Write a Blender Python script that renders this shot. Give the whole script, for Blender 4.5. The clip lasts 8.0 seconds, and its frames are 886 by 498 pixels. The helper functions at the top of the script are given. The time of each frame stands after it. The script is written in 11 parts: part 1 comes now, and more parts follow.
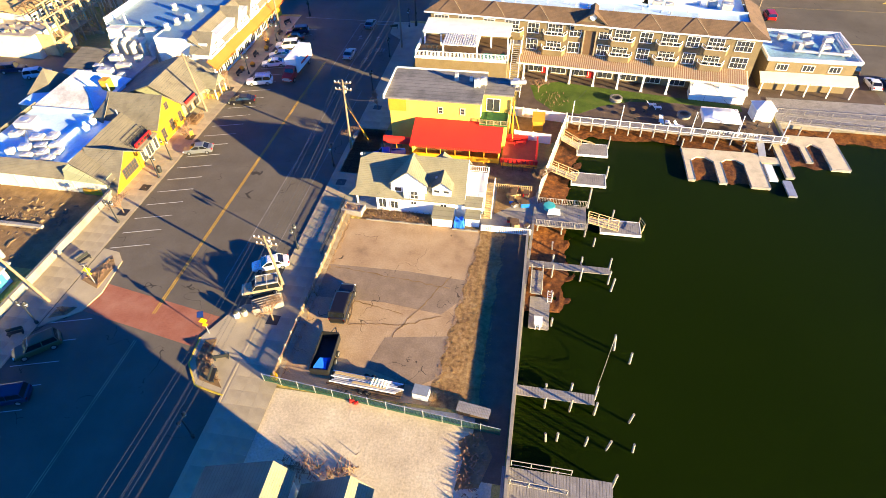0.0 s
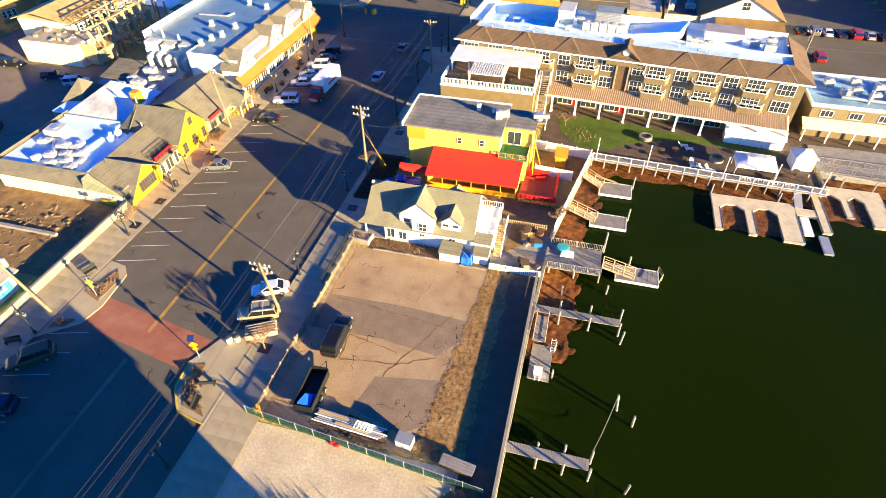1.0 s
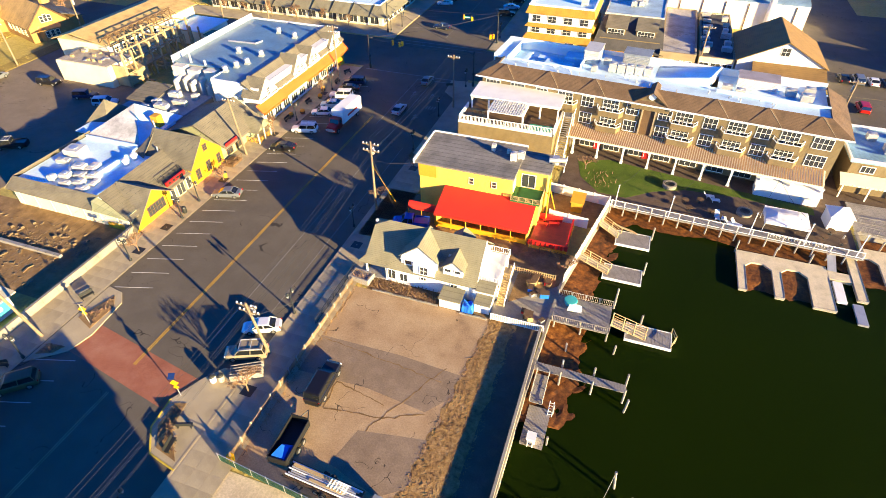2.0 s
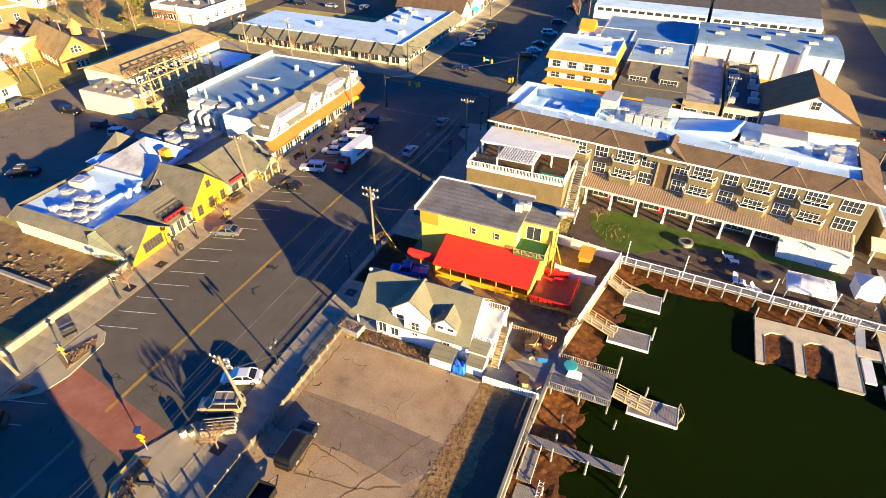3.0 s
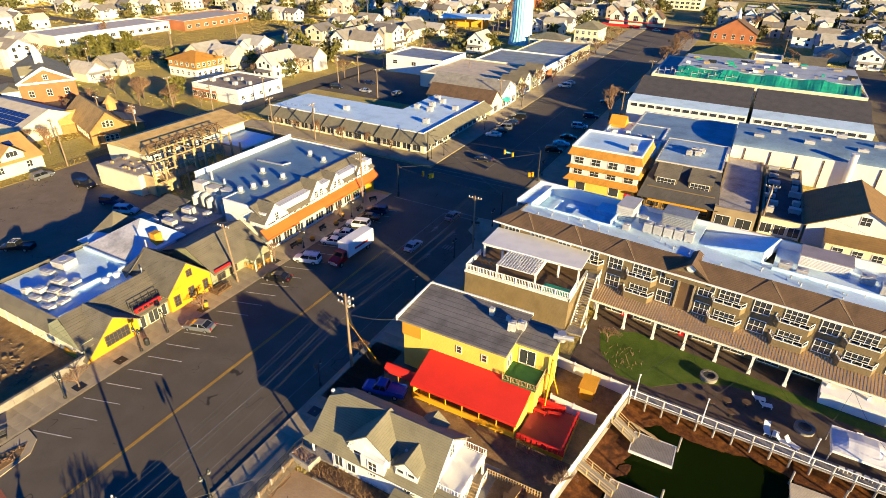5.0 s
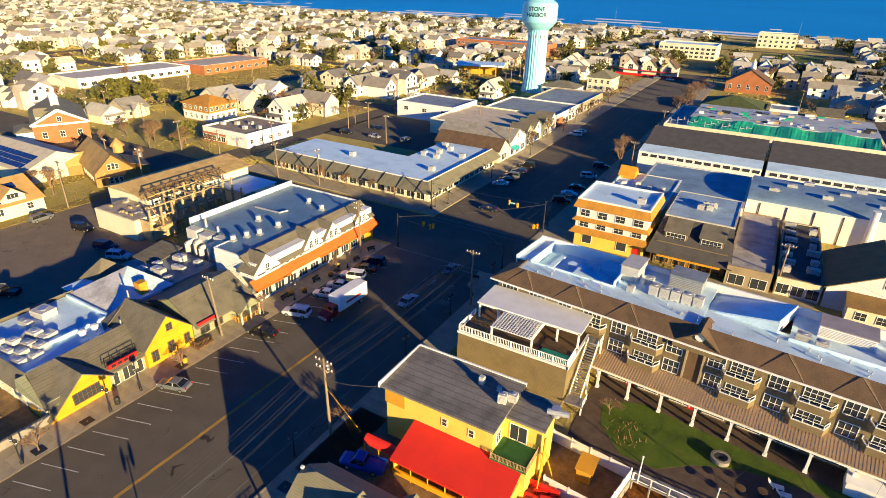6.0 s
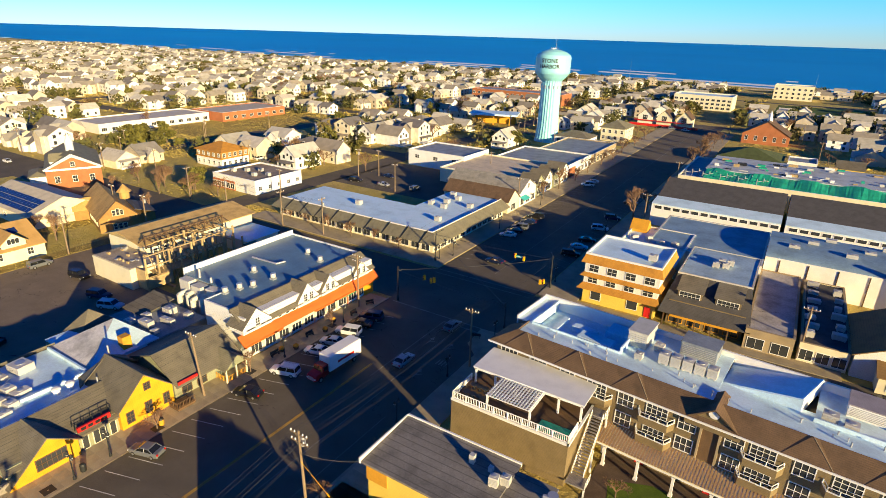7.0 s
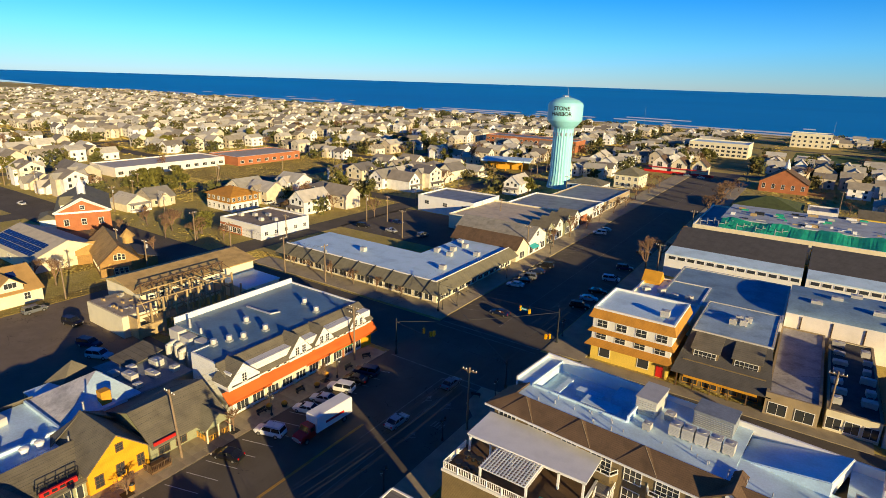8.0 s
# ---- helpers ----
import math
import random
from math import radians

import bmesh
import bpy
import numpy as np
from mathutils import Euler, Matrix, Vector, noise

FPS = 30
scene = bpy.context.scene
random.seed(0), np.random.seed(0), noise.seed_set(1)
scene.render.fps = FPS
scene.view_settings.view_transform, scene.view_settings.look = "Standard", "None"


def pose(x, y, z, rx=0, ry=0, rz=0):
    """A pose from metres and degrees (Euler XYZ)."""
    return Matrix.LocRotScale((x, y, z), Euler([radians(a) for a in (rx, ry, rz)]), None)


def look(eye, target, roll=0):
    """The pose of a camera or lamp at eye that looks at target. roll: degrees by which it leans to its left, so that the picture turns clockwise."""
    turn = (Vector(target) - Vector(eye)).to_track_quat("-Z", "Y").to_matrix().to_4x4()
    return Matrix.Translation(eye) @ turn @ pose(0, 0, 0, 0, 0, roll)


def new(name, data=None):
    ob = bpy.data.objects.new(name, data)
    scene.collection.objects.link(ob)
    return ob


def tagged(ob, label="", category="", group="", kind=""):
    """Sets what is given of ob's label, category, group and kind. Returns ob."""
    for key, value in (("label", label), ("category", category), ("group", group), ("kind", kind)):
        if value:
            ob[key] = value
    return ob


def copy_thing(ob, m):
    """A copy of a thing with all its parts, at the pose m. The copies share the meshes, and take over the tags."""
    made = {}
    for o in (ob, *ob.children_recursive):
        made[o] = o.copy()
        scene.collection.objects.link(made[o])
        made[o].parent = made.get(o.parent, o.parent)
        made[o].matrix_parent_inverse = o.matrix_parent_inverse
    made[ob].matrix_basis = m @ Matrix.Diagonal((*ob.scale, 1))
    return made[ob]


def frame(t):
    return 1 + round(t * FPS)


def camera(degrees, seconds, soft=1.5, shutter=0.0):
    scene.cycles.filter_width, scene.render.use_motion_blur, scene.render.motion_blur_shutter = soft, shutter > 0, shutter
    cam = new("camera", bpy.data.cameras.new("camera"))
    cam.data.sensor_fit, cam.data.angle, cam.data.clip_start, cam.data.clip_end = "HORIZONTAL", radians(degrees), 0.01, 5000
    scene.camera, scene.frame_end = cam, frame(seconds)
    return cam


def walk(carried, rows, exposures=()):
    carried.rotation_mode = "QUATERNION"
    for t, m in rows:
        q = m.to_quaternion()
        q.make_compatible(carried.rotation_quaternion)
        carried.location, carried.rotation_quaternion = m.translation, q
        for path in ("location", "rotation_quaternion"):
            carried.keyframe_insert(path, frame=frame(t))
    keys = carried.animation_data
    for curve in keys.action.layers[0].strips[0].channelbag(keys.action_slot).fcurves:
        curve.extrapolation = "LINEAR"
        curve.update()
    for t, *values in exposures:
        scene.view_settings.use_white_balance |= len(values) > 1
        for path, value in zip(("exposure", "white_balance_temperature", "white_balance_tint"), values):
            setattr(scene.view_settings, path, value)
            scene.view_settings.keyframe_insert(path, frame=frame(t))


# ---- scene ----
cam = camera(76.5, 8.0, soft=0.7)
PATH = [
    (0, (4.516, -2.391, 52.105), (4.261, -0.983, 50.708), -1.2),
    (0.5, (6.106, -0.314, 52.103), (5.785, 1.101, 50.726), -0.9),
    (1, (7.632, 1.938, 52.116), (7.245, 3.359, 50.764), -0.7),
    (1.5, (8.943, 4.415, 52.14), (8.491, 5.845, 50.816), -0.5),
    (3, (12.006, 12.598, 52.063), (11.387, 14.073, 50.862), 0.3),
    (3.5, (12.746, 15.526, 52.028), (12.071, 17.016, 50.878), 0.6),
    (4, (13.396, 18.572, 51.937), (12.67, 20.078, 50.839), 0.9),
    (4.5, (14.01, 21.655, 51.855), (13.24, 23.178, 50.812), 1.0),
    (6, (14.912, 30.813, 52.229), (14.018, 32.382, 51.369), 1.5),
    (6.5, (14.975, 33.753, 52.276), (14.039, 35.334, 51.487), 1.6),
    (7, (14.993, 36.567, 52.416), (14.014, 38.156, 51.699), 1.7),
    (7.5, (14.984, 39.301, 52.553), (13.965, 40.897, 51.91), 1.9),
    (8, (15.074, 42.041, 52.661), (14.016, 43.638, 52.086), 1.8),
]
walk(cam, [(t, look(eye, target, roll)) for t, eye, target, roll in PATH],
     exposures=[(0.0, 2.35), (1.5, 2.2), (3.5, 1.77), (4.5, 1.51), (6.5, 1.12), (7.5, 0.8), (8.0, 0.6)])

# ---- light ----
SUN_AZ, SUN_EL = radians(-25.0), radians(10.5)
to_sun = Vector((math.cos(SUN_AZ) * math.cos(SUN_EL), math.sin(SUN_AZ) * math.cos(SUN_EL), math.sin(SUN_EL)))
world = bpy.data.worlds.new("sky")
scene.world = world
world.use_nodes = True
wn = world.node_tree
sky = wn.nodes.new("ShaderNodeTexSky")
sky.sky_type = "NISHITA"
sky.sun_disc = False
sky.sun_elevation = SUN_EL
sky.sun_rotation = math.atan2(to_sun.x, to_sun.y)
sky.air_density, sky.dust_density, sky.ozone_density = 1.0, 0.0, 5.0
wn.nodes["Background"].inputs["Strength"].default_value = 0.027
# clear winter air: pale near the horizon, deepening evenly to a strong blue overhead
up = wn.nodes.new("ShaderNodeSeparateXYZ")
wn.links.new(wn.nodes.new("ShaderNodeTexCoord").outputs["Generated"], up.inputs[0])
deep = wn.nodes.new("ShaderNodeValToRGB")
deep.color_ramp.elements.new(0.3)
deep.color_ramp.elements.new(0.6)
for e, (p, c) in zip(deep.color_ramp.elements, ((0.0, (2.9, 4.0, 5.9, 1)), (0.06, (1.9, 4.1, 6.2, 1)), (0.16, (0.08, 2.7, 4.9, 1)), (0.4, (0.0, 0.93, 2.55, 1)))):
    e.position, e.color = p, c
wn.links.new(up.outputs["Z"], deep.inputs["Fac"])
tint = wn.nodes.new("ShaderNodeMix")
tint.data_type, tint.blend_type = "RGBA", "MULTIPLY"
tint.inputs[0].default_value = 1.0
wn.links.new(deep.outputs["Color"], tint.inputs[7])
wn.links.new(sky.outputs["Color"], tint.inputs[6])
wn.links.new(tint.outputs[2], wn.nodes["Background"].inputs["Color"])
sun = new("sun", bpy.data.lights.new("sun", "SUN"))
sun.data.energy, sun.data.angle, sun.data.color = 5.0, radians(0.6), (1.0, 0.77, 0.385)
sun.matrix_world = look(to_sun * 200.0, (0, 0, 0))

# ---- materials ----
MATS = {}


def ramp(nt, fac, stops):
    r = nt.nodes.new("ShaderNodeValToRGB")
    els = r.color_ramp.elements
    while len(els) < len(stops):
        els.new(0.5)
    for e, (p, c) in zip(els, stops):
        e.position, e.color = p, (*c, 1.0) if len(c) == 3 else c
    nt.links.new(fac, r.inputs["Fac"])
    return r.outputs["Color"]


def node_noise(nt, vec, scale, detail=4.0, rough=0.55):
    n = nt.nodes.new("ShaderNodeTexNoise")
    n.inputs["Scale"].default_value, n.inputs["Detail"].default_value, n.inputs["Roughness"].default_value = scale, detail, rough
    nt.links.new(vec, n.inputs["Vector"])
    return n.outputs["Fac"]


def node_math(nt, op, a, b):
    n = nt.nodes.new("ShaderNodeMath")
    n.operation = op
    for i, v in enumerate((a, b)):
        if isinstance(v, (int, float)):
            n.inputs[i].default_value = v
        else:
            nt.links.new(v, n.inputs[i])
    return n.outputs[0]


def node_mix(nt, fac, a, b, blend="MIX"):
    n = nt.nodes.new("ShaderNodeMix")
    n.data_type, n.blend_type = "RGBA", blend
    for key, v in ((0, fac), (6, a), (7, b)):
        if isinstance(v, (int, float)):
            n.inputs[key].default_value = v
        elif isinstance(v, tuple):
            n.inputs[key].default_value = (*v, 1.0)
        else:
            nt.links.new(v, n.inputs[key])
    return n.outputs[2]


def shade(c, k):
    return tuple(max(0.0, min(1.0, v * k)) for v in c)


def mat(name, base, rough=0.8, var=0.3, scale=0.5, fine=9.0, metal=0.0, bump=0.15, rnd=0.0, second=None, lines=None, spec=0.5):
    """A surface with large stains, fine grain, its own tone from object to object, and if asked for lines: (axis, pitch in metres, depth)."""
    if name in MATS:
        return MATS[name]
    m = bpy.data.materials.new(name)
    m.use_nodes = True
    nt = m.node_tree
    bsdf = nt.nodes["Principled BSDF"]
    bsdf.inputs["Roughness"].default_value, bsdf.inputs["Metallic"].default_value = rough, metal
    bsdf.inputs["Specular IOR Level"].default_value = spec
    tc = nt.nodes.new("ShaderNodeTexCoord")
    vec = tc.outputs["Object"]
    big, small = node_noise(nt, vec, scale, 5.0), node_noise(nt, vec, fine, 3.0, 0.7)
    col = ramp(nt, big, [(0.28, shade(base, 1 - var)), (0.5, base), (0.74, shade(second or base, 1 + var * 0.6))])
    grain = ramp(nt, small, [(0.25, (1 - var * 0.6,) * 3), (0.75, (1 + var * 0.4,) * 3)])
    col = node_mix(nt, 1.0, col, grain, "MULTIPLY")
    height = small
    if lines:
        axis, pitch, depth = lines
        sep = nt.nodes.new("ShaderNodeSeparateXYZ")
        nt.links.new(vec, sep.inputs[0])
        f = node_math(nt, "FRACT", node_math(nt, "DIVIDE", sep.outputs[axis], pitch), 0.0)
        edge = node_math(nt, "GREATER_THAN", f, 0.86)
        col = node_mix(nt, node_math(nt, "MULTIPLY", edge, depth), col, shade(base, 0.35))
        height = node_math(nt, "ADD", node_math(nt, "MULTIPLY", f, 0.8), node_math(nt, "MULTIPLY", small, 0.3))
    if rnd:
        oi = nt.nodes.new("ShaderNodeObjectInfo")
        tone = ramp(nt, oi.outputs["Random"], [(0.0, (1 - rnd,) * 3), (1.0, (1 + rnd,) * 3)])
        col = node_mix(nt, 1.0, col, tone, "MULTIPLY")
    nt.links.new(col, bsdf.inputs["Base Color"])
    if bump:
        b = nt.nodes.new("ShaderNodeBump")
        b.inputs["Strength"].default_value, b.inputs["Distance"].default_value = bump, 0.05
        nt.links.new(height, b.inputs["Height"])
        nt.links.new(b.outputs["Normal"], bsdf.inputs["Normal"])
    MATS[name] = m
    return m


def mat_palette(name, colours, rough=0.8, scale=0.4, island=False, var=0.2):
    """One of several paints, chosen object by object (or piece by piece of a joined mesh)."""
    m = mat(name, colours[0], rough, var, scale)
    nt = m.node_tree
    bsdf = nt.nodes["Principled BSDF"]
    src = nt.nodes.new("ShaderNodeNewGeometry").outputs["Random Per Island"] if island else nt.nodes.new("ShaderNodeObjectInfo").outputs["Random"]
    r = nt.nodes.new("ShaderNodeValToRGB")
    r.color_ramp.interpolation = "CONSTANT"
    while len(r.color_ramp.elements) < len(colours):
        r.color_ramp.elements.new(0.5)
    for i, (e, c) in enumerate(zip(r.color_ramp.elements, colours)):
        e.position, e.color = i / len(colours), (*c, 1.0)
    nt.links.new(src, r.inputs["Fac"])
    tc = nt.nodes.new("ShaderNodeTexCoord")
    n1 = node_noise(nt, tc.outputs["Object"], scale, 5.0)
    tone = ramp(nt, n1, [(0.3, (1 - var,) * 3), (0.7, (1 + var * 0.5,) * 3)])
    nt.links.new(node_mix(nt, 1.0, r.outputs["Color"], tone, "MULTIPLY"), bsdf.inputs["Base Color"])
    return m


def mat_ground(name, stops, scale, fine, rough=0.9, crack=0.0, bump=0.3, bigscale=0.05, relief=0.06):
    """Ground: patches of several tones, a finer grain, and cracks where asked for."""
    m = bpy.data.materials.new(name)
    m.use_nodes = True
    nt = m.node_tree
    bsdf = nt.nodes["Principled BSDF"]
    bsdf.inputs["Roughness"].default_value = rough
    bsdf.inputs["Specular IOR Level"].default_value = 0.3
    vec = nt.nodes.new("ShaderNodeTexCoord").outputs["Object"]
    a, b, c = node_noise(nt, vec, scale, 6.0, 0.6), node_noise(nt, vec, fine, 4.0, 0.7), node_noise(nt, vec, bigscale, 3.0)
    f = node_math(nt, "ADD", node_math(nt, "MULTIPLY", a, 0.6), node_math(nt, "MULTIPLY", c, 0.4))
    col = ramp(nt, f, stops)
    col = node_mix(nt, 1.0, col, ramp(nt, b, [(0.25, (0.72,) * 3), (0.75, (1.2,) * 3)]), "MULTIPLY")
    if crack:
        v = nt.nodes.new("ShaderNodeTexVoronoi")
        v.feature = "DISTANCE_TO_EDGE"
        v.inputs["Scale"].default_value = crack
        warp = nt.nodes.new("ShaderNodeTexNoise")
        warp.inputs["Scale"].default_value = 0.3
        nt.links.new(vec, warp.inputs["Vector"])
        add = nt.nodes.new("ShaderNodeVectorMath")
        add.operation = "MULTIPLY_ADD"
        nt.links.new(warp.outputs["Color"], add.inputs[0])
        add.inputs[1].default_value = (9.0, 9.0, 0)
        nt.links.new(vec, add.inputs[2])
        nt.links.new(add.outputs[0], v.inputs["Vector"])
        line = node_math(nt, "LESS_THAN", v.outputs["Distance"], 0.021 * crack * 1.6)
        gate = node_math(nt, "GREATER_THAN", node_noise(nt, vec, 0.17, 3.0), 0.53)
        col = node_mix(nt, node_math(nt, "MULTIPLY", line, node_math(nt, "MULTIPLY", gate, 0.75)), col, (0.016, 0.014, 0.012))
    nt.links.new(col, bsdf.inputs["Base Color"])
    bp = nt.nodes.new("ShaderNodeBump")
    bp.inputs["Strength"].default_value, bp.inputs["Distance"].default_value = bump, relief
    nt.links.new(b, bp.inputs["Height"])
    nt.links.new(bp.outputs["Normal"], bsdf.inputs["Normal"])
    MATS[name] = m
    return m


def mat_water(name, base, rough, wave, height, second, spec, scatter=0.0):
    m = bpy.data.materials.new(name)
    m.use_nodes = True
    nt = m.node_tree
    bsdf = nt.nodes["Principled BSDF"]
    bsdf.inputs["Roughness"].default_value = rough
    bsdf.inputs["IOR"].default_value = 1.33
    bsdf.inputs["Specular IOR Level"].default_value = spec
    vec = nt.nodes.new("ShaderNodeTexCoord").outputs["Object"]
    nt.links.new(ramp(nt, node_noise(nt, vec, wave * 0.02, 4.0), [(0.3, base), (0.7, second)]), bsdf.inputs["Base Color"])
    bp = nt.nodes.new("ShaderNodeBump")
    bp.inputs["Strength"].default_value, bp.inputs["Distance"].default_value = height, 0.1
    nt.links.new(node_noise(nt, vec, wave, 5.0, 0.6), bp.inputs["Height"])
    nt.links.new(bp.outputs["Normal"], bsdf.inputs["Normal"])
    if scatter:
        bsdf.inputs["Subsurface Weight"].default_value = scatter
        bsdf.inputs["Subsurface Radius"].default_value = (1.6, 2.2, 0.8)
        bsdf.inputs["Subsurface Scale"].default_value = 1.0
    MATS[name] = m
    return m


ASPHALT = mat_ground("asphalt", [(0.3, (0.108, 0.091, 0.064)), (0.5, (0.134, 0.113, 0.081)), (0.7, (0.164, 0.140, 0.103))], 0.25, 14.0, crack=0.10, bump=0.1)
OLD_ASPHALT = mat_ground("old_asphalt", [(0.30, (0.24, 0.155, 0.085)), (0.44, (0.40, 0.265, 0.14)), (0.56, (0.46, 0.32, 0.175)), (0.70, (0.50, 0.37, 0.22))], 0.30, 6.0, crack=0.14, bump=0.16, bigscale=0.11)
FADED = mat_ground("faded_asphalt", [(0.3, (0.095, 0.080, 0.056)), (0.5, (0.130, 0.110, 0.078)), (0.7, (0.17, 0.144, 0.104))], 0.12, 5.0, crack=0.08, bump=0.15)
WEEDS = mat_ground("dry_weeds", [(0.32, (0.13, 0.068, 0.024)), (0.5, (0.34, 0.20, 0.07)), (0.68, (0.52, 0.34, 0.135))], 2.0, 11.0, bump=0.25, bigscale=0.3)
TOWN = mat_ground("town_ground", [(0.32, (0.28, 0.20, 0.06)), (0.45, (0.48, 0.37, 0.11)), (0.55, (0.42, 0.34, 0.085)), (0.68, (0.56, 0.45, 0.18))], 0.06, 1.5, bigscale=0.012, bump=1.0, relief=0.45)
SOIL = mat_ground("soil", [(0.3, (0.13, 0.075, 0.03)), (0.5, (0.26, 0.16, 0.065)), (0.7, (0.40, 0.26, 0.115))], 0.7, 5.0, bump=0.6)
GRAVEL = mat_ground("gravel", [(0.3, (0.47, 0.375, 0.24)), (0.5, (0.62, 0.51, 0.33)), (0.7, (0.72, 0.62, 0.42))], 0.35, 4.0, bump=0.45)
MUD = mat_ground("seaweed_mud", [(0.33, (0.03, 0.010, 0.003)), (0.46, (0.10, 0.033, 0.006)), (0.58, (0.20, 0.07, 0.012)), (0.72, (0.36, 0.15, 0.03))], 1.6, 5.0, bump=1.0, rough=0.7)
LAWN = mat_ground("lawn", [(0.3, (0.045, 0.075, 0.006)), (0.5, (0.08, 0.13, 0.012)), (0.7, (0.13, 0.155, 0.022))], 0.4, 8.0, bump=0.8)
DRY_GRASS = mat_ground("dry_grass", [(0.3, (0.16, 0.13, 0.035)), (0.5, (0.30, 0.22, 0.06)), (0.7, (0.2, 0.19, 0.045))], 0.15, 4.0, bump=1.0, relief=0.2)
SAND = mat_ground("sand", [(0.3, (0.50, 0.42, 0.28)), (0.7, (0.66, 0.56, 0.40))], 0.05, 2.0)
PAVING = mat_ground("paver_brick", [(0.3, (0.075, 0.05, 0.036)), (0.5, (0.115, 0.08, 0.057)), (0.7, (0.16, 0.115, 0.085))], 0.5, 9.0)
RED_PAVING = mat_ground("red_paver", [(0.3, (0.25, 0.085, 0.045)), (0.5, (0.34, 0.125, 0.07)), (0.7, (0.40, 0.18, 0.11))], 0.5, 7.0)
CONCRETE = mat("concrete", (0.40, 0.33, 0.205), 0.9, 0.25, 0.35, 8.0, rnd=0.08)
CONCRETE_D = mat("weathered_concrete", (0.28, 0.25, 0.20), 0.9, 0.35, 0.4, 6.0)
WHITE = mat("white_paint", (0.80, 0.79, 0.76), 0.55, 0.08, 0.5, 7.0, bump=0.05)
WHITE_SIDING = mat("white_siding", (0.80, 0.79, 0.75), 0.6, 0.08, 0.4, 7.0, lines=(2, 0.16, 0.35))
# white roofing; the blue skylight of its shaded parts is put into the base
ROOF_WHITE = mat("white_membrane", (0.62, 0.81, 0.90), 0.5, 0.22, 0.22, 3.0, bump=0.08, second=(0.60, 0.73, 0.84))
ROOF_GREY = mat("grey_membrane", (0.25, 0.275, 0.30), 0.6, 0.34, 0.25, 3.0, bump=0.1)
ROOF_OLD = mat("worn_felt", (0.20, 0.185, 0.165), 0.85, 0.4, 0.35, 4.0, lines=(1, 1.0, 0.55))
SHINGLE_GREY = mat("grey_shingle", (0.165, 0.145, 0.105), 0.9, 0.28, 0.5, 7.0, bump=0.6, lines=(2, 0.17, 0.4), rnd=0.1)
SHINGLE_OLIVE = mat("olive_grey_shingle", (0.22, 0.20, 0.13), 0.9, 0.22, 0.5, 7.0, bump=0.6, lines=(2, 0.17, 0.35))
SHINGLE_BROWN = mat("brown_shingle", (0.135, 0.082, 0.046), 0.9, 0.35, 0.6, 7.0, bump=0.7, lines=(2, 0.15, 0.4))
SHINGLE_DARK = mat("dark_shingle", (0.085, 0.08, 0.078), 0.9, 0.25, 0.5, 6.0, bump=0.6, lines=(2, 0.17, 0.35))
SHAKE_TAN = mat("tan_shake_wall", (0.225, 0.165, 0.08), 0.85, 0.2, 0.5, 8.0, bump=0.5, lines=(2, 0.2, 0.4))
TAN_STUCCO = mat("tan_stucco", (0.36, 0.28, 0.17), 0.9, 0.15, 0.4, 9.0)
YELLOW = mat("yellow_siding", (0.78, 0.37, 0.012), 0.6, 0.12, 0.5, 7.0, lines=(2, 0.18, 0.3))
YELLOW_PALE = mat("pale_yellow_siding", (0.80, 0.57, 0.10), 0.6, 0.12, 0.4, 7.0, lines=(2, 0.2, 0.25))
CREAM = mat("cream_stucco", (0.75, 0.68, 0.48), 0.8, 0.1, 0.4, 8.0)
PINKISH = mat("pale_stucco", (0.80, 0.74, 0.67), 0.85, 0.12, 0.3, 6.0)
SAGE = mat("sage_siding", (0.30, 0.31, 0.19), 0.7, 0.15, 0.4, 7.0, lines=(2, 0.18, 0.3))
OCHRE_ROOF = mat("ochre_shingle", (0.52, 0.24, 0.03), 0.8, 0.22, 0.6, 7.0, lines=(2, 0.2, 0.35))
OCHRE = mat("ochre_board", (0.62, 0.30, 0.02), 0.8, 0.18, 0.6, 7.0)
ORANGE_RED = mat("orange_red_awning", (0.74, 0.15, 0.02), 0.7, 0.12, 0.4, 7.0)
RED = mat("red_canvas", (0.68, 0.025, 0.012), 0.65, 0.1, 0.4, 7.0)
RED_PAINT = mat("red_paint", (0.60, 0.02, 0.015), 0.5, 0.15, 0.7, 7.0)
MAROON = mat("maroon_deck", (0.28, 0.03, 0.03), 0.7, 0.25, 0.7, 7.0, lines=(0, 0.15, 0.5))
BRICK = mat("red_brick", (0.42, 0.15, 0.06), 0.9, 0.2, 0.4, 8.0, lines=(2, 0.22, 0.25))
WOOD_GREY = mat("weathered_boards", (0.33, 0.30, 0.26), 0.9, 0.3, 0.7, 8.0, lines=(0, 0.16, 0.7), rnd=0.12)
WOOD_TAN = mat("new_lumber", (0.46, 0.33, 0.16), 0.85, 0.25, 0.7, 8.0, rnd=0.15)
WOOD_DARK = mat("brown_timber", (0.13, 0.075, 0.035), 0.85, 0.3, 0.7, 8.0)
WOOD_POLE = mat("pole_wood", (0.25, 0.18, 0.11), 0.9, 0.3, 1.0, 10.0)
DOCK_CREAM = mat("pale_dock_boards", (0.64, 0.54, 0.36), 0.85, 0.22, 0.6, 8.0, lines=(1, 0.2, 0.4))
METAL = mat("galvanised_metal", (0.55, 0.55, 0.54), 0.45, 0.15, 0.8, 7.0, metal=0.6)
METAL_DARK = mat("dark_iron", (0.02, 0.022, 0.022), 0.5, 0.2, 0.8, 8.0)
TAN_CHAIR = mat("bleached_teak", (0.34, 0.29, 0.22), 0.8, 0.2, 0.8, 7.0)
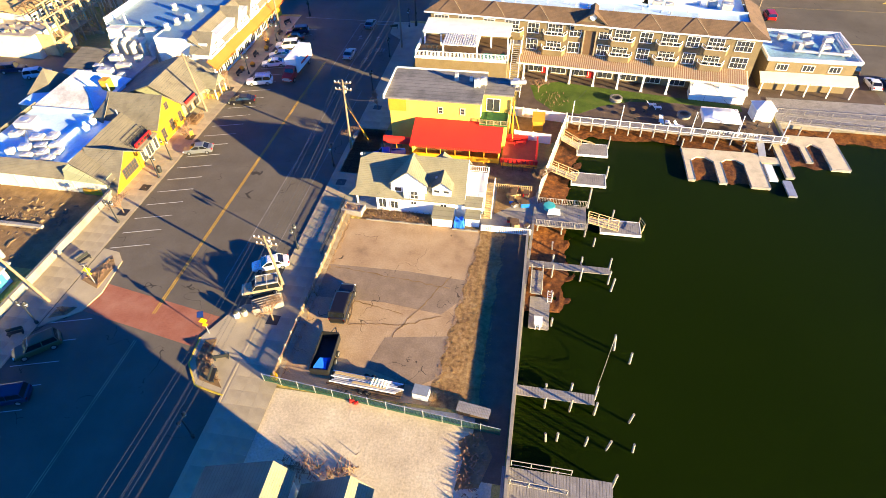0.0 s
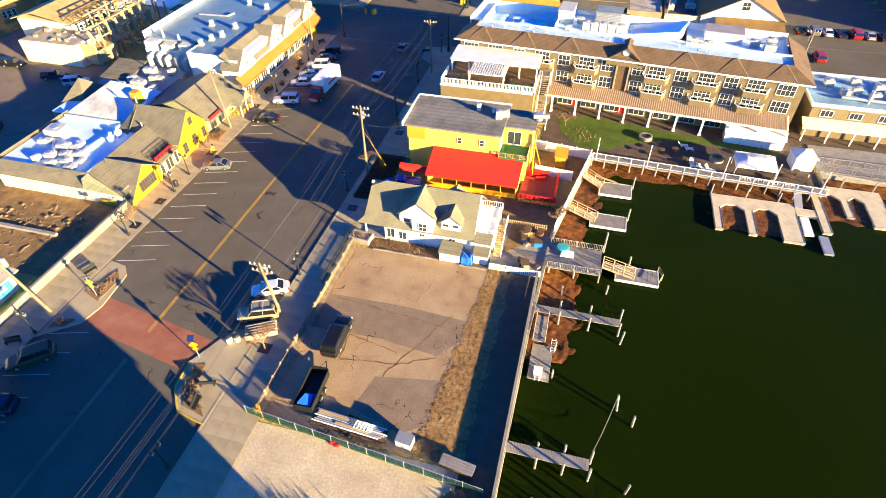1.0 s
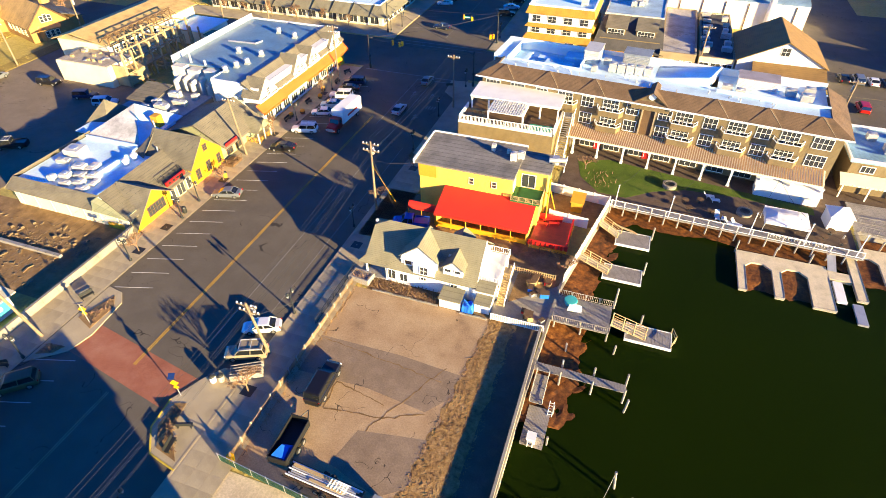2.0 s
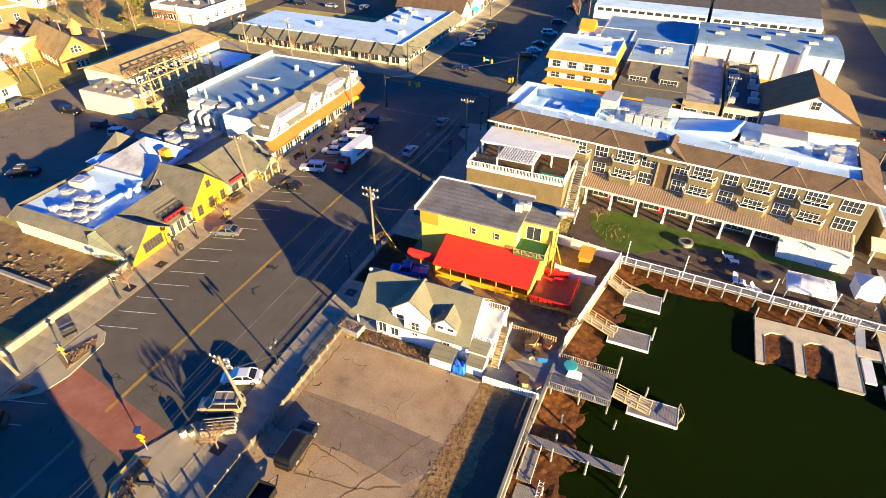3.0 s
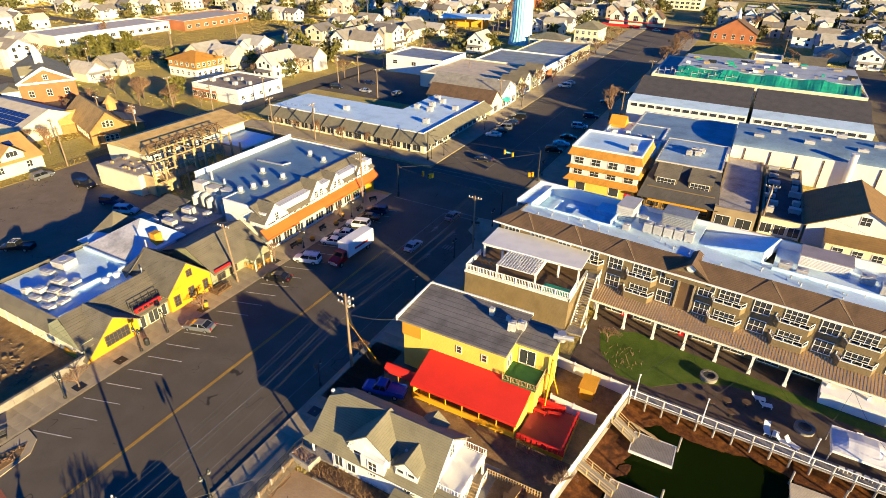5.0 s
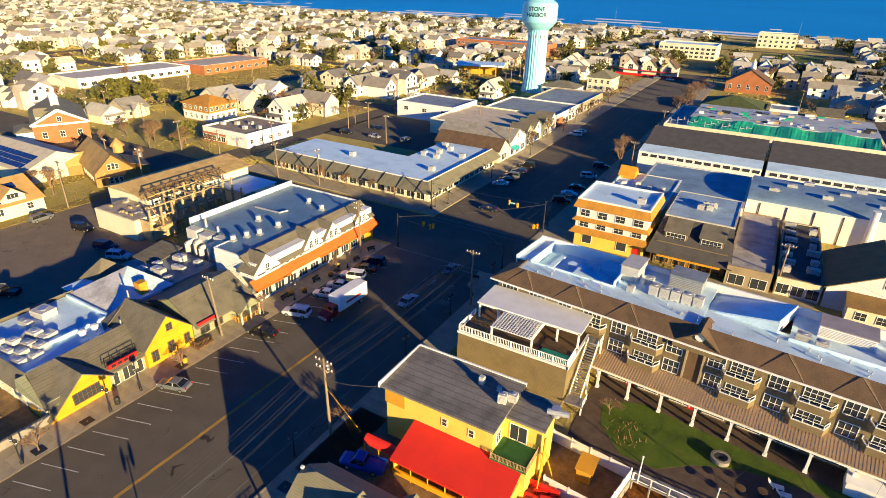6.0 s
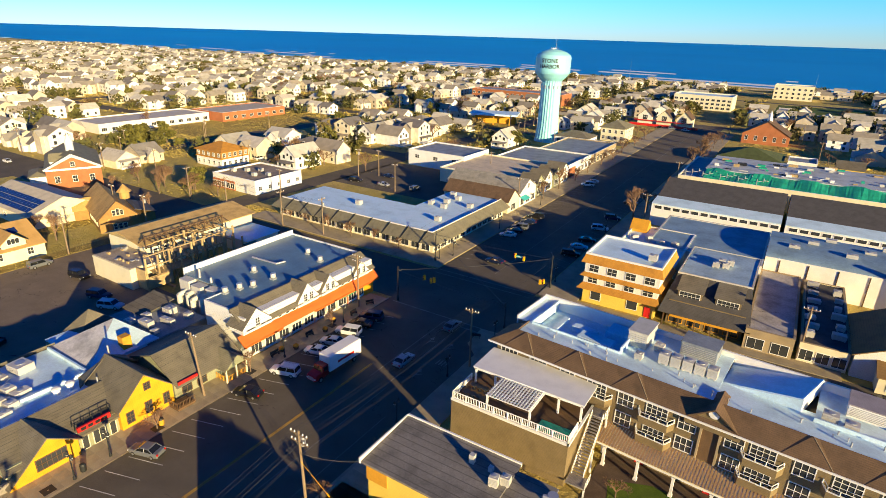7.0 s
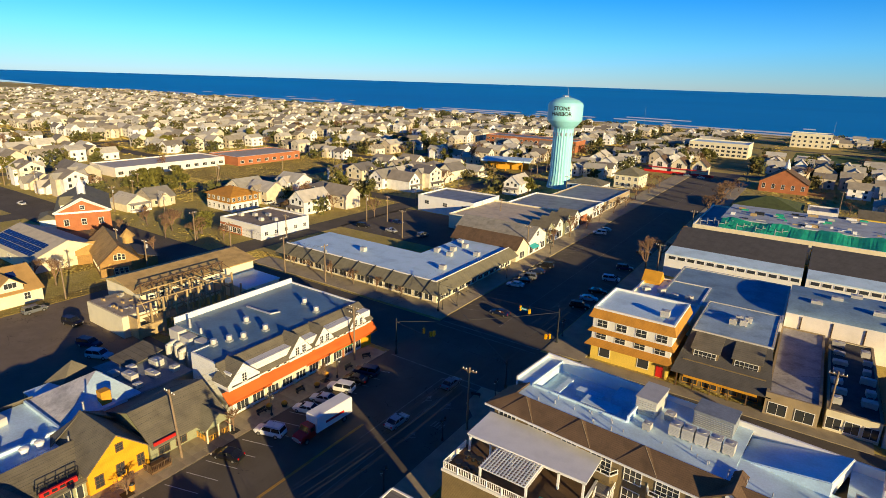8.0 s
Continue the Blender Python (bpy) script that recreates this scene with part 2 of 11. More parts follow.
HVAC = mat("unit_cabinet", (0.55, 0.53, 0.48), 0.5, 0.15, 0.8, 7.0, rnd=0.1)
GLASS = mat("window_glass", (0.045, 0.05, 0.055), 0.08, 0.2, 0.5, 3.0, bump=0.0, spec=0.8)
GLASS_CAR = mat("car_glass", (0.012, 0.014, 0.016), 0.05, 0.1, 0.5, 3.0, bump=0.0, spec=0.8)
BLACK_RUBBER = mat("tyre_rubber", (0.015, 0.015, 0.015), 0.85, 0.2, 2.0, 20.0)
ALLOY = mat("wheel_alloy", (0.5, 0.5, 0.5), 0.35, 0.1, 2.0, 9.0, metal=0.8, bump=0.0)
LAMP_WHITE = mat("lamp_lens", (0.8, 0.8, 0.78), 0.2, 0.05, 1.0, 5.0, bump=0.0)
LAMP_RED = mat("red_lens", (0.5, 0.01, 0.01), 0.25, 0.05, 1.0, 5.0, bump=0.0)
YELLOW_LINE = mat("yellow_road_paint", (0.55, 0.32, 0.03), 0.8, 0.3, 0.5, 6.0)
WORN_LINE = mat("worn_road_paint", (0.24, 0.22, 0.19), 0.85, 0.5, 0.5, 6.0)
WHITE_LINE = mat("white_road_paint", (0.55, 0.53, 0.48), 0.8, 0.35, 0.5, 6.0)
SIGNAL_YELLOW = mat("signal_yellow", (0.80, 0.42, 0.0), 0.5, 0.08, 1.0, 7.0)
BLUE_TARP = mat("blue_tarp", (0.02, 0.18, 0.75), 0.45, 0.15, 1.2, 6.0, bump=0.6)
TEAL = mat("teal_paint", (0.05, 0.42, 0.42), 0.5, 0.1, 0.5, 6.0)
TEAL_TARP = mat("green_mesh_tarp", (0.02, 0.36, 0.22), 0.42, 0.3, 0.5, 3.0, bump=0.8)
GREEN_FELT = mat("green_carpet", (0.03, 0.13, 0.03), 0.95, 0.2, 0.8, 9.0)
GREEN_MESH = mat("green_fence_mesh", (0.03, 0.09, 0.05), 0.8, 0.25, 0.8, 6.0)
TOWER_BLUE = mat("pale_aqua_paint", (0.30, 0.68, 0.74), 0.5, 0.06, 0.1, 2.0, bump=0.03)
BLACK_PAINT = mat("black_paint", (0.01, 0.01, 0.01), 0.6, 0.1, 1.0, 6.0)
SOLAR = mat("solar_cells", (0.012, 0.03, 0.13), 0.25, 0.15, 0.6, 4.0, bump=0.0, spec=0.7)
BARK = mat("bark", (0.17, 0.12, 0.08), 0.95, 0.3, 1.5, 12.0)
TWIG = mat("bare_twigs", (0.22, 0.13, 0.075), 0.95, 0.3, 1.5, 12.0, rnd=0.2)
LEAF = mat("evergreen_leaf", (0.135, 0.125, 0.02), 0.8, 0.4, 0.8, 5.0, rnd=0.3)
HARBOUR = mat_water("harbour_water", (0.0068, 0.0135, 0.0006), 0.1, 0.9, 0.12, (0.009, 0.0173, 0.0012), 0.05, 0.85)
SEA = mat_water("sea_water", (0.0, 0.235, 0.62), 0.5, 0.05, 0.5, (0.0, 0.31, 0.72), 0.35)
FOAM = mat("surf_foam", (0.8, 0.8, 0.8), 0.7, 0.1, 0.05, 1.0)
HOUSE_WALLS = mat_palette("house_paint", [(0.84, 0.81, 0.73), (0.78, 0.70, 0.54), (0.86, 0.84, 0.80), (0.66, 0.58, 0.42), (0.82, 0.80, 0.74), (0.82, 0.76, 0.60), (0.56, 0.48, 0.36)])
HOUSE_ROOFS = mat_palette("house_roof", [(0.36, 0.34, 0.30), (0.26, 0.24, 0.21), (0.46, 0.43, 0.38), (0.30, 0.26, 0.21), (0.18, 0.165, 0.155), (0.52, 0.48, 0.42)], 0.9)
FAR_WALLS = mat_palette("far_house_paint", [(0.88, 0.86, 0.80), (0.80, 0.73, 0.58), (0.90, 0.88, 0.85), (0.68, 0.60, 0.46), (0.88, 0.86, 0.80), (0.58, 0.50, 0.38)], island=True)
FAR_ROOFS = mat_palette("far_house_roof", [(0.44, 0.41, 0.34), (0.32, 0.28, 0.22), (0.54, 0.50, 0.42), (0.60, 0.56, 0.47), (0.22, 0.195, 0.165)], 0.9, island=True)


# ---- mesh helpers ----
def poly(bm, pts):
    return bm.faces.new([bm.verts.new(p) for p in pts])


def box(bm, x0, x1, y0, y1, z0, z1):
    v = [bm.verts.new(p) for p in ((x0, y0, z0), (x1, y0, z0), (x1, y1, z0), (x0, y1, z0), (x0, y0, z1), (x1, y0, z1), (x1, y1, z1), (x0, y1, z1))]
    for f in ((3, 2, 1, 0), (4, 5, 6, 7), (0, 1, 5, 4), (1, 2, 6, 5), (2, 3, 7, 6), (3, 0, 4, 7)):
        bm.faces.new([v[i] for i in f])


def hexa(bm, low, high):
    """A solid between two rings of equal count."""
    a, b = [bm.verts.new(p) for p in low], [bm.verts.new(p) for p in high]
    n = len(a)
    bm.faces.new(a[::-1])
    bm.faces.new(b)
    for i in range(n):
        bm.faces.new((a[i], a[(i + 1) % n], b[(i + 1) % n], b[i]))


def prism(bm, ring, z0, z1):
    hexa(bm, [(x, y, z0) for x, y in ring], [(x, y, z1) for x, y in ring])


def slab(bm, pts, thick):
    """A sloping sheet of that thickness below the given ring."""
    hexa(bm, [(x, y, z - thick) for x, y, z in pts], pts)


def rod(bm, p0, p1, r0, r1=None, n=8):
    p0, p1 = Vector(p0), Vector(p1)
    r1 = r0 if r1 is None else r1
    d = (p1 - p0).normalized()
    u = d.cross(Vector((0, 0, 1)) if abs(d.z) < 0.9 else Vector((1, 0, 0))).normalized()
    w = d.cross(u)
    a, b = [], []
    for i in range(n):
        q = 2 * math.pi * i / n
        o = u * math.cos(q) + w * math.sin(q)
        a.append(bm.verts.new(p0 + o * r0))
        b.append(bm.verts.new(p1 + o * r1))
    bm.faces.new(a)
    bm.faces.new(b[::-1])
    for i in range(n):
        bm.faces.new((a[i], b[i], b[(i + 1) % n], a[(i + 1) % n]))


def lathe(bm, profile, n=24, cx=0.0, cy=0.0):
    rings = []
    for r, z in profile:
        rings.append([bm.verts.new((cx + r * math.cos(2 * math.pi * i / n), cy + r * math.sin(2 * math.pi * i / n), z)) for i in range(n)])
    for a, b in zip(rings, rings[1:]):
        for i in range(n):
            bm.faces.new((a[i], a[(i + 1) % n], b[(i + 1) % n], b[i]))
    bm.faces.new(rings[0][::-1])
    bm.faces.new(rings[-1])


def bmesh_of(make, *args, **kw):
    bm = bmesh.new()
    make(bm, *args, **kw)
    return bm


def mesh_data(name, bm, material):
    bmesh.ops.recalc_face_normals(bm, faces=bm.faces)
    me = bpy.data.meshes.new(name)
    bm.to_mesh(me)
    bm.free()
    me.materials.append(material)
    return me


def part(name, bm, material, parent, label=""):
    """One mesh object under a thing or a part."""
    ob = new(name, mesh_data(name, bm, material))
    ob.parent = parent
    return tagged(ob, label)


def shared(name, me, parent, at=(0, 0, 0), turn=0.0, label=""):
    ob = new(name, me)
    ob.parent = parent
    ob.location, ob.rotation_euler = at, (0, 0, radians(turn))
    return tagged(ob, label)


def thing(name, x, y, z, turn, label, category, group="", kind=""):
    ob = new(name)
    ob.empty_display_size = 0.5
    ob.location, ob.rotation_euler = (x, y, z), (0, 0, radians(turn))
    return tagged(ob, label, category, group, kind)


def lone(name, bm, material, label, category, group="", kind=""):
    return tagged(new(name, mesh_data(name, bm, material)), label, category, group, kind)


def boxes(*dims):
    bm = bmesh.new()
    for d in dims:
        box(bm, *d)
    return bm


# windows: a frame with its pane, the meshes shared between windows of one size
WIN = {}


def window(parent, at, turn, w, h, nx=2, ny=2, trim=WHITE, bar=0.05, label=""):
    """at: the middle of the sill on the wall's face; turn 0 looks to -y, 90 to +x, 180 to +y, 270 to -x."""
    key = (round(w, 2), round(h, 2), nx, ny, trim.name)
    if key not in WIN:
        bm = bmesh.new()
        e = 0.11
        xs = [-w / 2 - e, -w / 2] + [v for i in range(1, nx) for v in (-w / 2 + w * i / nx - bar / 2, -w / 2 + w * i / nx + bar / 2)] + [w / 2, w / 2 + e]
        zs = [-e, 0.0] + [v for i in range(1, ny) for v in (h * i / ny - bar / 2, h * i / ny + bar / 2)] + [h, h + e]
        vs = {}

        def corner(a, b, y):
            if (a, b, y) not in vs:
                vs[(a, b, y)] = bm.verts.new((xs[a], y, zs[b]))
            return vs[(a, b, y)]

        def solid(a, b):
            return 0 <= a < len(xs) - 1 and 0 <= b < len(zs) - 1 and not (a % 2 and b % 2)

        for a in range(len(xs) - 1):
            for b in range(len(zs) - 1):
                if solid(a, b):
                    bm.faces.new([corner(p, q, -0.08) for p, q in ((a, b), (a + 1, b), (a + 1, b + 1), (a, b + 1))])
                    for da, db, (p0, q0), (p1, q1) in ((-1, 0, (a, b), (a, b + 1)), (1, 0, (a + 1, b), (a + 1, b + 1)), (0, -1, (a, b), (a + 1, b)), (0, 1, (a, b + 1), (a + 1, b + 1))):
                        if not solid(a + da, b + db):
                            bm.faces.new((corner(p0, q0, -0.08), corner(p1, q1, -0.08), corner(p1, q1, 0.03), corner(p0, q0, 0.03)))
        WIN[key] = (mesh_data("window", bm, trim), mesh_data("pane", boxes((-w / 2, w / 2, -0.03, 0.02, 0, h)), GLASS))
    f = shared("window", WIN[key][0], parent, at, turn, label)
    shared("pane", WIN[key][1], f)
    return f


PLAIN = {}


def plain_window(parent, at, turn, w, h):
    """A small framed window of a far house, frame and pane in one part."""
    key = (w, h)
    if key not in PLAIN:
        me = mesh_data("window", boxes((-w / 2 - 0.1, w / 2 + 0.1, -0.06, 0.03, h, h + 0.1), (-w / 2 - 0.1, w / 2 + 0.1, -0.06, 0.03, -0.1, 0), (-w / 2 - 0.1, -w / 2, -0.06, 0.03, 0, h), (w / 2, w / 2 + 0.1, -0.06, 0.03, 0, h), (-w / 2, w / 2, -0.03, 0.02, 0, h)), WHITE)
        me.materials.append(GLASS)
        for f in list(me.polygons)[-6:]:
            f.material_index = 1
        PLAIN[key] = me
    return shared("window", PLAIN[key], parent, at, turn)


DOORS = {}


def door(parent, at, turn, w, h, material, label=""):
    key = (w, h, material.name)
    if key not in DOORS:
        bm = boxes((-w / 2, w / 2, -0.06, 0.02, 0, h), (-w / 2 - 0.1, -w / 2, -0.1, 0.02, 0, h + 0.1), (w / 2, w / 2 + 0.1, -0.1, 0.02, 0, h + 0.1), (-w / 2, w / 2, -0.1, 0.02, h, h + 0.1))
        DOORS[key] = mesh_data("door", bm, material)
    return shared("door", DOORS[key], parent, at, turn, label)


def roof_gable(bm, x0, x1, y0, y1, z, rise, axis="x", over=0.4, thick=0.18):
    """Two sloping slabs; the ridge runs along axis."""
    if axis == "x":
        c, half = (y0 + y1) / 2, (y1 - y0) / 2
        k = rise / half
        a, b, lo = x0 - over, x1 + over, z - k * over
        slab(bm, [(a, y0 - over, lo), (b, y0 - over, lo), (b, c, z + rise), (a, c, z + rise)], thick)
        slab(bm, [(b, y1 + over, lo), (a, y1 + over, lo), (a, c, z + rise), (b, c, z + rise)], thick)
    else:
        c, half = (x0 + x1) / 2, (x1 - x0) / 2
        k = rise / half
        a, b, lo = y0 - over, y1 + over, z - k * over
        slab(bm, [(x0 - over, b, lo), (x0 - over, a, lo), (c, a, z + rise), (c, b, z + rise)], thick)
        slab(bm, [(x1 + over, a, lo), (x1 + over, b, lo), (c, b, z + rise), (c, a, z + rise)], thick)


def wall_gable(bm, x0, x1, y0, y1, z0, z, rise, axis="x", thick=0.14):
    """Walls with both gable ends filled in; stops below the roof's slabs."""
    if axis == "x":
        c = (y0 + y1) / 2
        ring = [(y0, z0), (y1, z0), (y1, z - thick), (c, z + rise - thick), (y0, z - thick)]
        hexa(bm, [(x0, p, q) for p, q in ring], [(x1, p, q) for p, q in ring])
    else:
        c = (x0 + x1) / 2
        ring = [(x0, z0), (x1, z0), (x1, z - thick), (c, z + rise - thick), (x0, z - thick)]
        hexa(bm, [(p, y0, q) for p, q in ring], [(p, y1, q) for p, q in ring])


def roof_hip(bm, x0, x1, y0, y1, z, rise, over=0.5, thick=0.16, top=0.0):
    """A hipped roof; top: the width of a flat deck on it."""
    a, b, c, d = x0 - over, x1 + over, y0 - over, y1 + over
    r = min(b - a, d - c) / 2 - top
    low = [(a, c, z - thick), (b, c, z - thick), (b, d, z - thick), (a, d, z - thick)]
    mid = [(p, q, z) for p, q, _ in low]
    e = 0.02
    up = [(a + r - e, c + r - e, z + rise), (b - r + e, c + r - e, z + rise), (b - r + e, d - r + e, z + rise), (a + r - e, d - r + e, z + rise)]
    lo, mi, hi = ([bm.verts.new(p) for p in k] for k in (low, mid, up))
    bm.faces.new(lo[::-1])
    bm.faces.new(hi)
    for i in range(4):
        j = (i + 1) % 4
        bm.faces.new((lo[i], lo[j], mi[j], mi[i]))
        bm.faces.new((mi[i], mi[j], hi[j], hi[i]))


def ring_wall(bm, x0, x1, y0, y1, z0, z1, t=0.25):
    box(bm, x0, x1, y0, y0 + t, z0, z1)
    box(bm, x0, x1, y1 - t, y1, z0, z1)
    box(bm, x0, x0 + t, y0 + t, y1 - t, z0, z1)
    box(bm, x1 - t, x1, y0 + t, y1 - t, z0, z1)


def rail(bm, p0, p1, h=1.0, posts=1.6, picket=0.0, r=0.045):
    """A railing between two points: posts, two rails, pickets where asked for."""
    p0, p1 = Vector(p0), Vector(p1)
    n = max(1, round((p1 - p0).length / posts))
    up = Vector((0, 0, 1))
    for i in range(n + 1):
        q = p0.lerp(p1, i / n)
        rod(bm, q, q + up * h, r * 1.3, n=4)
    rod(bm, p0 + up * h, p1 + up * h, r, n=4)
    rod(bm, p0 + up * h * 0.15, p1 + up * h * 0.15, r * 0.8, n=4)
    if picket:
        m = int((p1 - p0).length / picket)
        for i in range(1, m):
            q = p0.lerp(p1, i / m)
            rod(bm, q + up * h * 0.15, q + up * h, r * 0.5, n=4)


def flat_building(name, label, x0, x1, y0, y1, h, wall, roof=ROOF_WHITE, parapet=0.5, cap=WHITE, turn=0.0, category="building"):
    """A block with walls, a roof sheet and a parapet. Returns the thing and its half sizes."""
    cx, cy, hx, hy = (x0 + x1) / 2, (y0 + y1) / 2, (x1 - x0) / 2, (y1 - y0) / 2
    t = thing(name, cx, cy, 0, turn, label, category)
    bm = bmesh.new()
    ring_wall(bm, -hx, hx, -hy, hy, 0, h + parapet, 0.3)
    part("wall", bm, wall, t)
    part("roof", boxes((-hx + 0.3, hx - 0.3, -hy + 0.3, hy - 0.3, h - 0.25, h)), roof, t)
    bm = bmesh.new()
    ring_wall(bm, -hx - 0.05, hx + 0.05, -hy - 0.05, hy + 0.05, h + parapet, h + parapet + 0.08, 0.42)
    part("coping", bm, cap, t)
    return t, hx, hy


def gable_building(name, label, x0, x1, y0, y1, h, rise, axis, wall, roof, turn=0.0, over=0.4, category="house", group=""):
    cx, cy, hx, hy = (x0 + x1) / 2, (y0 + y1) / 2, (x1 - x0) / 2, (y1 - y0) / 2
    t = thing(name, cx, cy, 0, turn, label, category, group)
    part("wall", bmesh_of(wall_gable, -hx, hx, -hy, hy, 0, h, rise, axis), wall, t)
    part("roof", bmesh_of(roof_gable, -hx, hx, -hy, hy, h, rise, axis, over), roof, t)
    return t, hx, hy


def hip_building(name, label, x0, x1, y0, y1, h, rise, wall, roof, turn=0.0, over=0.5, category="house", top=0.0):
    cx, cy, hx, hy = (x0 + x1) / 2, (y0 + y1) / 2, (x1 - x0) / 2, (y1 - y0) / 2
    t = thing(name, cx, cy, 0, turn, label, category)
    part("wall", boxes((-hx, hx, -hy, hy, 0, h - 0.16)), wall, t)
    part("roof", bmesh_of(roof_hip, -hx, hx, -hy, hy, h, rise, over, top=top), roof, t)
    return t, hx, hy


def win_row(t, hx, hy, face, n, z, w, h, nx=2, ny=2, u0=None, u1=None, trim=WHITE):
    """n windows along one face of a thing."""
    half = hx if face in "SN" else hy
    a, b = (-half if u0 is None else u0), (half if u1 is None else u1)
    for i in range(n):
        u = a + (b - a) * (i + 0.5) / n
        at, turn = {"S": ((u, -hy, z), 0), "N": ((u, hy, z), 180), "E": ((hx, u, z), 90), "W": ((-hx, u, z), 270)}[face]
        window(t, at, turn, w, h, nx, ny, trim)


def hvac(x, y, z, sx, sy, sz, turn=0.0, label="beige rooftop air-conditioning unit on a flat roof"):
    t = thing("rooftop_unit", x, y, z, turn, label, "air conditioner", "rooftop units")
    bm = boxes((-sx / 2, sx / 2, -sy / 2, sy / 2, 0.12, sz), (-sx / 2 + 0.1, -sx / 2 + 0.3, -sy / 2, sy / 2, 0, 0.12), (sx / 2 - 0.3, sx / 2 - 0.1, -sy / 2, sy / 2, 0, 0.12))
    part("cabinet", bm, HVAC, t)
    part("fan_grille", bmesh_of(lathe, [(min(sx, sy) * 0.27, sz), (min(sx, sy) * 0.27, sz + 0.08), (min(sx, sy) * 0.22, sz + 0.08)], 12), METAL, t)
    bm = bmesh.new()
    for i in range(5):
        q = sz * (0.25 + 0.13 * i)
        box(bm, -sx / 2 - 0.03, sx / 2 + 0.03, -sy / 2 - 0.03, -sy / 2, q, q + 0.05)
    part("louvre", bm, METAL, t)
    return t

# ---- ground, roads, water ----
GREY_LOT = mat_ground("grey_old_asphalt", [(0.3, (0.20, 0.14, 0.088)), (0.5, (0.27, 0.195, 0.125)), (0.7, (0.36, 0.265, 0.17))], 0.5, 6.0, crack=0.14, bump=0.16)
bm = bmesh.new()
def shore(x):
    """The shoreline's y: straight to the north-west, falling back to the south-east."""
    return 893.0 if x < -300 else 893.0 - 0.14 * (x + 300)


poly(bm, [(-5500, -900, 0), (6, -900, 0), (6, 45, 0), (6.8, 63, 0), (11, 85, 0), (11, shore(11) - 3, 0), (-300, 890, 0), (-5500, 890, 0)])
poly(bm, [(11, 85, 0), (46, 83.5, 0), (46, 90, 0), (3000, 90, 0), (3000, shore(3000) - 3, 0), (11, shore(11) - 3, 0)])
lone("ground", bm, TOWN, "brown winter ground of a shore town", "ground", kind="structure")

lone("water", boxes((5.2, 3000, -900, 89, -3.95, -1.25)), HARBOUR, "dark green still harbour water", "water", kind="structure")
lone("seabed", boxes((-400, 3000, -900, 86, -4.2, -4.0)), MUD, "brown mud below the harbour", "seabed", kind="structure")

bm = bmesh.new()
xs, ys = [-6200 + 10700 * i / 60 for i in range(61)], [884 + 5400 * (j / 40) ** 2 for j in range(41)]
grid = []
for j, y0 in enumerate(ys):
    row = []
    for x in xs:
        y = y0 + (shore(x) - 893) * (1 - j / 40)
        r = math.hypot(x, y)
        k = max(0.0, min(1.0, (r - 1800) / 2700))
        row.append(bm.verts.new((x, y, -0.8 + k * k * (3 - 2 * k) * (53.3 - 0.004 * r))))
    grid.append(row)
for a, b in zip(grid, grid[1:]):
    for i in range(60):
        bm.faces.new((a[i], a[i + 1], b[i + 1], b[i]))
lone("sea", bm, SEA, "blue open sea with small waves", "sea", kind="structure")

bm = bmesh.new()
for i in range(120):
    x0, x1 = -4500 + 60 * i, -4500 + 60 * (i + 1)
    s0, s1 = shore(x0), shore(x1)
    y0, y1 = s0 - 48 + 8 * math.sin(i * 0.7), s1 - 48 + 8 * math.sin((i + 1) * 0.7)
    hexa(bm, [(x0, y0, -0.5), (x1, y1, -0.5), (x1, s1, -1.6), (x0, s0, -1.6)], [(x0, y0, 0.35), (x1, y1, 0.35), (x1, s1, -0.75), (x0, s0, -0.75)])
lone("beach", bm, SAND, "pale sandy ocean beach", "beach", kind="structure")

bm = bmesh.new()
for line, (off, wide, gap) in enumerate(((6.0, 15.0, -1.0), (62.0, 13.0, -0.15), (118.0, 11.0, 0.0), (190.0, 8.0, 0.15))):
    last = None
    for i in range(400):
        x = -4400 + 16 * i
        k = noise.noise(Vector((x * 0.006, line * 7.3, 0))) + 0.5 * noise.noise(Vector((x * 0.03, line * 3.1, 4)))
        if k < gap:
            last = None
            continue
        y = shore(x) + off + 9 * noise.noise(Vector((x * 0.004, line * 2.0, 9)))
        w = wide * (0.45 + 0.8 * abs(k) + 0.3 * noise.noise(Vector((x * 0.09, line, 2))))
        ring = [bm.verts.new(p) for p in ((x, y - w, -0.82), (x, y - w * 0.2, -0.2), (x, y + w * 0.5, 0.25), (x, y + w, -0.82))]
        if last:
            for j in range(3):
                bm.faces.new((last[j], ring[j], ring[j + 1], last[j + 1]))
        last = ring
lone("surf", bm, FOAM, "white lines of breaking surf", "surf", kind="stuff")


def sheet(name, ring, z, material, label, category):
    bm = bmesh.new()
    hexa(bm, [(x, y, z - 0.3) for x, y in ring], [(x, y, z) for x, y in ring])
    return lone(name, bm, material, label, category, kind="structure")


def rect(x0, x1, y0, y1):
    return [(x0, y0), (x1, y0), (x1, y1), (x0, y1)]


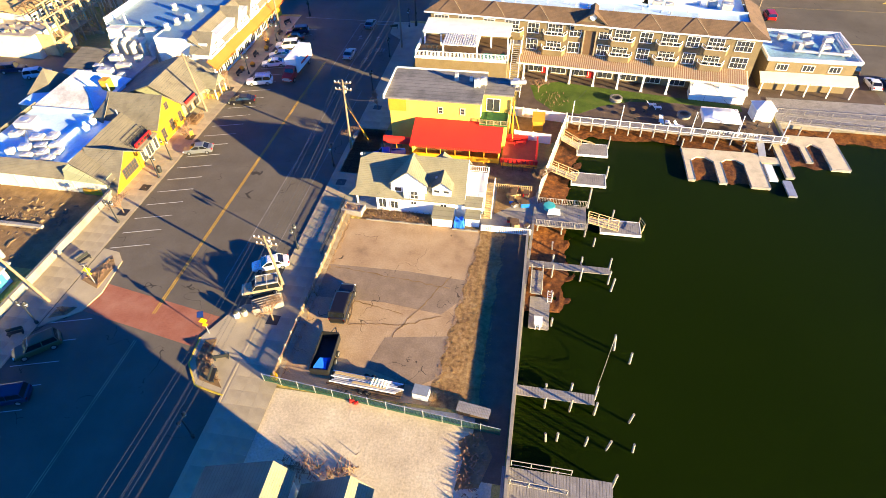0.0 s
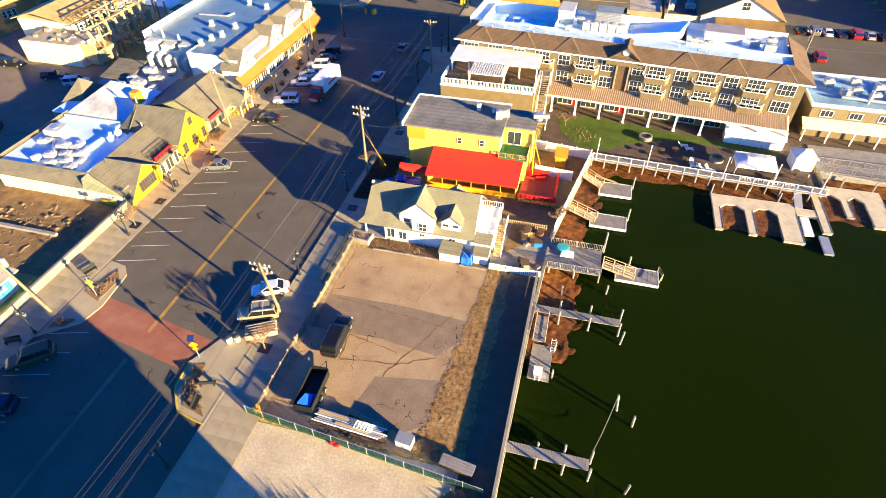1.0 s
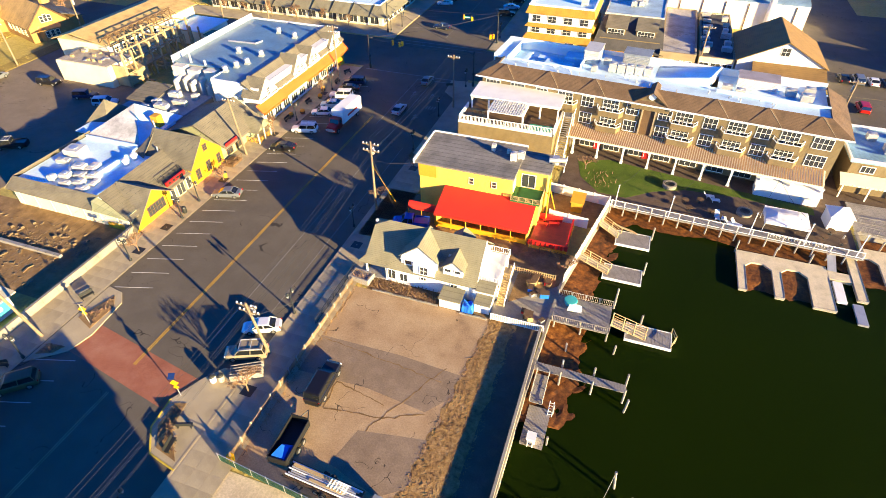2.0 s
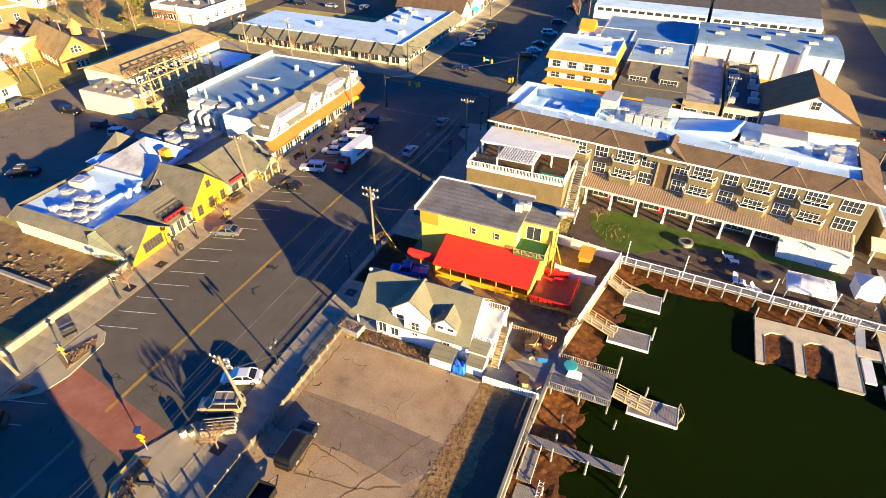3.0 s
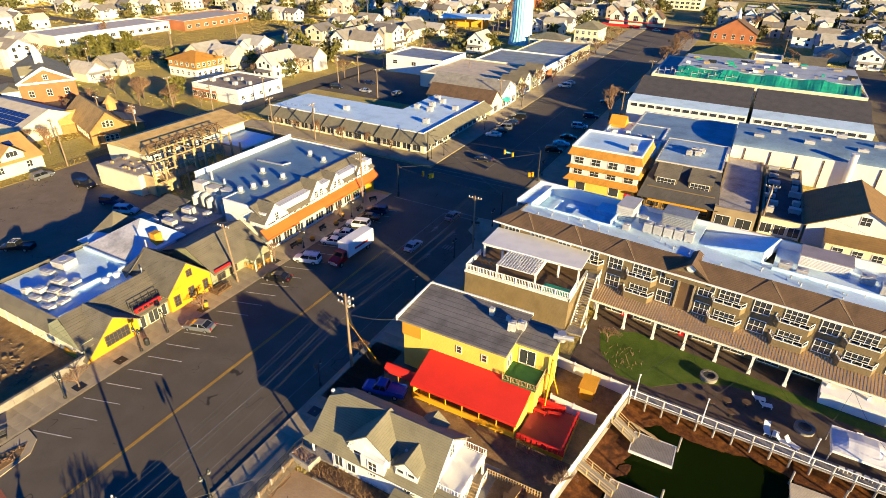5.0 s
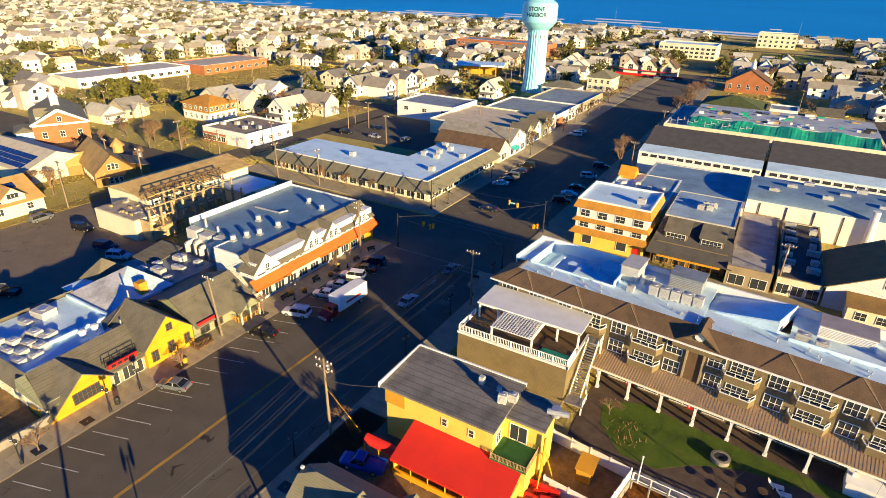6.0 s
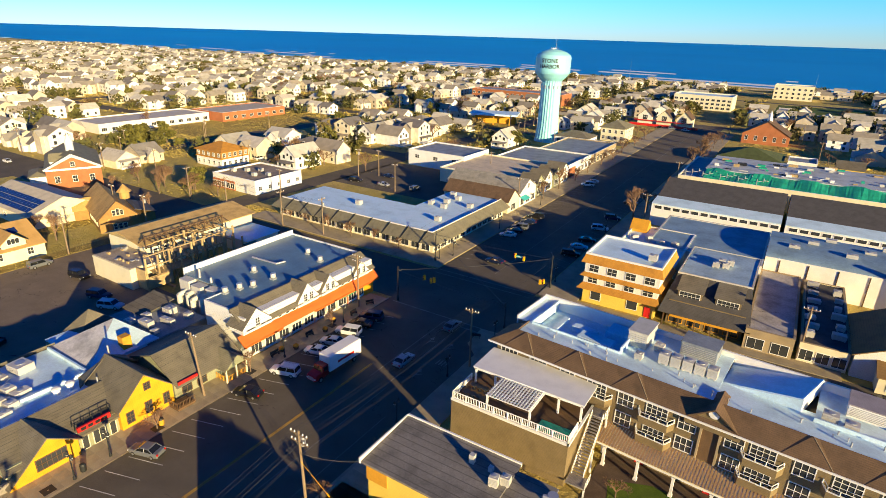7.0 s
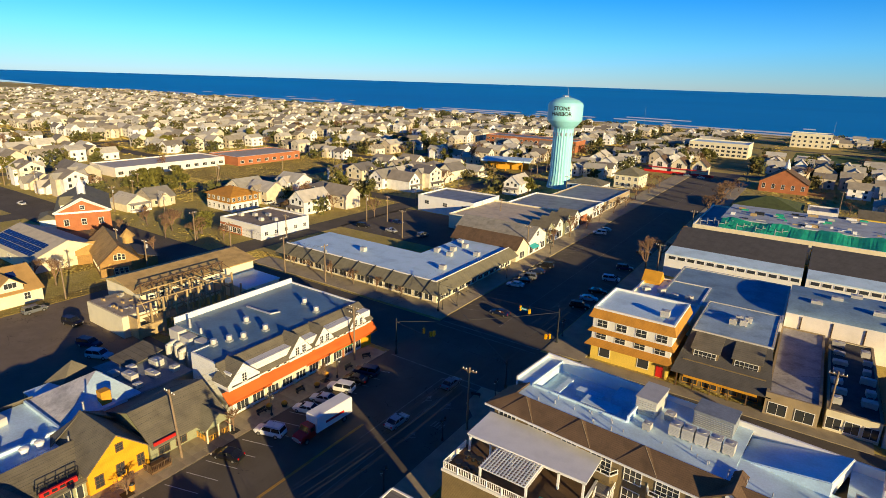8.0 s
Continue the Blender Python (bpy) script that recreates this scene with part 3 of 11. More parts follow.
ROAD_W, ROAD_E = -50.3, -24.5
sheet("road", rect(ROAD_W, ROAD_E, -120, 122.5), 0.02, ASPHALT, "wide grey asphalt main street", "road")
sheet("road_crossing", rect(-700, 500, 122.5, 140.5), 0.02, FADED, "asphalt side street across the junction", "road")
sheet("road_north", rect(-50.5, -25.5, 140.5, 440), 0.02, ASPHALT, "asphalt main street running to the beach", "road")
PALE_LOT = mat_ground("pale_lot_asphalt", [(0.3, (0.17, 0.13, 0.088)), (0.5, (0.215, 0.168, 0.115)), (0.7, (0.265, 0.21, 0.145))], 0.3, 8.0, crack=0.12, bump=0.1)
sheet("road_back", rect(-127.2, -116, -200, 122.5), 0.02, PALE_LOT, "asphalt back street", "road")
sheet("parking_lot", rect(-116, -85, 56, 97), 0.02, PALE_LOT, "asphalt car park behind the shops", "car park")
sheet("parking_lot_far", rect(-128, -62, 188, 228), 0.02, FADED, "asphalt car park behind the strip of shops", "car park")
for i, x in enumerate((-232, -335, -440, -550, -665, -790)):
    sheet("avenue", rect(x, x + 11, -200, 122.5), 0.02, FADED, "asphalt town avenue", "road")
    sheet("avenue", rect(x, x + 11, 140.5, 860), 0.02, FADED, "asphalt town avenue", "road")
sheet("avenue", rect(-137, -127, 140.5, 860), 0.02, FADED, "asphalt town avenue", "road")
for y in (236, 334, 440, 545, 650, 755):
    sheet("cross_street", rect(-1500, -52 if y < 430 else 600, y, y + 10), 0.014, FADED, "asphalt town side street", "road")
sheet("lane_back_east", rect(56, 66, 95, 122.5), 0.02, FADED, "asphalt lane beside the harbour hotel", "road")
sheet("house_bed", rect(-17.4, -0.5, 54.3, 56.7), 0.045, SOIL, "brown planting bed along the house wall", "planting bed")
sheet("house_yard", rect(-15.6, 0.9, 65.3, 74.8), 0.07, SOIL, "brown bare yard between house and restaurant", "yard")
sheet("house_yard_side", [(0.9, 58.0), (6.9, 63.4), (8.0, 69.7), (0.9, 69.7)], 0.075, SOIL, "brown bare yard beside the house stair", "yard")
# dark sheet added over the pavement to deepen the shade lying there
sheet("restaurant_forecourt", rect(-23.6, -15.6, 64.5, 77.0), 0.142, ASPHALT, "dark sheet deepening the shade before the restaurant", "forecourt")
sheet("vacant_lot", rect(-20.2, 5.2, 27, 54.3), 0.03, OLD_ASPHALT, "cracked sun-bleached asphalt of an empty lot", "empty lot")
sheet("vacant_lot_patch", [(-19.3, 45.2), (-8.8, 45.4), (-1.0, 44.9), (-1.4, 41.6), (-3.4, 39.1), (-10.5, 39.9), (-19.3, 39.6)], 0.036, GREY_LOT, "darker asphalt patch in an empty lot", "asphalt patch")
sheet("vacant_lot_patch_south", [(-9.2, 34.8), (-1.9, 36.1), (-1.8, 30.8), (-4.5, 28.9), (-10.3, 30.5)], 0.036, GREY_LOT, "grey asphalt patch in an empty lot", "asphalt patch")
rng = random.Random(61)
bm = bmesh.new()
for p, q in [((-18.7, 44.9), (-3.0, 43.4)), ((-18.7, 53.3), (-19.3, 43.6)), ((-14.2, 39.6), (-7.9, 38.4)), ((-8.5, 35.0), (-3.2, 45.4)), ((-14.2, 39.6), (-13.9, 36.1)), ((-13.9, 36.1), (-7.4, 36.9)), ((-7.4, 36.9), (-3.3, 38.8))]:
    p, q = Vector((*p, 0.044)), Vector((*q, 0.044))
    n = max(3, int((q - p).length / 0.6))
    side = (q - p).cross(Vector((0, 0, 1))).normalized()
    path = [p.lerp(q, i / n) + side * rng.uniform(-0.16, 0.16) for i in range(n + 1)]
    for a, b in zip(path, path[1:]):
        w = side * rng.uniform(0.03, 0.09)
        hexa(bm, [a - w - Vector((0, 0, 0.02)), b - w - Vector((0, 0, 0.02)), b + w - Vector((0, 0, 0.02)), a + w - Vector((0, 0, 0.02))], [a - w, b - w, b + w, a + w])
lone("lot_cracks", bm, SOIL, "jagged soil-filled cracks across the empty lot", "cracks", kind="structure")
sheet("gravel_lot", rect(-20.0, 4.6, 4, 26.6), 0.035, GRAVEL, "pale gravel of a cleared building lot", "gravel lot")
sheet("gravel_weeds", [(0.9, 23.7), (2.0, 24.6), (3.0, 25.0), (4.4, 22.6), (3.4, 19.4), (1.2, 18.9), (1.6, 21.8)], 0.05, SOIL, "brown weeds at the gravel edge", "weeds")
sheet("verge", rect(-131.2, -127.3, 60, 122), 0.1, DRY_GRASS, "dry grass verge along the back street", "grass")
sheet("parking_lot_east", rect(50, 140, 140.6, 200), 0.03, ASPHALT, "dark asphalt car park east of the shops", "car park")
sheet("side_street", rect(52.5, 66, 200, 420), 0.028, ASPHALT, "dark asphalt side street behind the stores", "street")
sheet("parking_lot_quay", rect(62, 150, 98, 122), 0.03, ASPHALT, "dark asphalt car park behind the quay", "car park")
sheet("bar_walk", rect(41, 66, 93, 121.4), 0.036, PAVING, "brown paved walk beside the dockside bar", "walk")
sheet("brick_crosswalk", [(-49.0, 33.6), (-25.0, 29.2), (-25.0, 34.0), (-49.0, 38.2)], 0.026, RED_PAVING, "faded red brick crosswalk over the street", "crosswalk")
sheet("hotel_lawn", [(4.0, 96.0), (5.2, 91.0), (8.6, 87.2), (13, 87.0), (17, 90.2), (22, 92.4), (30, 93.0), (41, 91.5), (41, 93.5), (30, 95.0), (17, 96.8), (9, 98.0)], 0.06, LAWN, "green lawn in front of the hotel", "lawn")
sheet("hotel_terrace", [(2, 87), (11.5, 85.4), (45.5, 83.8), (45.5, 99), (2, 102)], 0.045, PAVING, "brown brick paved hotel terrace", "terrace")
sheet("school_field", rect(-318, -234, 212, 330), 0.03, DRY_GRASS, "dry yellow-green school field", "field")
sheet("sports_field", rect(-5, 60, 560, 640), 0.02, LAWN, "green sports field near the beach", "field")
sheet("church_grass", rect(-175, -146, 84, 122), 0.02, DRY_GRASS, "dry grass around the church", "grass")
sheet("waste_ground", rect(-96, -56.0, 38.5, 54.6), 0.03, SOIL, "brown rubble-strewn waste ground", "waste ground")

# the strip of weeds and soil along the harbour side of the lot
bm = bmesh.new()
rng = random.Random(2)
rows = []
for j in range(57):
    y = 27 + 0.5 * j
    a, b = -2.8 + 2.6 * j / 56 + 0.35 * math.sin(j * 0.9), 2.6 + 0.4 * j / 56 + 0.3 * math.sin(j * 0.6 + 1)
    rows.append([bm.verts.new((a + (b - a) * i / 12, y, 0.033 + (0.0 if i in (0, 12) else rng.uniform(0.006, 0.02)))) for i in range(13)])
for a, b in zip(rows, rows[1:]):
    for i in range(12):
        bm.faces.new((a[i], a[i + 1], b[i + 1], b[i]))
lone("weed_strip", bm, WEEDS, "strip of dry brown weeds and soil", "weeds", kind="structure")
sheet("harbour_path", [(2.2, 20), (5.6, 20), (6.0, 55), (2.6, 55)], 0.045, mat_ground("packed_path", [(0.3, (0.09, 0.065, 0.042)), (0.5, (0.13, 0.092, 0.058)), (0.7, (0.18, 0.13, 0.08))], 0.6, 7.0, bump=0.3), "dark packed path along the bulkhead", "path")

def stripe(p, q, w):
    p, q = Vector(p), Vector(q)
    n = (q - p).orthogonal().normalized() * w / 2
    return [tuple(p - n), tuple(q - n), tuple(q + n), tuple(p + n)]


# pavements with kerbs
def pavement(name, ring, label):
    bm = bmesh.new()
    hexa(bm, [(x, y, -0.1) for x, y in ring], [(x, y, 0.13) for x, y in ring])
    return lone(name, bm, CONCRETE, label, "pavement", kind="structure")


PAVE_E = pavement("pavement_east", rect(ROAD_E + 0.25, -19.4, 6, 121), "pale concrete pavement with joints")
PAVE_W = pavement("pavement_west", rect(-55.2, ROAD_W - 0.25, 4, 121), "pale concrete pavement before the shops")
pavement("pavement_corner_nw", rect(-118, -50.8, 141.5, 148), "concrete pavement along the strip of shops")
pavement("pavement_nw", rect(-59.5, -50.8, 148, 420), "concrete pavement along the main street")
pavement("pavement_ne", rect(-25.2, -17.0, 141.5, 420), "concrete pavement along the main street")
pavement("pavement_side", rect(-17.0, 30, 139.9, 143.4), "concrete pavement along the side street")
pavement("pavement_hotel", rect(-19.4, 50, 117.5, 121.5), "concrete pavement behind the hotel")
pavement("bumpout_west", [(-50.0, 30), (-46.3, 33), (-45.6, 36), (-46.2, 41.5), (-47.6, 43), (-50.0, 43.4)], "kerbed pavement corner with planting bed")
pavement("bumpout_east", [(-24.3, 24.8), (-27.8, 25.5), (-29.8, 28), (-30.2, 31.5), (-28.6, 35), (-27.2, 37), (-24.3, 37.4)], "kerbed pavement corner with yellow edge")
pavement("bumpout_east_far", [(-24.3, 112), (-27.5, 115), (-28, 121), (-24.3, 121.4)], "kerbed pavement corner by the junction")
for nm, x in (("kerb_east", ROAD_E), ("kerb_west", ROAD_W - 0.25)):
    lone(nm, boxes((x, x + 0.25, 4, 121.5, -0.1, 0.15)), CONCRETE, "pale concrete kerb", "kerb", kind="structure")
bm = bmesh.new()
edge = [(-24.3, 24.8), (-27.8, 25.5), (-29.8, 28), (-30.2, 31.5)]
for (ax, ay), (bx, by) in zip(edge, edge[1:]):
    prism(bm, stripe((ax, ay), (bx, by), 0.16), -0.05, 0.17)
lone("kerb_yellow", bm, mat("kerb_yellow_paint", (0.62, 0.45, 0.04), 0.8, 0.3, 0.5, 6.0), "yellow painted kerb edge", "kerb", kind="structure")

# road markings
def marking(name, strips, material, label):
    bm = bmesh.new()
    for ring in strips:
        hexa(bm, [(x, y, 0.0) for x, y in ring], [(x, y, 0.028) for x, y in ring])
    return lone(name, bm, material, label, "road marking", kind="structure")


marking("centre_line", [stripe((-37.62, 34), (-37.62, 100), 0.13), stripe((-37.36, 34), (-37.36, 100), 0.13)], YELLOW_LINE, "faded double yellow centre line")
marking("centre_line_south", [stripe((-37.62, -60), (-37.62, 30), 0.1), stripe((-37.36, -60), (-37.36, 30), 0.1)], mat("worn_yellow_paint", (0.34, 0.29, 0.16), 0.85, 0.5, 0.5, 6.0), "worn pale yellow centre line")
stalls = []
for k in range(24):
    y = 43.6 + 3.05 * k
    if y < 116:
        stalls.append(stripe((-49.4, y), (-44.4, y + 1.5), 0.1))
for k in range(16):
    y = -12 + 3.05 * k
    if y < 31:
        stalls.append(stripe((-49.4, y), (-44.4, y + 1.5), 0.1))
marking("parking_lines", stalls, WHITE_LINE, "white slanted parking bay lines")
lanes = [stripe((-31.3, 40), (-31.3, 96), 0.1), stripe((-27.0, 46), (-27.0, 90), 0.08), stripe((-31.8, 97), (-31.8, 119.5), 0.14), stripe((-35.4, 97), (-35.4, 119.5), 0.14), stripe((-35.4, 119.5), (-27, 119.5), 0.3)]
for y in (100.5, 110.5):
    for x in (-33.6, -29.6):
        lanes += [stripe((x, y), (x, y + 2.0), 0.14), [(x - 0.45, y + 2.0), (x + 0.45, y + 2.0), (x, y + 2.9)], stripe((x, y + 0.9), (x + 0.9, y + 1.7), 0.14)]
for i in range(4):
    lanes += [stripe((-28.6 + 0.55 * i, 106), (-28.6 + 0.55 * i, 107.6), 0.2)]
lanes += [stripe((-49, 121.2), (-26, 121.2), 0.25), stripe((-50, 141.0), (-26, 141.0), 0.25), stripe((-50, 139.0), (-26, 139.0), 0.2), stripe((-38, 146), (-38, 420), 0.12)]
for k in range(30):
    y = 150 + 3.2 * k
    lanes += [stripe((-50.2, y), (-45.6, y + 1.5), 0.1), stripe((-25.7, y), (-30.0, y + 1.5), 0.1)]
for k in range(11):
    lanes += [stripe((-126 + 3.2 * k, 62), (-126 + 3.2 * k, 67), 0.1), stripe((-126 + 3.2 * k, 190), (-126 + 3.2 * k, 195), 0.1)]
marking("lane_lines", lanes, WORN_LINE, "worn white lane lines and arrows")

# harbour edge
BULK = [(5.9, -300), (5.9, 20), (6.1, 45), (6.8, 63.2), (11.0, 85.2), (46, 83.7), (46, 89), (200, 89)]
bm = bmesh.new()
for (ax, ay), (bx, by) in zip(BULK, BULK[1:]):
    d = Vector((bx - ax, by - ay)).normalized()
    n = Vector((d.y, -d.x)) * 0.18
    hexa(bm, [(ax - n.x, ay - n.y, -4), (bx - n.x, by - n.y, -4), (bx + n.x, by + n.y, -4), (ax + n.x, ay + n.y, -4)], [(ax - n.x, ay - n.y, 0.28), (bx - n.x, by - n.y, 0.28), (bx + n.x, by + n.y, 0.28), (ax + n.x, ay + n.y, 0.28)])
for y0, y1 in ((14, 54.6),):
    box(bm, 5.75 , 6.05, y0, y1, 0.28, 1.0)
lone("bulkhead", bm, CONCRETE_D, "grey weathered harbour bulkhead with a cap", "bulkhead", kind="structure")
# mud and weed that shelves out from the wall
bm = bmesh.new()
rows = []
for j in range(90):
    s = 26 + 0.72 * j
    if s < 63:
        bx, by, nx, ny = 6.1 + 0.7 * max(0, (s - 45) / 18), s, 1.0, 0.0
    else:
        bx, by, nx, ny = 6.8 + 4.2 * (s - 63) / 22, s, 0.98, -0.19
    amp = 0.25 if s < 42 else 1.0 if s < 58 else 0.85
    row = []
    for i in range(22):
        d = 0.55 * i
        h = -0.9 - 0.07 * d / amp ** 1.5 + 0.13 * (noise.noise(Vector((d * 0.45, s * 0.4, 0))) + 0.7 * noise.noise(Vector((d * 1.7, s * 1.6, 3))))
        row.append(bm.verts.new((bx + nx * d, by + ny * d, h - (0.5 if amp < 0.5 else 0))))
    rows.append(row)
for a, b in zip(rows, rows[1:]):
    for i in range(21):
        bm.faces.new((a[i], a[i + 1], b[i + 1], b[i]))
lone("mud_bank", bm, MUD, "reddish-brown mud and seaweed at low tide", "mud", kind="structure")
bm = bmesh.new()
rows = []
for j in range(60):
    x = 11 + 0.9 * j
    row = []
    for i in range(14):
        d = 0.5 * i
        h = -0.9 - 0.11 * d + 0.13 * (noise.noise(Vector((d * 0.5, x * 0.35, 7))) + 0.5 * noise.noise(Vector((d, x, 9))))
        row.append(bm.verts.new((x, (85.2 - 1.5 * (x - 11) / 35) - d if x < 46 else 88.5 - d, h)))
    rows.append(row)
for a, b in zip(rows, rows[1:]):
    for i in range(13):
        bm.faces.new((a[i], a[i + 1], b[i + 1], b[i]))
for x0, x1, y0 in ((29.9, 40.6, 71.6), (44.9, 53.6, 77.4)):
    rows = []
    for j in range(28):
        x = x0 + (x1 - x0) * j / 27
        row = []
        for i in range(20):
            y = y0 + (84.5 - y0) * i / 19 + 0.8 * noise.noise(Vector((x * 0.5, 1.5, 0))) * (1 - i / 19)
            h = -1.0 - 0.3 * max(0, 1 - i / 2.5) + 0.05 * (noise.noise(Vector((x * 0.9, y * 0.8, 2))) + 0.5 * noise.noise(Vector((x * 2.3, y * 2.1, 5))))
            row.append(bm.verts.new((x, y, h)))
        rows.append(row)
    for a, b in zip(rows, rows[1:]):
        for i in range(19):
            bm.faces.new((a[i], b[i], b[i + 1], a[i + 1]))
lone("mud_bank_north", bm, MUD, "dark brown mud below the boardwalk", "mud", kind="structure")

# ---- east side: the white house ----
h = thing("white_house", 0, 0, 0, 0, "white shingled house with olive-grey roof and dormers", "house")
bm = bmesh.new()
box(bm, -15.6, -3.4, 56.7, 65.3, 0, 2.72)
part("wall", bm, WHITE_SIDING, h)
part("upper_wall", bmesh_of(wall_gable, -16.0, -3.4, 57.35, 64.65, 2.72, 3.25, 3.3, "x"), WHITE_SIDING, h)
# main roof: ridge along x, clipped and flared over the street porch
for side in (1, -1):
    def ry(v, side=side):
        return 61.0 - side * v
    for ring, note in (([(-18.5, ry(3.9), 3.45), (-3.0, ry(3.9), 3.45), (-3.0, ry(0), 6.9), (-16.4, ry(0), 6.9), (-18.35, ry(0.75), 6.24)], "olive-grey shingle roof with clipped end"),
                       ([(-19.35, ry(4.6), 2.75), (-3.0, ry(4.6), 2.75), (-3.0, ry(3.9), 3.45), (-18.5, ry(3.9), 3.45)], "flared shingle eave")):
        part("roof_slope", bmesh_of(slab, ring if side == 1 else ring[::-1], 0.18), SHINGLE_OLIVE, h, note)
part("roof_clip", bmesh_of(slab, [(-18.35, 61.75, 6.24), (-18.35, 60.25, 6.24), (-16.4, 61.0, 6.9)], 0.15), SHINGLE_OLIVE, h)
part("pent_roof", bmesh_of(slab, [(-2.98, 56.1, 2.7), (-0.6, 56.1, 2.7), (-0.6, 57.7, 3.2), (-2.98, 57.7, 3.2)], 0.15), SHINGLE_OLIVE, h)
part("pent_wall", boxes((-3.38, -0.8, 56.4, 57.7, 0, 2.5)), WHITE_SIDING, h)
bm = bmesh.new()
hexa(bm, [(-3.05, 57.1, 3.2), (-2.93, 57.1, 3.2), (-2.93, 61.0, 6.66), (-3.05, 61.0, 6.66)], [(-3.05, 57.1, 3.44), (-2.93, 57.1, 3.44), (-2.93, 61.0, 6.93), (-3.05, 61.0, 6.93)])
part("rake_board", bm, WHITE, h)
part("finial", boxes((-18.5, -18.2, 60.85, 61.15, 6.2, 6.6)), WHITE, h)
for py in (56.9, 61.0, 65.0):
    part("porch_post", boxes((-18.5, -18.3, py - 0.1, py + 0.1, 0, 2.5)), WHITE, h)
part("porch_floor", boxes((-18.7, -15.6, 56.6, 65.4, 0, 0.35)), WOOD_GREY, h)
for x0, x1, yf, ze, rise in ((-13.4, -8.4, 57.1, 5.0, 2.0), (-7.6, -4.95, 57.0, 4.75, 1.05)):
    d = part("dormer", bmesh_of(wall_gable, x0, x1, yf, 61.3, 2.7, ze, rise, "y"), WHITE_SIDING, h, "white gabled dormer")
    part("dormer_roof", bmesh_of(roof_gable, x0, x1, yf, 61.3 if rise > 1.5 else 60.6, ze, rise, "y", 0.22, 0.13), SHINGLE_OLIVE, d)
    if rise > 1.5:
        part("bay", bmesh_of(hexa, [(-11.5, 56.45, 2.3), (-8.6, 56.45, 2.3), (-8.6, 57.1, 2.3), (-11.5, 57.1, 2.3)], [(-11.5, 56.45, 4.4), (-8.6, 56.45, 4.5), (-8.6, 57.1, 4.75), (-11.5, 57.1, 4.75)]), WHITE_SIDING, d)
        window(d, (-10.0, 56.45, 2.95), 0, 1.0, 1.2, 2, 2)
        window(d, (-12.4, yf, 3.5), 0, 0.9, 1.3, 1, 2)
        part("hood", bmesh_of(slab, [(-13.2, yf - 0.6, 4.75), (-11.3, yf - 0.6, 4.75), (-11.3, yf, 5.1), (-13.2, yf, 5.1)], 0.08), WHITE, d)
    else:
        for k in (-0.65, 0.65):
            window(d, ((x0 + x1) / 2 + k, yf, 3.9), 0, 0.75, 0.42, 1, 1)
for x0, x1, y1, ze, rise in ((-8.6, -6.0, 65.4, 3.6, 1.1),):
    d = part("rear_dormer", bmesh_of(wall_gable, x0, x1, 61.3, y1, 2.9, ze, rise, "y"), WHITE_SIDING, h)
    part("dormer_roof", bmesh_of(roof_gable, x0, x1, 61.3, y1, ze, rise, "y", 0.25), SHINGLE_OLIVE, d)
for x, w, hh in ((-14.7, 1.0, 1.5), (-13.0, 1.0, 1.2), (-10.2, 0.7, 0.5), (-6.0, 0.8, 0.45)):
    window(h, (x, 56.7, 0.7 if hh > 1 else 1.7), 0, w, hh, 2, 1)
door(h, (-16.0 + 0.5, 59.0, 0.35), 270, 1.0, 2.0, WOOD_DARK)
window(h, (-3.4, 61.5, 3.9), 90, 1.0, 1.4)
window(h, (-3.4, 60.0, 1.0), 90, 1.0, 1.2)
bm = boxes((-3.4, -0.5, 57.8, 64.0, 2.55, 2.75))
for x in (-3.0, -0.7):
    for y in (58.0, 61.0, 63.8):
        part("post", boxes((x - 0.12, x + 0.12, y - 0.12, y + 0.12, 0, 2.55)), WHITE, h)
part("balcony", bm, WHITE, h, "white wooden upper balcony")
bm = bmesh.new()
for p, q in (((-3.3, 57.8, 2.75), (-0.5, 57.8, 2.75)), ((-0.5, 57.8, 2.75), (-0.5, 60.4, 2.75)), ((-0.5, 61.6, 2.75), (-0.5, 64.0, 2.75)), ((-0.5, 64.0, 2.75), (-3.3, 64.0, 2.75))):
    rail(bm, p, q, 1.0, 1.9, 0.28, 0.06)
part("balcony_rail", bm, WHITE, h)
stair = part("outside_stair", boxes((-0.48, 0.7, 60.4, 61.6, 2.5, 2.7)), WOOD_TAN, h, "wooden outside stair")
for i in range(13):
    part("step", boxes((-0.4, 0.6, 60.4 - 0.26 * (i + 1), 60.4 - 0.26 * i, 2.45 - 0.19 * (i + 1), 2.5 - 0.19 * i)), WOOD_TAN, stair)
bm = bmesh.new()
rail(bm, (0.65, 60.4, 2.6), (0.65, 57.0, 0.1), 1.0, 1.2, 0.3)
rail(bm, (-0.45, 60.4, 2.6), (-0.45, 57.8, 0.7), 1.0, 1.2, 0.3)
rail(bm, (0.65, 61.6, 2.7), (0.65, 60.4, 2.7), 1.0, 1.2, 0.3)
part("stair_rail", bm, WHITE, h, "white stair railing")
for a, b, yl in ((-7.2, -4.45, 54.4), (-2.7, -0.8, 55.0)):
    part("lean_to", boxes((a, b, yl, 56.7 if a < -4 else 56.4, 0, 1.55)), WHITE_SIDING, h)
    part("lean_to_roof", bmesh_of(slab, [(a - 0.12, yl - 0.15, 1.6), (b + 0.12, yl - 0.15, 1.6), (b + 0.12, 56.4, 1.98), (a - 0.12, 56.4, 1.98)], 0.1), SHINGLE_OLIVE, h)
part("chimney_vent", boxes((-7.4, -7.1, 58.6, 58.9, 3.8, 5.2)), METAL, h)

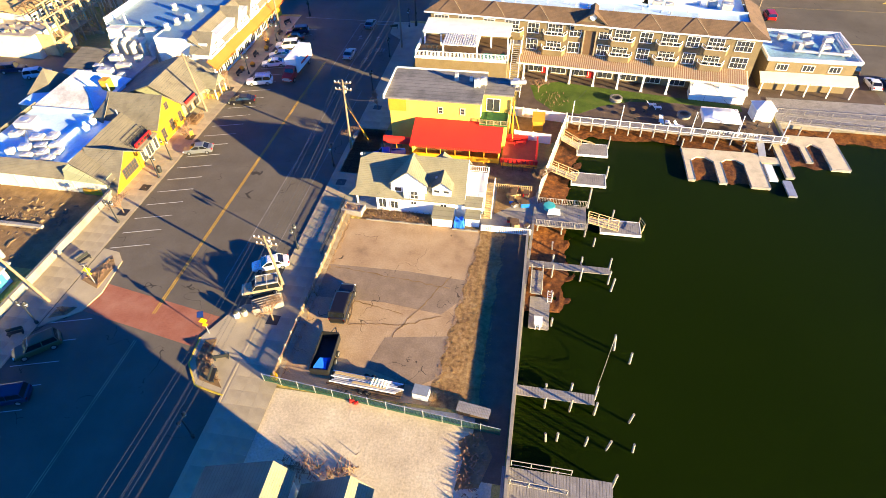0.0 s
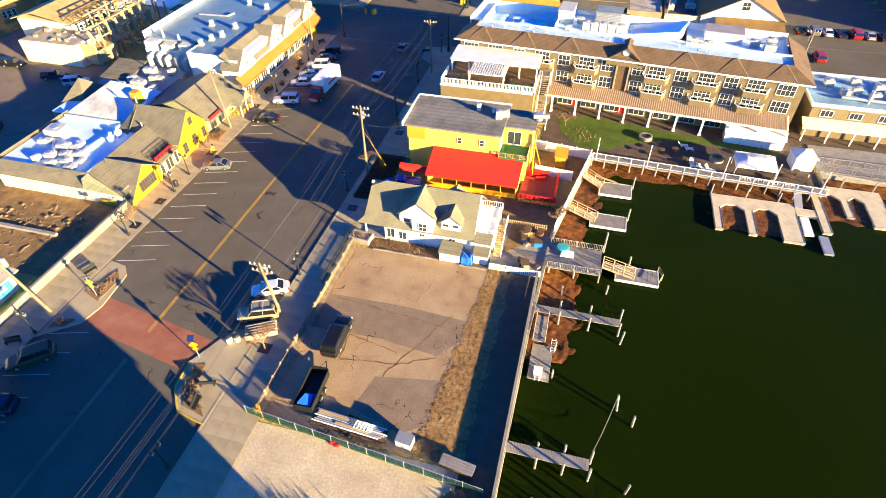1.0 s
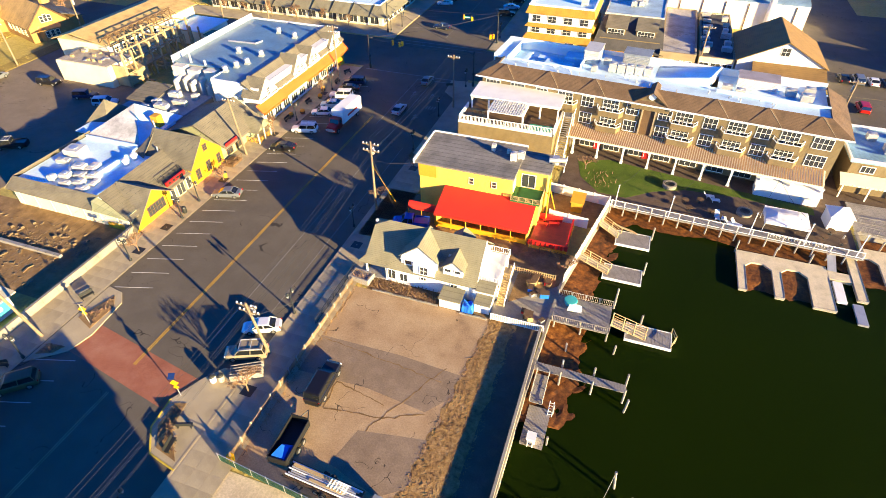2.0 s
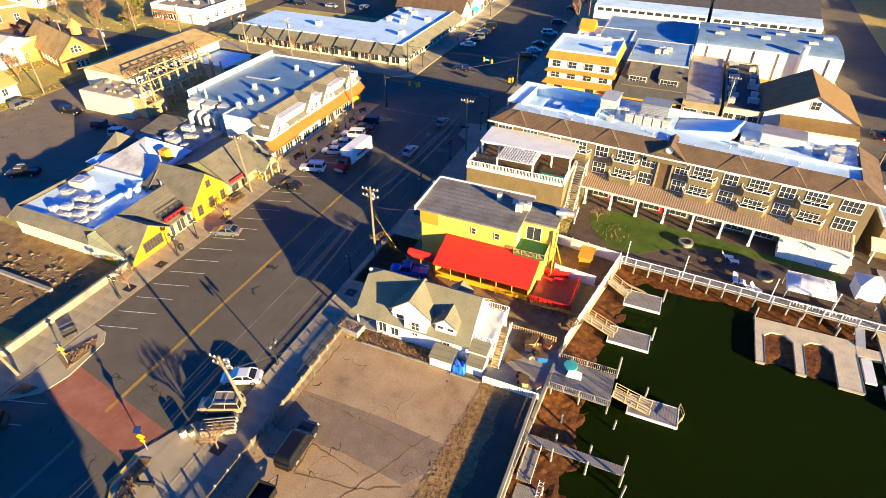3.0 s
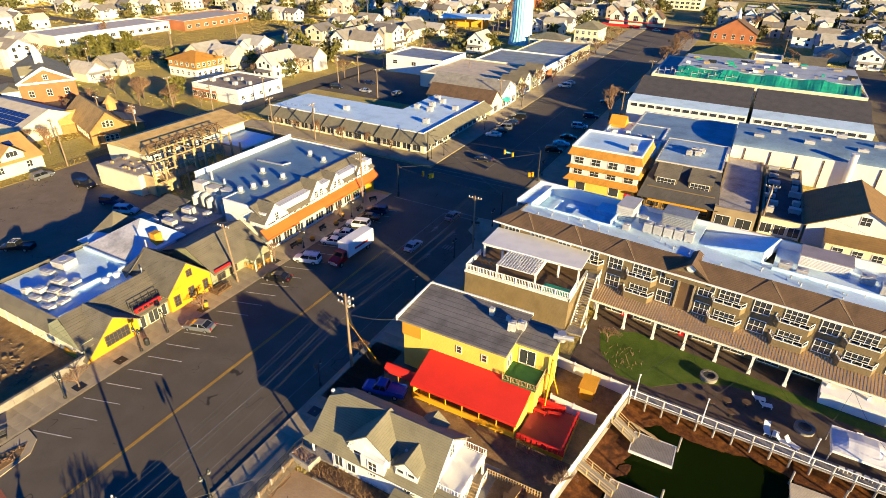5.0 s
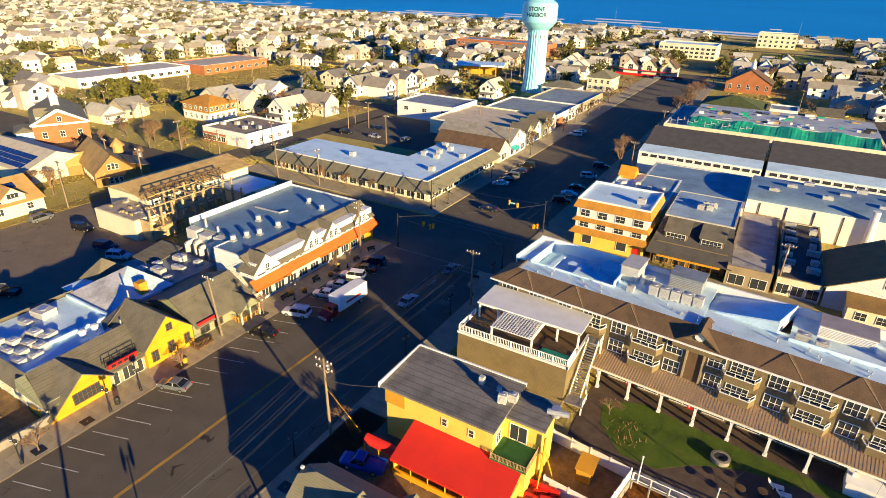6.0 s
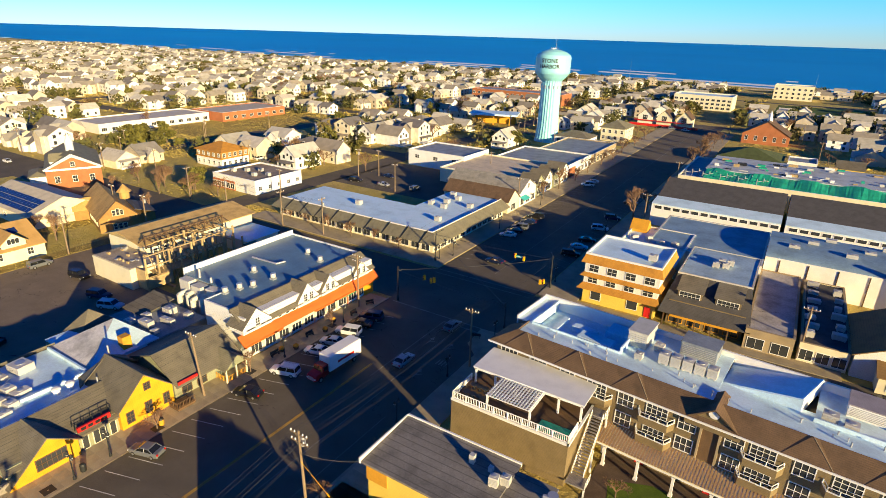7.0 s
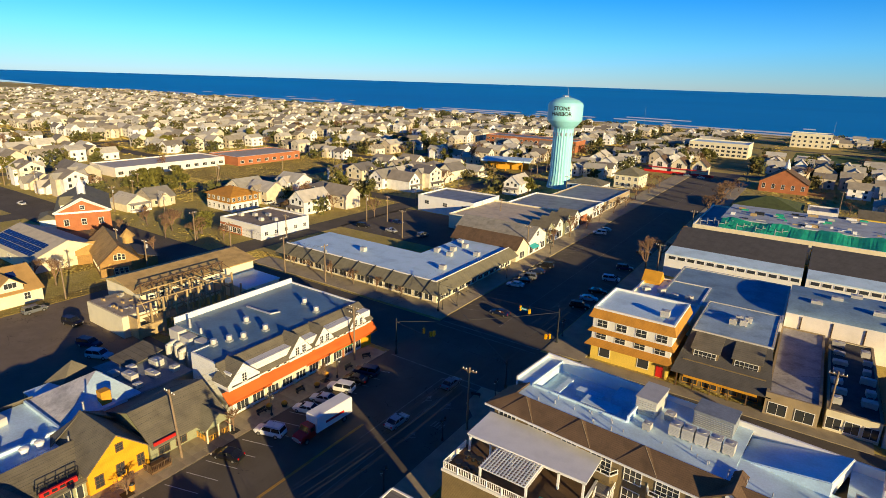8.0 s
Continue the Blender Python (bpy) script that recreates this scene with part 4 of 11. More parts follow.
# planter boxes and clutter round the house
t = thing("porch_planter", -18.7, 56.0, 0.02, -6, "weathered wooden planter box with dry plants", "planter")
part("box", boxes((-1.6, 1.4, -1.1, -0.9, 0, 0.9), (-1.6, 1.4, 0.5, 0.7, 0, 0.9), (-1.6, -1.4, -0.9, 0.5, 0, 0.9), (1.2, 1.4, -0.9, 0.5, 0, 0.9), (-1.4, 1.2, -0.9, 0.5, 0, 0.7)), WOOD_GREY, t)
bm = bmesh.new()
rng = random.Random(9)
for i in range(60):
    x, y = rng.uniform(-1.3, 1.1), rng.uniform(-0.8, 0.4)
    rod(bm, (x, y, 0.6), (x + rng.uniform(-0.4, 0.4), y + rng.uniform(-0.4, 0.4), rng.uniform(0.9, 1.6)), 0.03, 0.01, 4)
part("dry_plant", bm, TWIG, t)
bm = bmesh.new()
for x0, x1, y in ((-16.6, -7.4, 54.35), (-4.4, -0.8, 54.1)):
    n = int((x1 - x0) / 0.9)
    for i in range(n):
        a, b = x0 + (x1 - x0) * i / n, x0 + (x1 - x0) * (i + 1) / n
        box(bm, a + 0.02, b - 0.02, y - 0.1, y + 0.1, 0.0, 0.2 + 0.04 * (i % 3))
lone("bed_edging", bm, CONCRETE_D, "low stone edging of a planting bed", "edging")
bm = bmesh.new()
for i in range(420):
    x, y = rng.uniform(-17.0, -7.4), rng.uniform(54.6, 56.6)
    rod(bm, (x, y, 0.0), (x + rng.uniform(-0.35, 0.35), y + rng.uniform(-0.35, 0.35), rng.uniform(0.15, 0.6)), 0.04, 0.012, 4)
lone("dry_shrubs", bm, TWIG, "dry brown shrubs along the house wall", "shrubs", kind="stuff")
bm = bmesh.new()
rng = random.Random(12)
rows = []
for i in range(9):
    rows.append([bm.verts.new((-4.35 + 0.2 * i, 54.25 + 0.17 * k + rng.uniform(-0.05, 0.05), (0.05 if k in (0, 8) else 1.25 + 0.25 * math.sin(i * 1.3 + k) * rng.uniform(0.5, 1.0)) if 0 < i < 8 else 0.1)) for k in range(9)])
for p, q in zip(rows, rows[1:]):
    for k in range(8):
        bm.faces.new((p[k], q[k], q[k + 1], p[k + 1]))
lone("tarpaulin_cover", bm, BLUE_TARP, "blue tarpaulin over a small heap", "tarp")
bm = bmesh.new()
n = 26
for i in range(n):
    x = -0.4 + 6.6 * i / n
    box(bm, x, x + 6.6 / n - 0.06, 54.36, 54.44, 0.1, 1.05)
rail(bm, (-0.4, 54.4, 0), (6.2, 54.4, 0), 1.1, 2.2, 0, 0.07)
lone("picket_fence", bm, WHITE, "white picket fence between house and lot", "fence")

yard_fence = thing("yard_fence", 0, 0, 0, 0, "low weathered wooden fence across the yard", "fence")
for i in range(21):
    x = -0.2 + 6.1 * i / 20
    part("picket", boxes((x - 0.06, x + 0.06, 64.0, 64.05, 0.05, 1.0)), WOOD_TAN, yard_fence)
for z in (0.35, 0.8):
    part("fence_rail", boxes((-0.3, 6.0, 64.05, 64.12, z, z + 0.1)), WOOD_TAN, yard_fence)

# ---- the yellow restaurant with its red canopy ----
y = thing("yellow_restaurant", 0, 0, 0, 0, "yellow two-storey restaurant with worn felt roof", "restaurant")
part("wall", boxes((-17.6, -3.2, 74.9, 83.0, 0, 7.6)), YELLOW_PALE, y)
part("side_wing", boxes((-3.2, 1.4, 78.0, 82.2, 0, 7.5)), YELLOW_PALE, y)
bm = bmesh.new()
slab(bm, [(-18.2, 74.4, 7.9), (-2.9, 74.4, 7.9), (-2.9, 83.4, 8.3), (-18.2, 83.4, 8.3)], 0.25)
part("wing_roof", bmesh_of(slab, [(-2.9, 77.6, 7.8), (1.8, 77.6, 7.8), (1.8, 82.6, 8.1), (-2.9, 82.6, 8.1)], 0.25), ROOF_OLD, y)
part("roof", bm, ROOF_OLD, y, "grey worn felt roof with seams")
part("roof_edge", boxes((-18.4, -18.2, 74.3, 83.5, 7.6, 8.4), (-18.2, -2.9, 83.4, 83.6, 8.0, 8.5)), WHITE, y)
part("patch_panel", boxes((-17.75, -14.9, 74.78, 74.9, 5.4, 7.6)), OCHRE, y, "ochre board panel on the wall")
for x in (-9.4, -5.9):
    window(y, (x, 74.9, 5.5), 0, 0.6, 0.95, 1, 2, CREAM)
window(y, (-1.4, 78.0, 4.7), 0, 2.0, 2.1, 2, 1)
window(y, (-3.2, 76.4, 4.9), 90, 1.0, 1.6, 2, 1)
part("green_terrace", boxes((-3.2, 1.2, 74.2, 78.0, 4.2, 4.45)), GREEN_FELT, y, "green carpeted upper terrace")
bm = bmesh.new()
rail(bm, (-3.1, 74.2, 4.4), (1.2, 74.2, 4.4), 0.8, 1.1, 0.16)
rail(bm, (1.2, 74.2, 4.4), (1.2, 78.0, 4.4), 0.8, 1.1, 0.16)
part("terrace_rail", bm, WOOD_TAN, y)
part("terrace_wall", boxes((-3.2, 1.1, 74.4, 78.0, 0.0, 4.2)), YELLOW_PALE, y)
bm = bmesh.new()
slab(bm, [(-13.5, 69.7, 2.75), (0.7, 69.7, 2.75), (0.7, 75.0, 4.45), (-13.5, 75.0, 4.45)], 0.1)
for i in range(36):
    x = -13.5 + 14.2 * i / 36
    box(bm, x, x + 0.37, 69.64, 69.7, 2.35, 2.74)
part("canopy", bm, RED, y, "bright red canvas canopy")
bm = bmesh.new()
for i in range(7):
    x = -13.2 + 13.6 * i / 6
    rod(bm, (x, 70.0, 0), (x, 70.0, 2.7), 0.08, n=6)
box(bm, -13.4, 0.5, 69.9, 70.1, 0.3, 1.1)
part("canopy_front", bm, YELLOW, y, "yellow front with posts below the canopy")
bm = bmesh.new()
arc = [(70.5 + 0.9 * (1 - math.cos(math.radians(a))), 2.1 + 0.8 * math.sin(math.radians(a))) for a in range(0, 91, 15)]
for (ya, za), (yb, zb) in zip(arc, arc[1:]):
    slab(bm, [(-18.0, ya, za), (-13.6, ya, za), (-13.6, yb, zb), (-18.0, yb, zb)], 0.06)
for x in (-18.0, -13.66):
    end_ring = [bm.verts.new((x, ya, za)) for ya, za in arc] + [bm.verts.new((x, 71.4, 2.1))]
    bm.faces.new(end_ring)
part("barrel_awning", bm, RED, y, "rounded red canvas awning")
for x in (-17.9, -15.8, -13.7):
    part("awning_post", boxes((x - 0.05, x + 0.05, 70.5, 70.6, 0, 2.1)), YELLOW, y)
part("canopy_side", boxes((-13.4, -13.2, 70.1, 74.9, 0, 2.4)), YELLOW_PALE, y)
part("canopy_side", boxes((0.3, 0.5, 70.1, 74.4, 0, 2.4)), YELLOW_PALE, y)
bm = bmesh.new()
rod(bm, (1.9, 80.5, 8.0), (1.9, 80.5, 9.1), 0.55, n=14)
rod(bm, (1.0, 80.0, 8.7), (3.4, 80.6, 8.7), 0.38, n=10)
part("kitchen_vent", bm, METAL, y, "silver kitchen vent on the roof")
part("roof_vent", boxes((-8.0, -7.4, 80.6, 81.2, 8.1, 9.3)), HVAC, y)
part("roof_vent", boxes((-5.6, -5.1, 80.6, 81.1, 8.1, 8.8)), HVAC, y)
hvac(-4.2, 79.3, 8.05, 1.0, 0.9, 1.3, 10)
hvac(-3.2, 80.1, 8.1, 1.0, 0.9, 1.1, 5)
bm = bmesh.new()
rod(bm, (1.9, 77.6, 0), (1.9, 77.6, 7.0), 0.14, n=6)
rod(bm, (1.9, 77.6, 5.6), (3.4, 78.4, 0.1), 0.08, n=6)
rod(bm, (1.9, 77.6, 5.6), (2.2, 75.6, 0.1), 0.08, n=6)
rod(bm, (1.5, 78.0, 4.3), (1.9, 77.6, 4.3), 0.08, n=6)
part("braced_post", bm, YELLOW, y, "yellow post with slanting braces")

d = thing("red_deck", 0, 0, 0, 0, "maroon outdoor dining deck with bright red railing", "deck")
part("floor", boxes((0.9, 6.3, 69.9, 76.6, 0.35, 0.6)), MAROON, d)
part("skirt", boxes((0.9, 6.3, 69.75, 69.9, 0.05, 0.6), (6.3, 6.42, 69.75, 76.6, 0.0, 0.6)), YELLOW, d, "yellow board skirt")
bm = bmesh.new()
for i in range(9):
    x = 0.95 + 5.3 * i / 8
    box(bm, x - 0.22, x + 0.22, 69.8, 70.1, 0.6, 1.35)
for i in range(7):
    yy = 70.6 + 5.8 * i / 6
    box(bm, 6.05, 6.3, yy - 0.12, yy + 0.12, 0.6, 1.5)
box(bm, 0.95, 6.3, 69.85, 70.0, 1.25, 1.4)
box(bm, 6.1, 6.25, 70, 76.6, 1.3, 1.45)
box(bm, 0.95, 4.6, 76.3, 76.6, 0.6, 1.5)
part("railing", bm, RED_PAINT, d, "bright red railing with planter boxes")
for i, (x, yy) in enumerate(((1.9, 74.8), (3.6, 75.4), (2.6, 76.0))):
    b = thing("picnic_bench", x, yy, 0.6, 12 * i, "bright red painted bench on the deck", "bench", "red benches")
    part("seat", boxes((-0.8, 0.8, -0.2, 0.2, 0.4, 0.46)), RED_PAINT, b)
    part("leg", boxes((-0.7, -0.6, -0.18, 0.18, 0, 0.4)), RED_PAINT, b)
    part("leg", boxes((0.6, 0.7, -0.18, 0.18, 0, 0.4)), RED_PAINT, b)
bm = boxes((5.2, 6.9, 80.4, 82.8, 0.05, 1.9))
slab(bm, [(5.0, 80.2, 1.9), (7.1, 80.2, 1.9), (7.1, 83.0, 2.2), (5.0, 83.0, 2.2)], 0.1)
lone("storage_shed", bm, OCHRE, "ochre wooden storage shed", "shed")
lone("yard_floor", boxes((0.5, 10.0, 77.2, 85.0, 0.0, 0.06)), SOIL, "brown bare yard behind the restaurant", "yard", kind="structure")

# white board fence round the restaurant yard
f = thing("white_fence", 0, 0, 0, 0, "tall white vinyl board fence along the yard", "fence")
for (ax, ay), (bx, by) in (((0.8, 84.9), (10.7, 83.7)), ((10.7, 83.7), (7.0, 63.6)), ((2.4, 77.4), (8.3, 76.9))):
    p, q = Vector((ax, ay, 0)), Vector((bx, by, 0))
    n = round((q - p).length / 2.4)
    for i in range(n):
        a, b = p.lerp(q, i / n), p.lerp(q, (i + 1) / n)
        bm = bmesh.new()
        o = (b - a).cross(Vector((0, 0, 1))).normalized() * 0.03
        hexa(bm, [a - o, b - o, b + o, a + o], [v + Vector((0, 0, 1.85)) for v in (a - o, b - o, b + o, a + o)])
        part("panel", bm, WHITE, f)
        part("post", boxes((a.x - 0.08, a.x + 0.08, a.y - 0.08, a.y + 0.08, 0, 2.0)), WHITE, f)

# ---- hotel ----
HX, HY, HT = -16.3, 100.0, -5.0
H = thing("harbour_hotel", HX, HY, 0, HT, "three-storey tan shake hotel with brown hipped roof", "hotel")
L, WY, EAVE, RIDGE, RV, FLAT = 58.6, 3.2, 10.45, 12.3, 4.6, 12.0
part("wall", boxes((0, L, WY, 17.5, 0, EAVE)), SHAKE_TAN, H)
part("rear_wall", boxes((0.3, 24, 17.5, 18.6, 0, 11.0)), TAN_STUCCO, H)
part("rear_wing", boxes((30, L, 17.5, 22.0, 0, 8.8)), TAN_STUCCO, H)
part("roof_slope", bmesh_of(slab, [(-0.9, WY - 0.95, EAVE), (L + 0.9, WY - 0.95, EAVE), (L - 2.6, RV, RIDGE), (2.4, RV, RIDGE)], 0.25), SHINGLE_BROWN, H, "brown shingle front slope")
part("roof_slope", bmesh_of(slab, [(L + 0.9, WY - 0.95, EAVE), (L + 0.9, 17.6, EAVE), (L - 2.6, 17.0, RIDGE), (L - 2.6, RV, RIDGE)], 0.25), SHINGLE_BROWN, H)
part("roof_slope", bmesh_of(slab, [(-0.9, 8.2, EAVE), (-0.9, WY - 0.95, EAVE), (2.4, RV, RIDGE), (2.4, 8.2, RIDGE)], 0.25), SHINGLE_BROWN, H)
for u in (4.0, 12.0, 20.1, 39.6, 47.2, 54.6):
    bm = bmesh.new()
    hexa(bm, [(u - 2.5, WY - 0.98, EAVE - 0.02), (u + 2.5, WY - 0.98, EAVE - 0.02), (u + 1.6, RV + 0.1, RIDGE - 0.3), (u - 1.6, RV + 0.1, RIDGE - 0.3)], [(u - 2.4, WY - 0.97, EAVE + 0.03), (u + 2.4, WY - 0.97, EAVE + 0.03), (u + 0.05, RV - 0.1, RIDGE + 0.1), (u - 0.05, RV - 0.1, RIDGE + 0.1)])
    part("hip", bm, SHINGLE_BROWN, H)
    bm = bmesh.new()
    rod(bm, (u + 2.4, WY - 0.93, EAVE + 0.06), (u + 0.02, RV - 0.1, RIDGE + 0.12), 0.04, n=5)
    part("ridge_cap", bm, TAN_STUCCO, H)
part("gutter", boxes((-1.0, L + 1.0, WY - 1.1, WY - 0.95, EAVE - 0.26, EAVE - 0.02)), WHITE, H)
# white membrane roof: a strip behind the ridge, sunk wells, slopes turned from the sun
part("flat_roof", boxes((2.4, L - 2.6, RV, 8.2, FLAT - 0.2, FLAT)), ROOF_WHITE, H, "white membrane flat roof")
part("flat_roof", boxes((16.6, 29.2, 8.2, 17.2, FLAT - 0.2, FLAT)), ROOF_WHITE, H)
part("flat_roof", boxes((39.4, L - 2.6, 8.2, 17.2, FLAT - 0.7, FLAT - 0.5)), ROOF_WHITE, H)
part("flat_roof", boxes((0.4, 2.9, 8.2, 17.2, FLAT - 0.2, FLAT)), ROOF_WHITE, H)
part("roof_well", boxes((2.9, 16.6, 8.2, 17.2, 10.46, 10.62)), ROOF_WHITE, H, "sunk roof well")
part("turned_slope", bmesh_of(slab, [(29.2, 17.4, 11.0), (29.2, 10.2, 11.9), (37.8, 9.4, 13.7), (39.4, 17.4, 12.9)], 0.15), ROOF_WHITE, H, "white roof slope facing north-west")
part("slope_end", bmesh_of(hexa, [(37.8, 9.4, FLAT - 0.6), (39.4, 17.4, FLAT - 0.6), (39.5, 17.4, FLAT - 0.6), (37.9, 9.4, FLAT - 0.6)], [(37.8, 9.4, 13.6), (39.4, 17.4, 12.8), (39.5, 17.4, 12.8), (37.9, 9.4, 13.6)]), WHITE, H)
part("slope_front", bmesh_of(hexa, [(29.2, 10.1, 11.2), (37.9, 9.3, 11.2), (37.9, 9.4, 11.2), (29.2, 10.2, 11.2)], [(29.2, 10.1, 11.8), (37.9, 9.3, 13.6), (37.9, 9.4, 13.6), (29.2, 10.2, 11.8)]), ROOF_WHITE, H)
part("infill_roof", boxes((29.2, 39.4, 8.2, 10.2, FLAT - 0.3, FLAT - 0.05)), ROOF_WHITE, H)
part("parapet", boxes((0.3, L - 2.6, 17.2, 17.5, 10.4, 12.7)), WHITE, H)
part("parapet", boxes((0.2, 0.45, 8.2, 17.2, 10.4, 12.5)), WHITE, H)
part("well_wall", boxes((2.7, 2.9, 8.2, 17.2, 10.46, 12.3)), ROOF_WHITE, H)
part("well_wall", boxes((16.4, 16.6, 8.2, 17.2, 10.46, 13.0)), ROOF_WHITE, H)
part("well_wall", boxes((2.9, 16.4, 8.0, 8.2, 10.46, 12.3)), ROOF_WHITE, H)
part("well_wall", boxes((39.3, L - 2.6, 8.2, 8.45, 11.3, 12.5)), ROOF_WHITE, H)
part("low_roof", boxes((30, L, 17.5, 22.0, 8.8, 9.0)), ROOF_WHITE, H, "lower white membrane roof")
# front gable with arch
g = part("gable", bmesh_of(wall_gable, 26.9, 33.1, WY - 0.5, WY + 3, 9.2, EAVE - 0.1, 2.2, "y"), SHAKE_TAN, H, "tan gable with white trim")
part("gable_roof", bmesh_of(roof_gable, 26.9, 33.1, WY - 0.4, WY + 3.5, EAVE - 0.1, 2.2, "y", 0.5, 0.2), SHINGLE_BROWN, g)
bm = bmesh.new()
lathe(bm, [(0.62, 0), (0.62, 0.12), (0.5, 0.12)], 18)
bmesh.ops.rotate(bm, cent=(0, 0, 0), matrix=Matrix.Rotation(radians(90), 3, "X"), verts=bm.verts)
bmesh.ops.translate(bm, vec=(30.0, WY - 0.52, EAVE + 1.3), verts=bm.verts)
part("round_vent", bm, WHITE, g, "round white gable vent")
bm = boxes((28.8, 29.05, WY - 0.3, WY, 4.6, 9.6), (30.95, 31.2, WY - 0.3, WY, 4.6, 9.6))
for i in range(12):
    a0, a1 = math.pi * i / 12, math.pi * (i + 1) / 12
    hexa(bm, [(30.0 + 0.95 * math.cos(a), WY - 0.3, 9.6 + 0.95 * math.sin(a)) for a in (a0, a1)] + [(30.0 + 1.2 * math.cos(a), WY - 0.3, 9.6 + 1.2 * math.sin(a)) for a in (a1, a0)],
         [(30.0 + 0.95 * math.cos(a), WY, 9.6 + 0.95 * math.sin(a)) for a in (a0, a1)] + [(30.0 + 1.2 * math.cos(a), WY, 9.6 + 1.2 * math.sin(a)) for a in (a1, a0)])
bmesh.ops.remove_doubles(bm, verts=bm.verts, dist=0.001)
part("arch_surround", bm, TAN_STUCCO, H)
# no real recess: its shade is the dark colour of a flat panel
part("arch_recess", boxes((29.05, 30.95, WY - 0.06, WY - 0.01, 4.6, 9.7)), WOOD_DARK, H, "dark flat panel painted as the shade below the arch")
for u in (2.1, 11.3, 19.6, 27.3, 32.6, 39.7, 47.6, 56.0):
    wide = 2.6 if u in (2.1, 56.0) else 1.95
    window(H, (u, WY, 7.8), 0, wide, 1.75, 4 if wide > 2.5 else 3, 2, bar=0.065)
    if u > 15:
        window(H, (u, WY, 4.75), 0, wide, 1.85, 4 if wide > 2.5 else 3, 2, bar=0.065)
for u in (6.8, 15.6, 23.6, 35.6, 43.7, 51.4):
    for z in ((7.55,) if u < 17 else (4.75, 7.55)):
        ring = [(u - 2.3, WY), (u - 1.75, WY - 1.25), (u + 1.75, WY - 1.25), (u + 2.3, WY)]
        b = part("balcony", bmesh_of(prism, ring, z - 0.5, z), SHAKE_TAN, H, "angled tan balcony with white cap and rail")
        inner = [(u - 2.12, WY), (u - 1.66, WY - 1.1), (u + 1.66, WY - 1.1), (u + 2.12, WY)]
        bm, cap = bmesh.new(), bmesh.new()
        for k in range(3):
            o0, o1, i1, i0 = ring[k], ring[k + 1], inner[k + 1], inner[k]
            prism(bm, [o0, o1, i1, i0], z + 0.002, z + 0.5)
            prism(cap, [o0, o1, i1, i0], z + 0.5, z + 0.6)
        part("parapet", bm, SHAKE_TAN, b)
        part("cap", cap, WHITE, b)
        bm = bmesh.new()
        pts = [(u - 2.2, WY - 0.05, z + 0.2), (u - 1.68, WY - 1.18, z + 0.2), (u + 1.68, WY - 1.18, z + 0.2), (u + 2.2, WY - 0.05, z + 0.2)]
        for p, q in zip(pts, pts[1:]):
            rail(bm, p, q, 0.9, 1.2, 0.0, 0.05)
        part("balcony_rail", bm, WHITE, b)
        window(H, (u, WY, z + 0.1), 0, 2.5, 2.0, 4, 3, bar=0.065)
        part("seat", boxes((u + 0.3, u + 0.8, WY - 0.9, WY - 0.4, z + 0.2, z + 0.65)), METAL_DARK, b)
# porch
bm = bmesh.new()
slab(bm, [(17.4, -0.2, 3.45), (L - 0.6, -0.2, 3.45), (L - 0.6, WY, 4.4), (17.4, WY, 4.4)], 0.18)
part("porch_roof", bm, CREAM, H, "striped tan and cream porch roof")
bm = bmesh.new()
n = 110
for i in range(n):
    x = 17.5 + (L - 18.2) * i / n
    slab(bm, [(x, -0.24, 3.49), (x + 0.22, -0.24, 3.49), (x + 0.22, WY, 4.44), (x, WY, 4.44)], 0.05)
part("porch_stripe", bm, mat("tan_stripe", (0.40, 0.25, 0.115), 0.7, 0.15), H)["kind"] = "stuff"
part("porch_beam", boxes((17.4, L - 0.6, -0.1, 0.1, 3.0, 3.25)), WHITE, H)
for i in range(10):
    x = 18.9 + 4.35 * i
    c = part("column", boxes((x - 0.16, x + 0.16, -0.2, 0.12, 0, 3.0), (x - 0.24, x + 0.24, -0.28, 0.2, 0, 0.4), (x - 0.22, x + 0.22, -0.26, 0.18, 2.85, 3.0)), WHITE, H)
for i in range(8):
    window(H, (20.8 + 4.35 * i, WY, 0.4), 0, 2.6, 2.2, 3, 1)
for x in (31.2, 22.6):
    door(H, (x, WY, 0.02), 0, 1.0, 2.2, RED_PAINT, "red panelled door")
for i in range(6):
    window(H, (0, 6 + 2.0 * i, 8.4) if i < 1 else (0, 4.6 + 2.3 * i, 5.4), 270, 1.3, 1.6, 2, 2)
for i in range(5):
    window(H, (L, 4.6 + 2.6 * i, 8.4), 90, 1.3, 1.6, 2, 2)
    window(H, (L, 4.6 + 2.6 * i, 5.2), 90, 1.3, 1.6, 2, 2)


def hotel_at(u, v):
    a = radians(HT)
    return HX + u * math.cos(a) - v * math.sin(a), HY + u * math.sin(a) + v * math.cos(a)


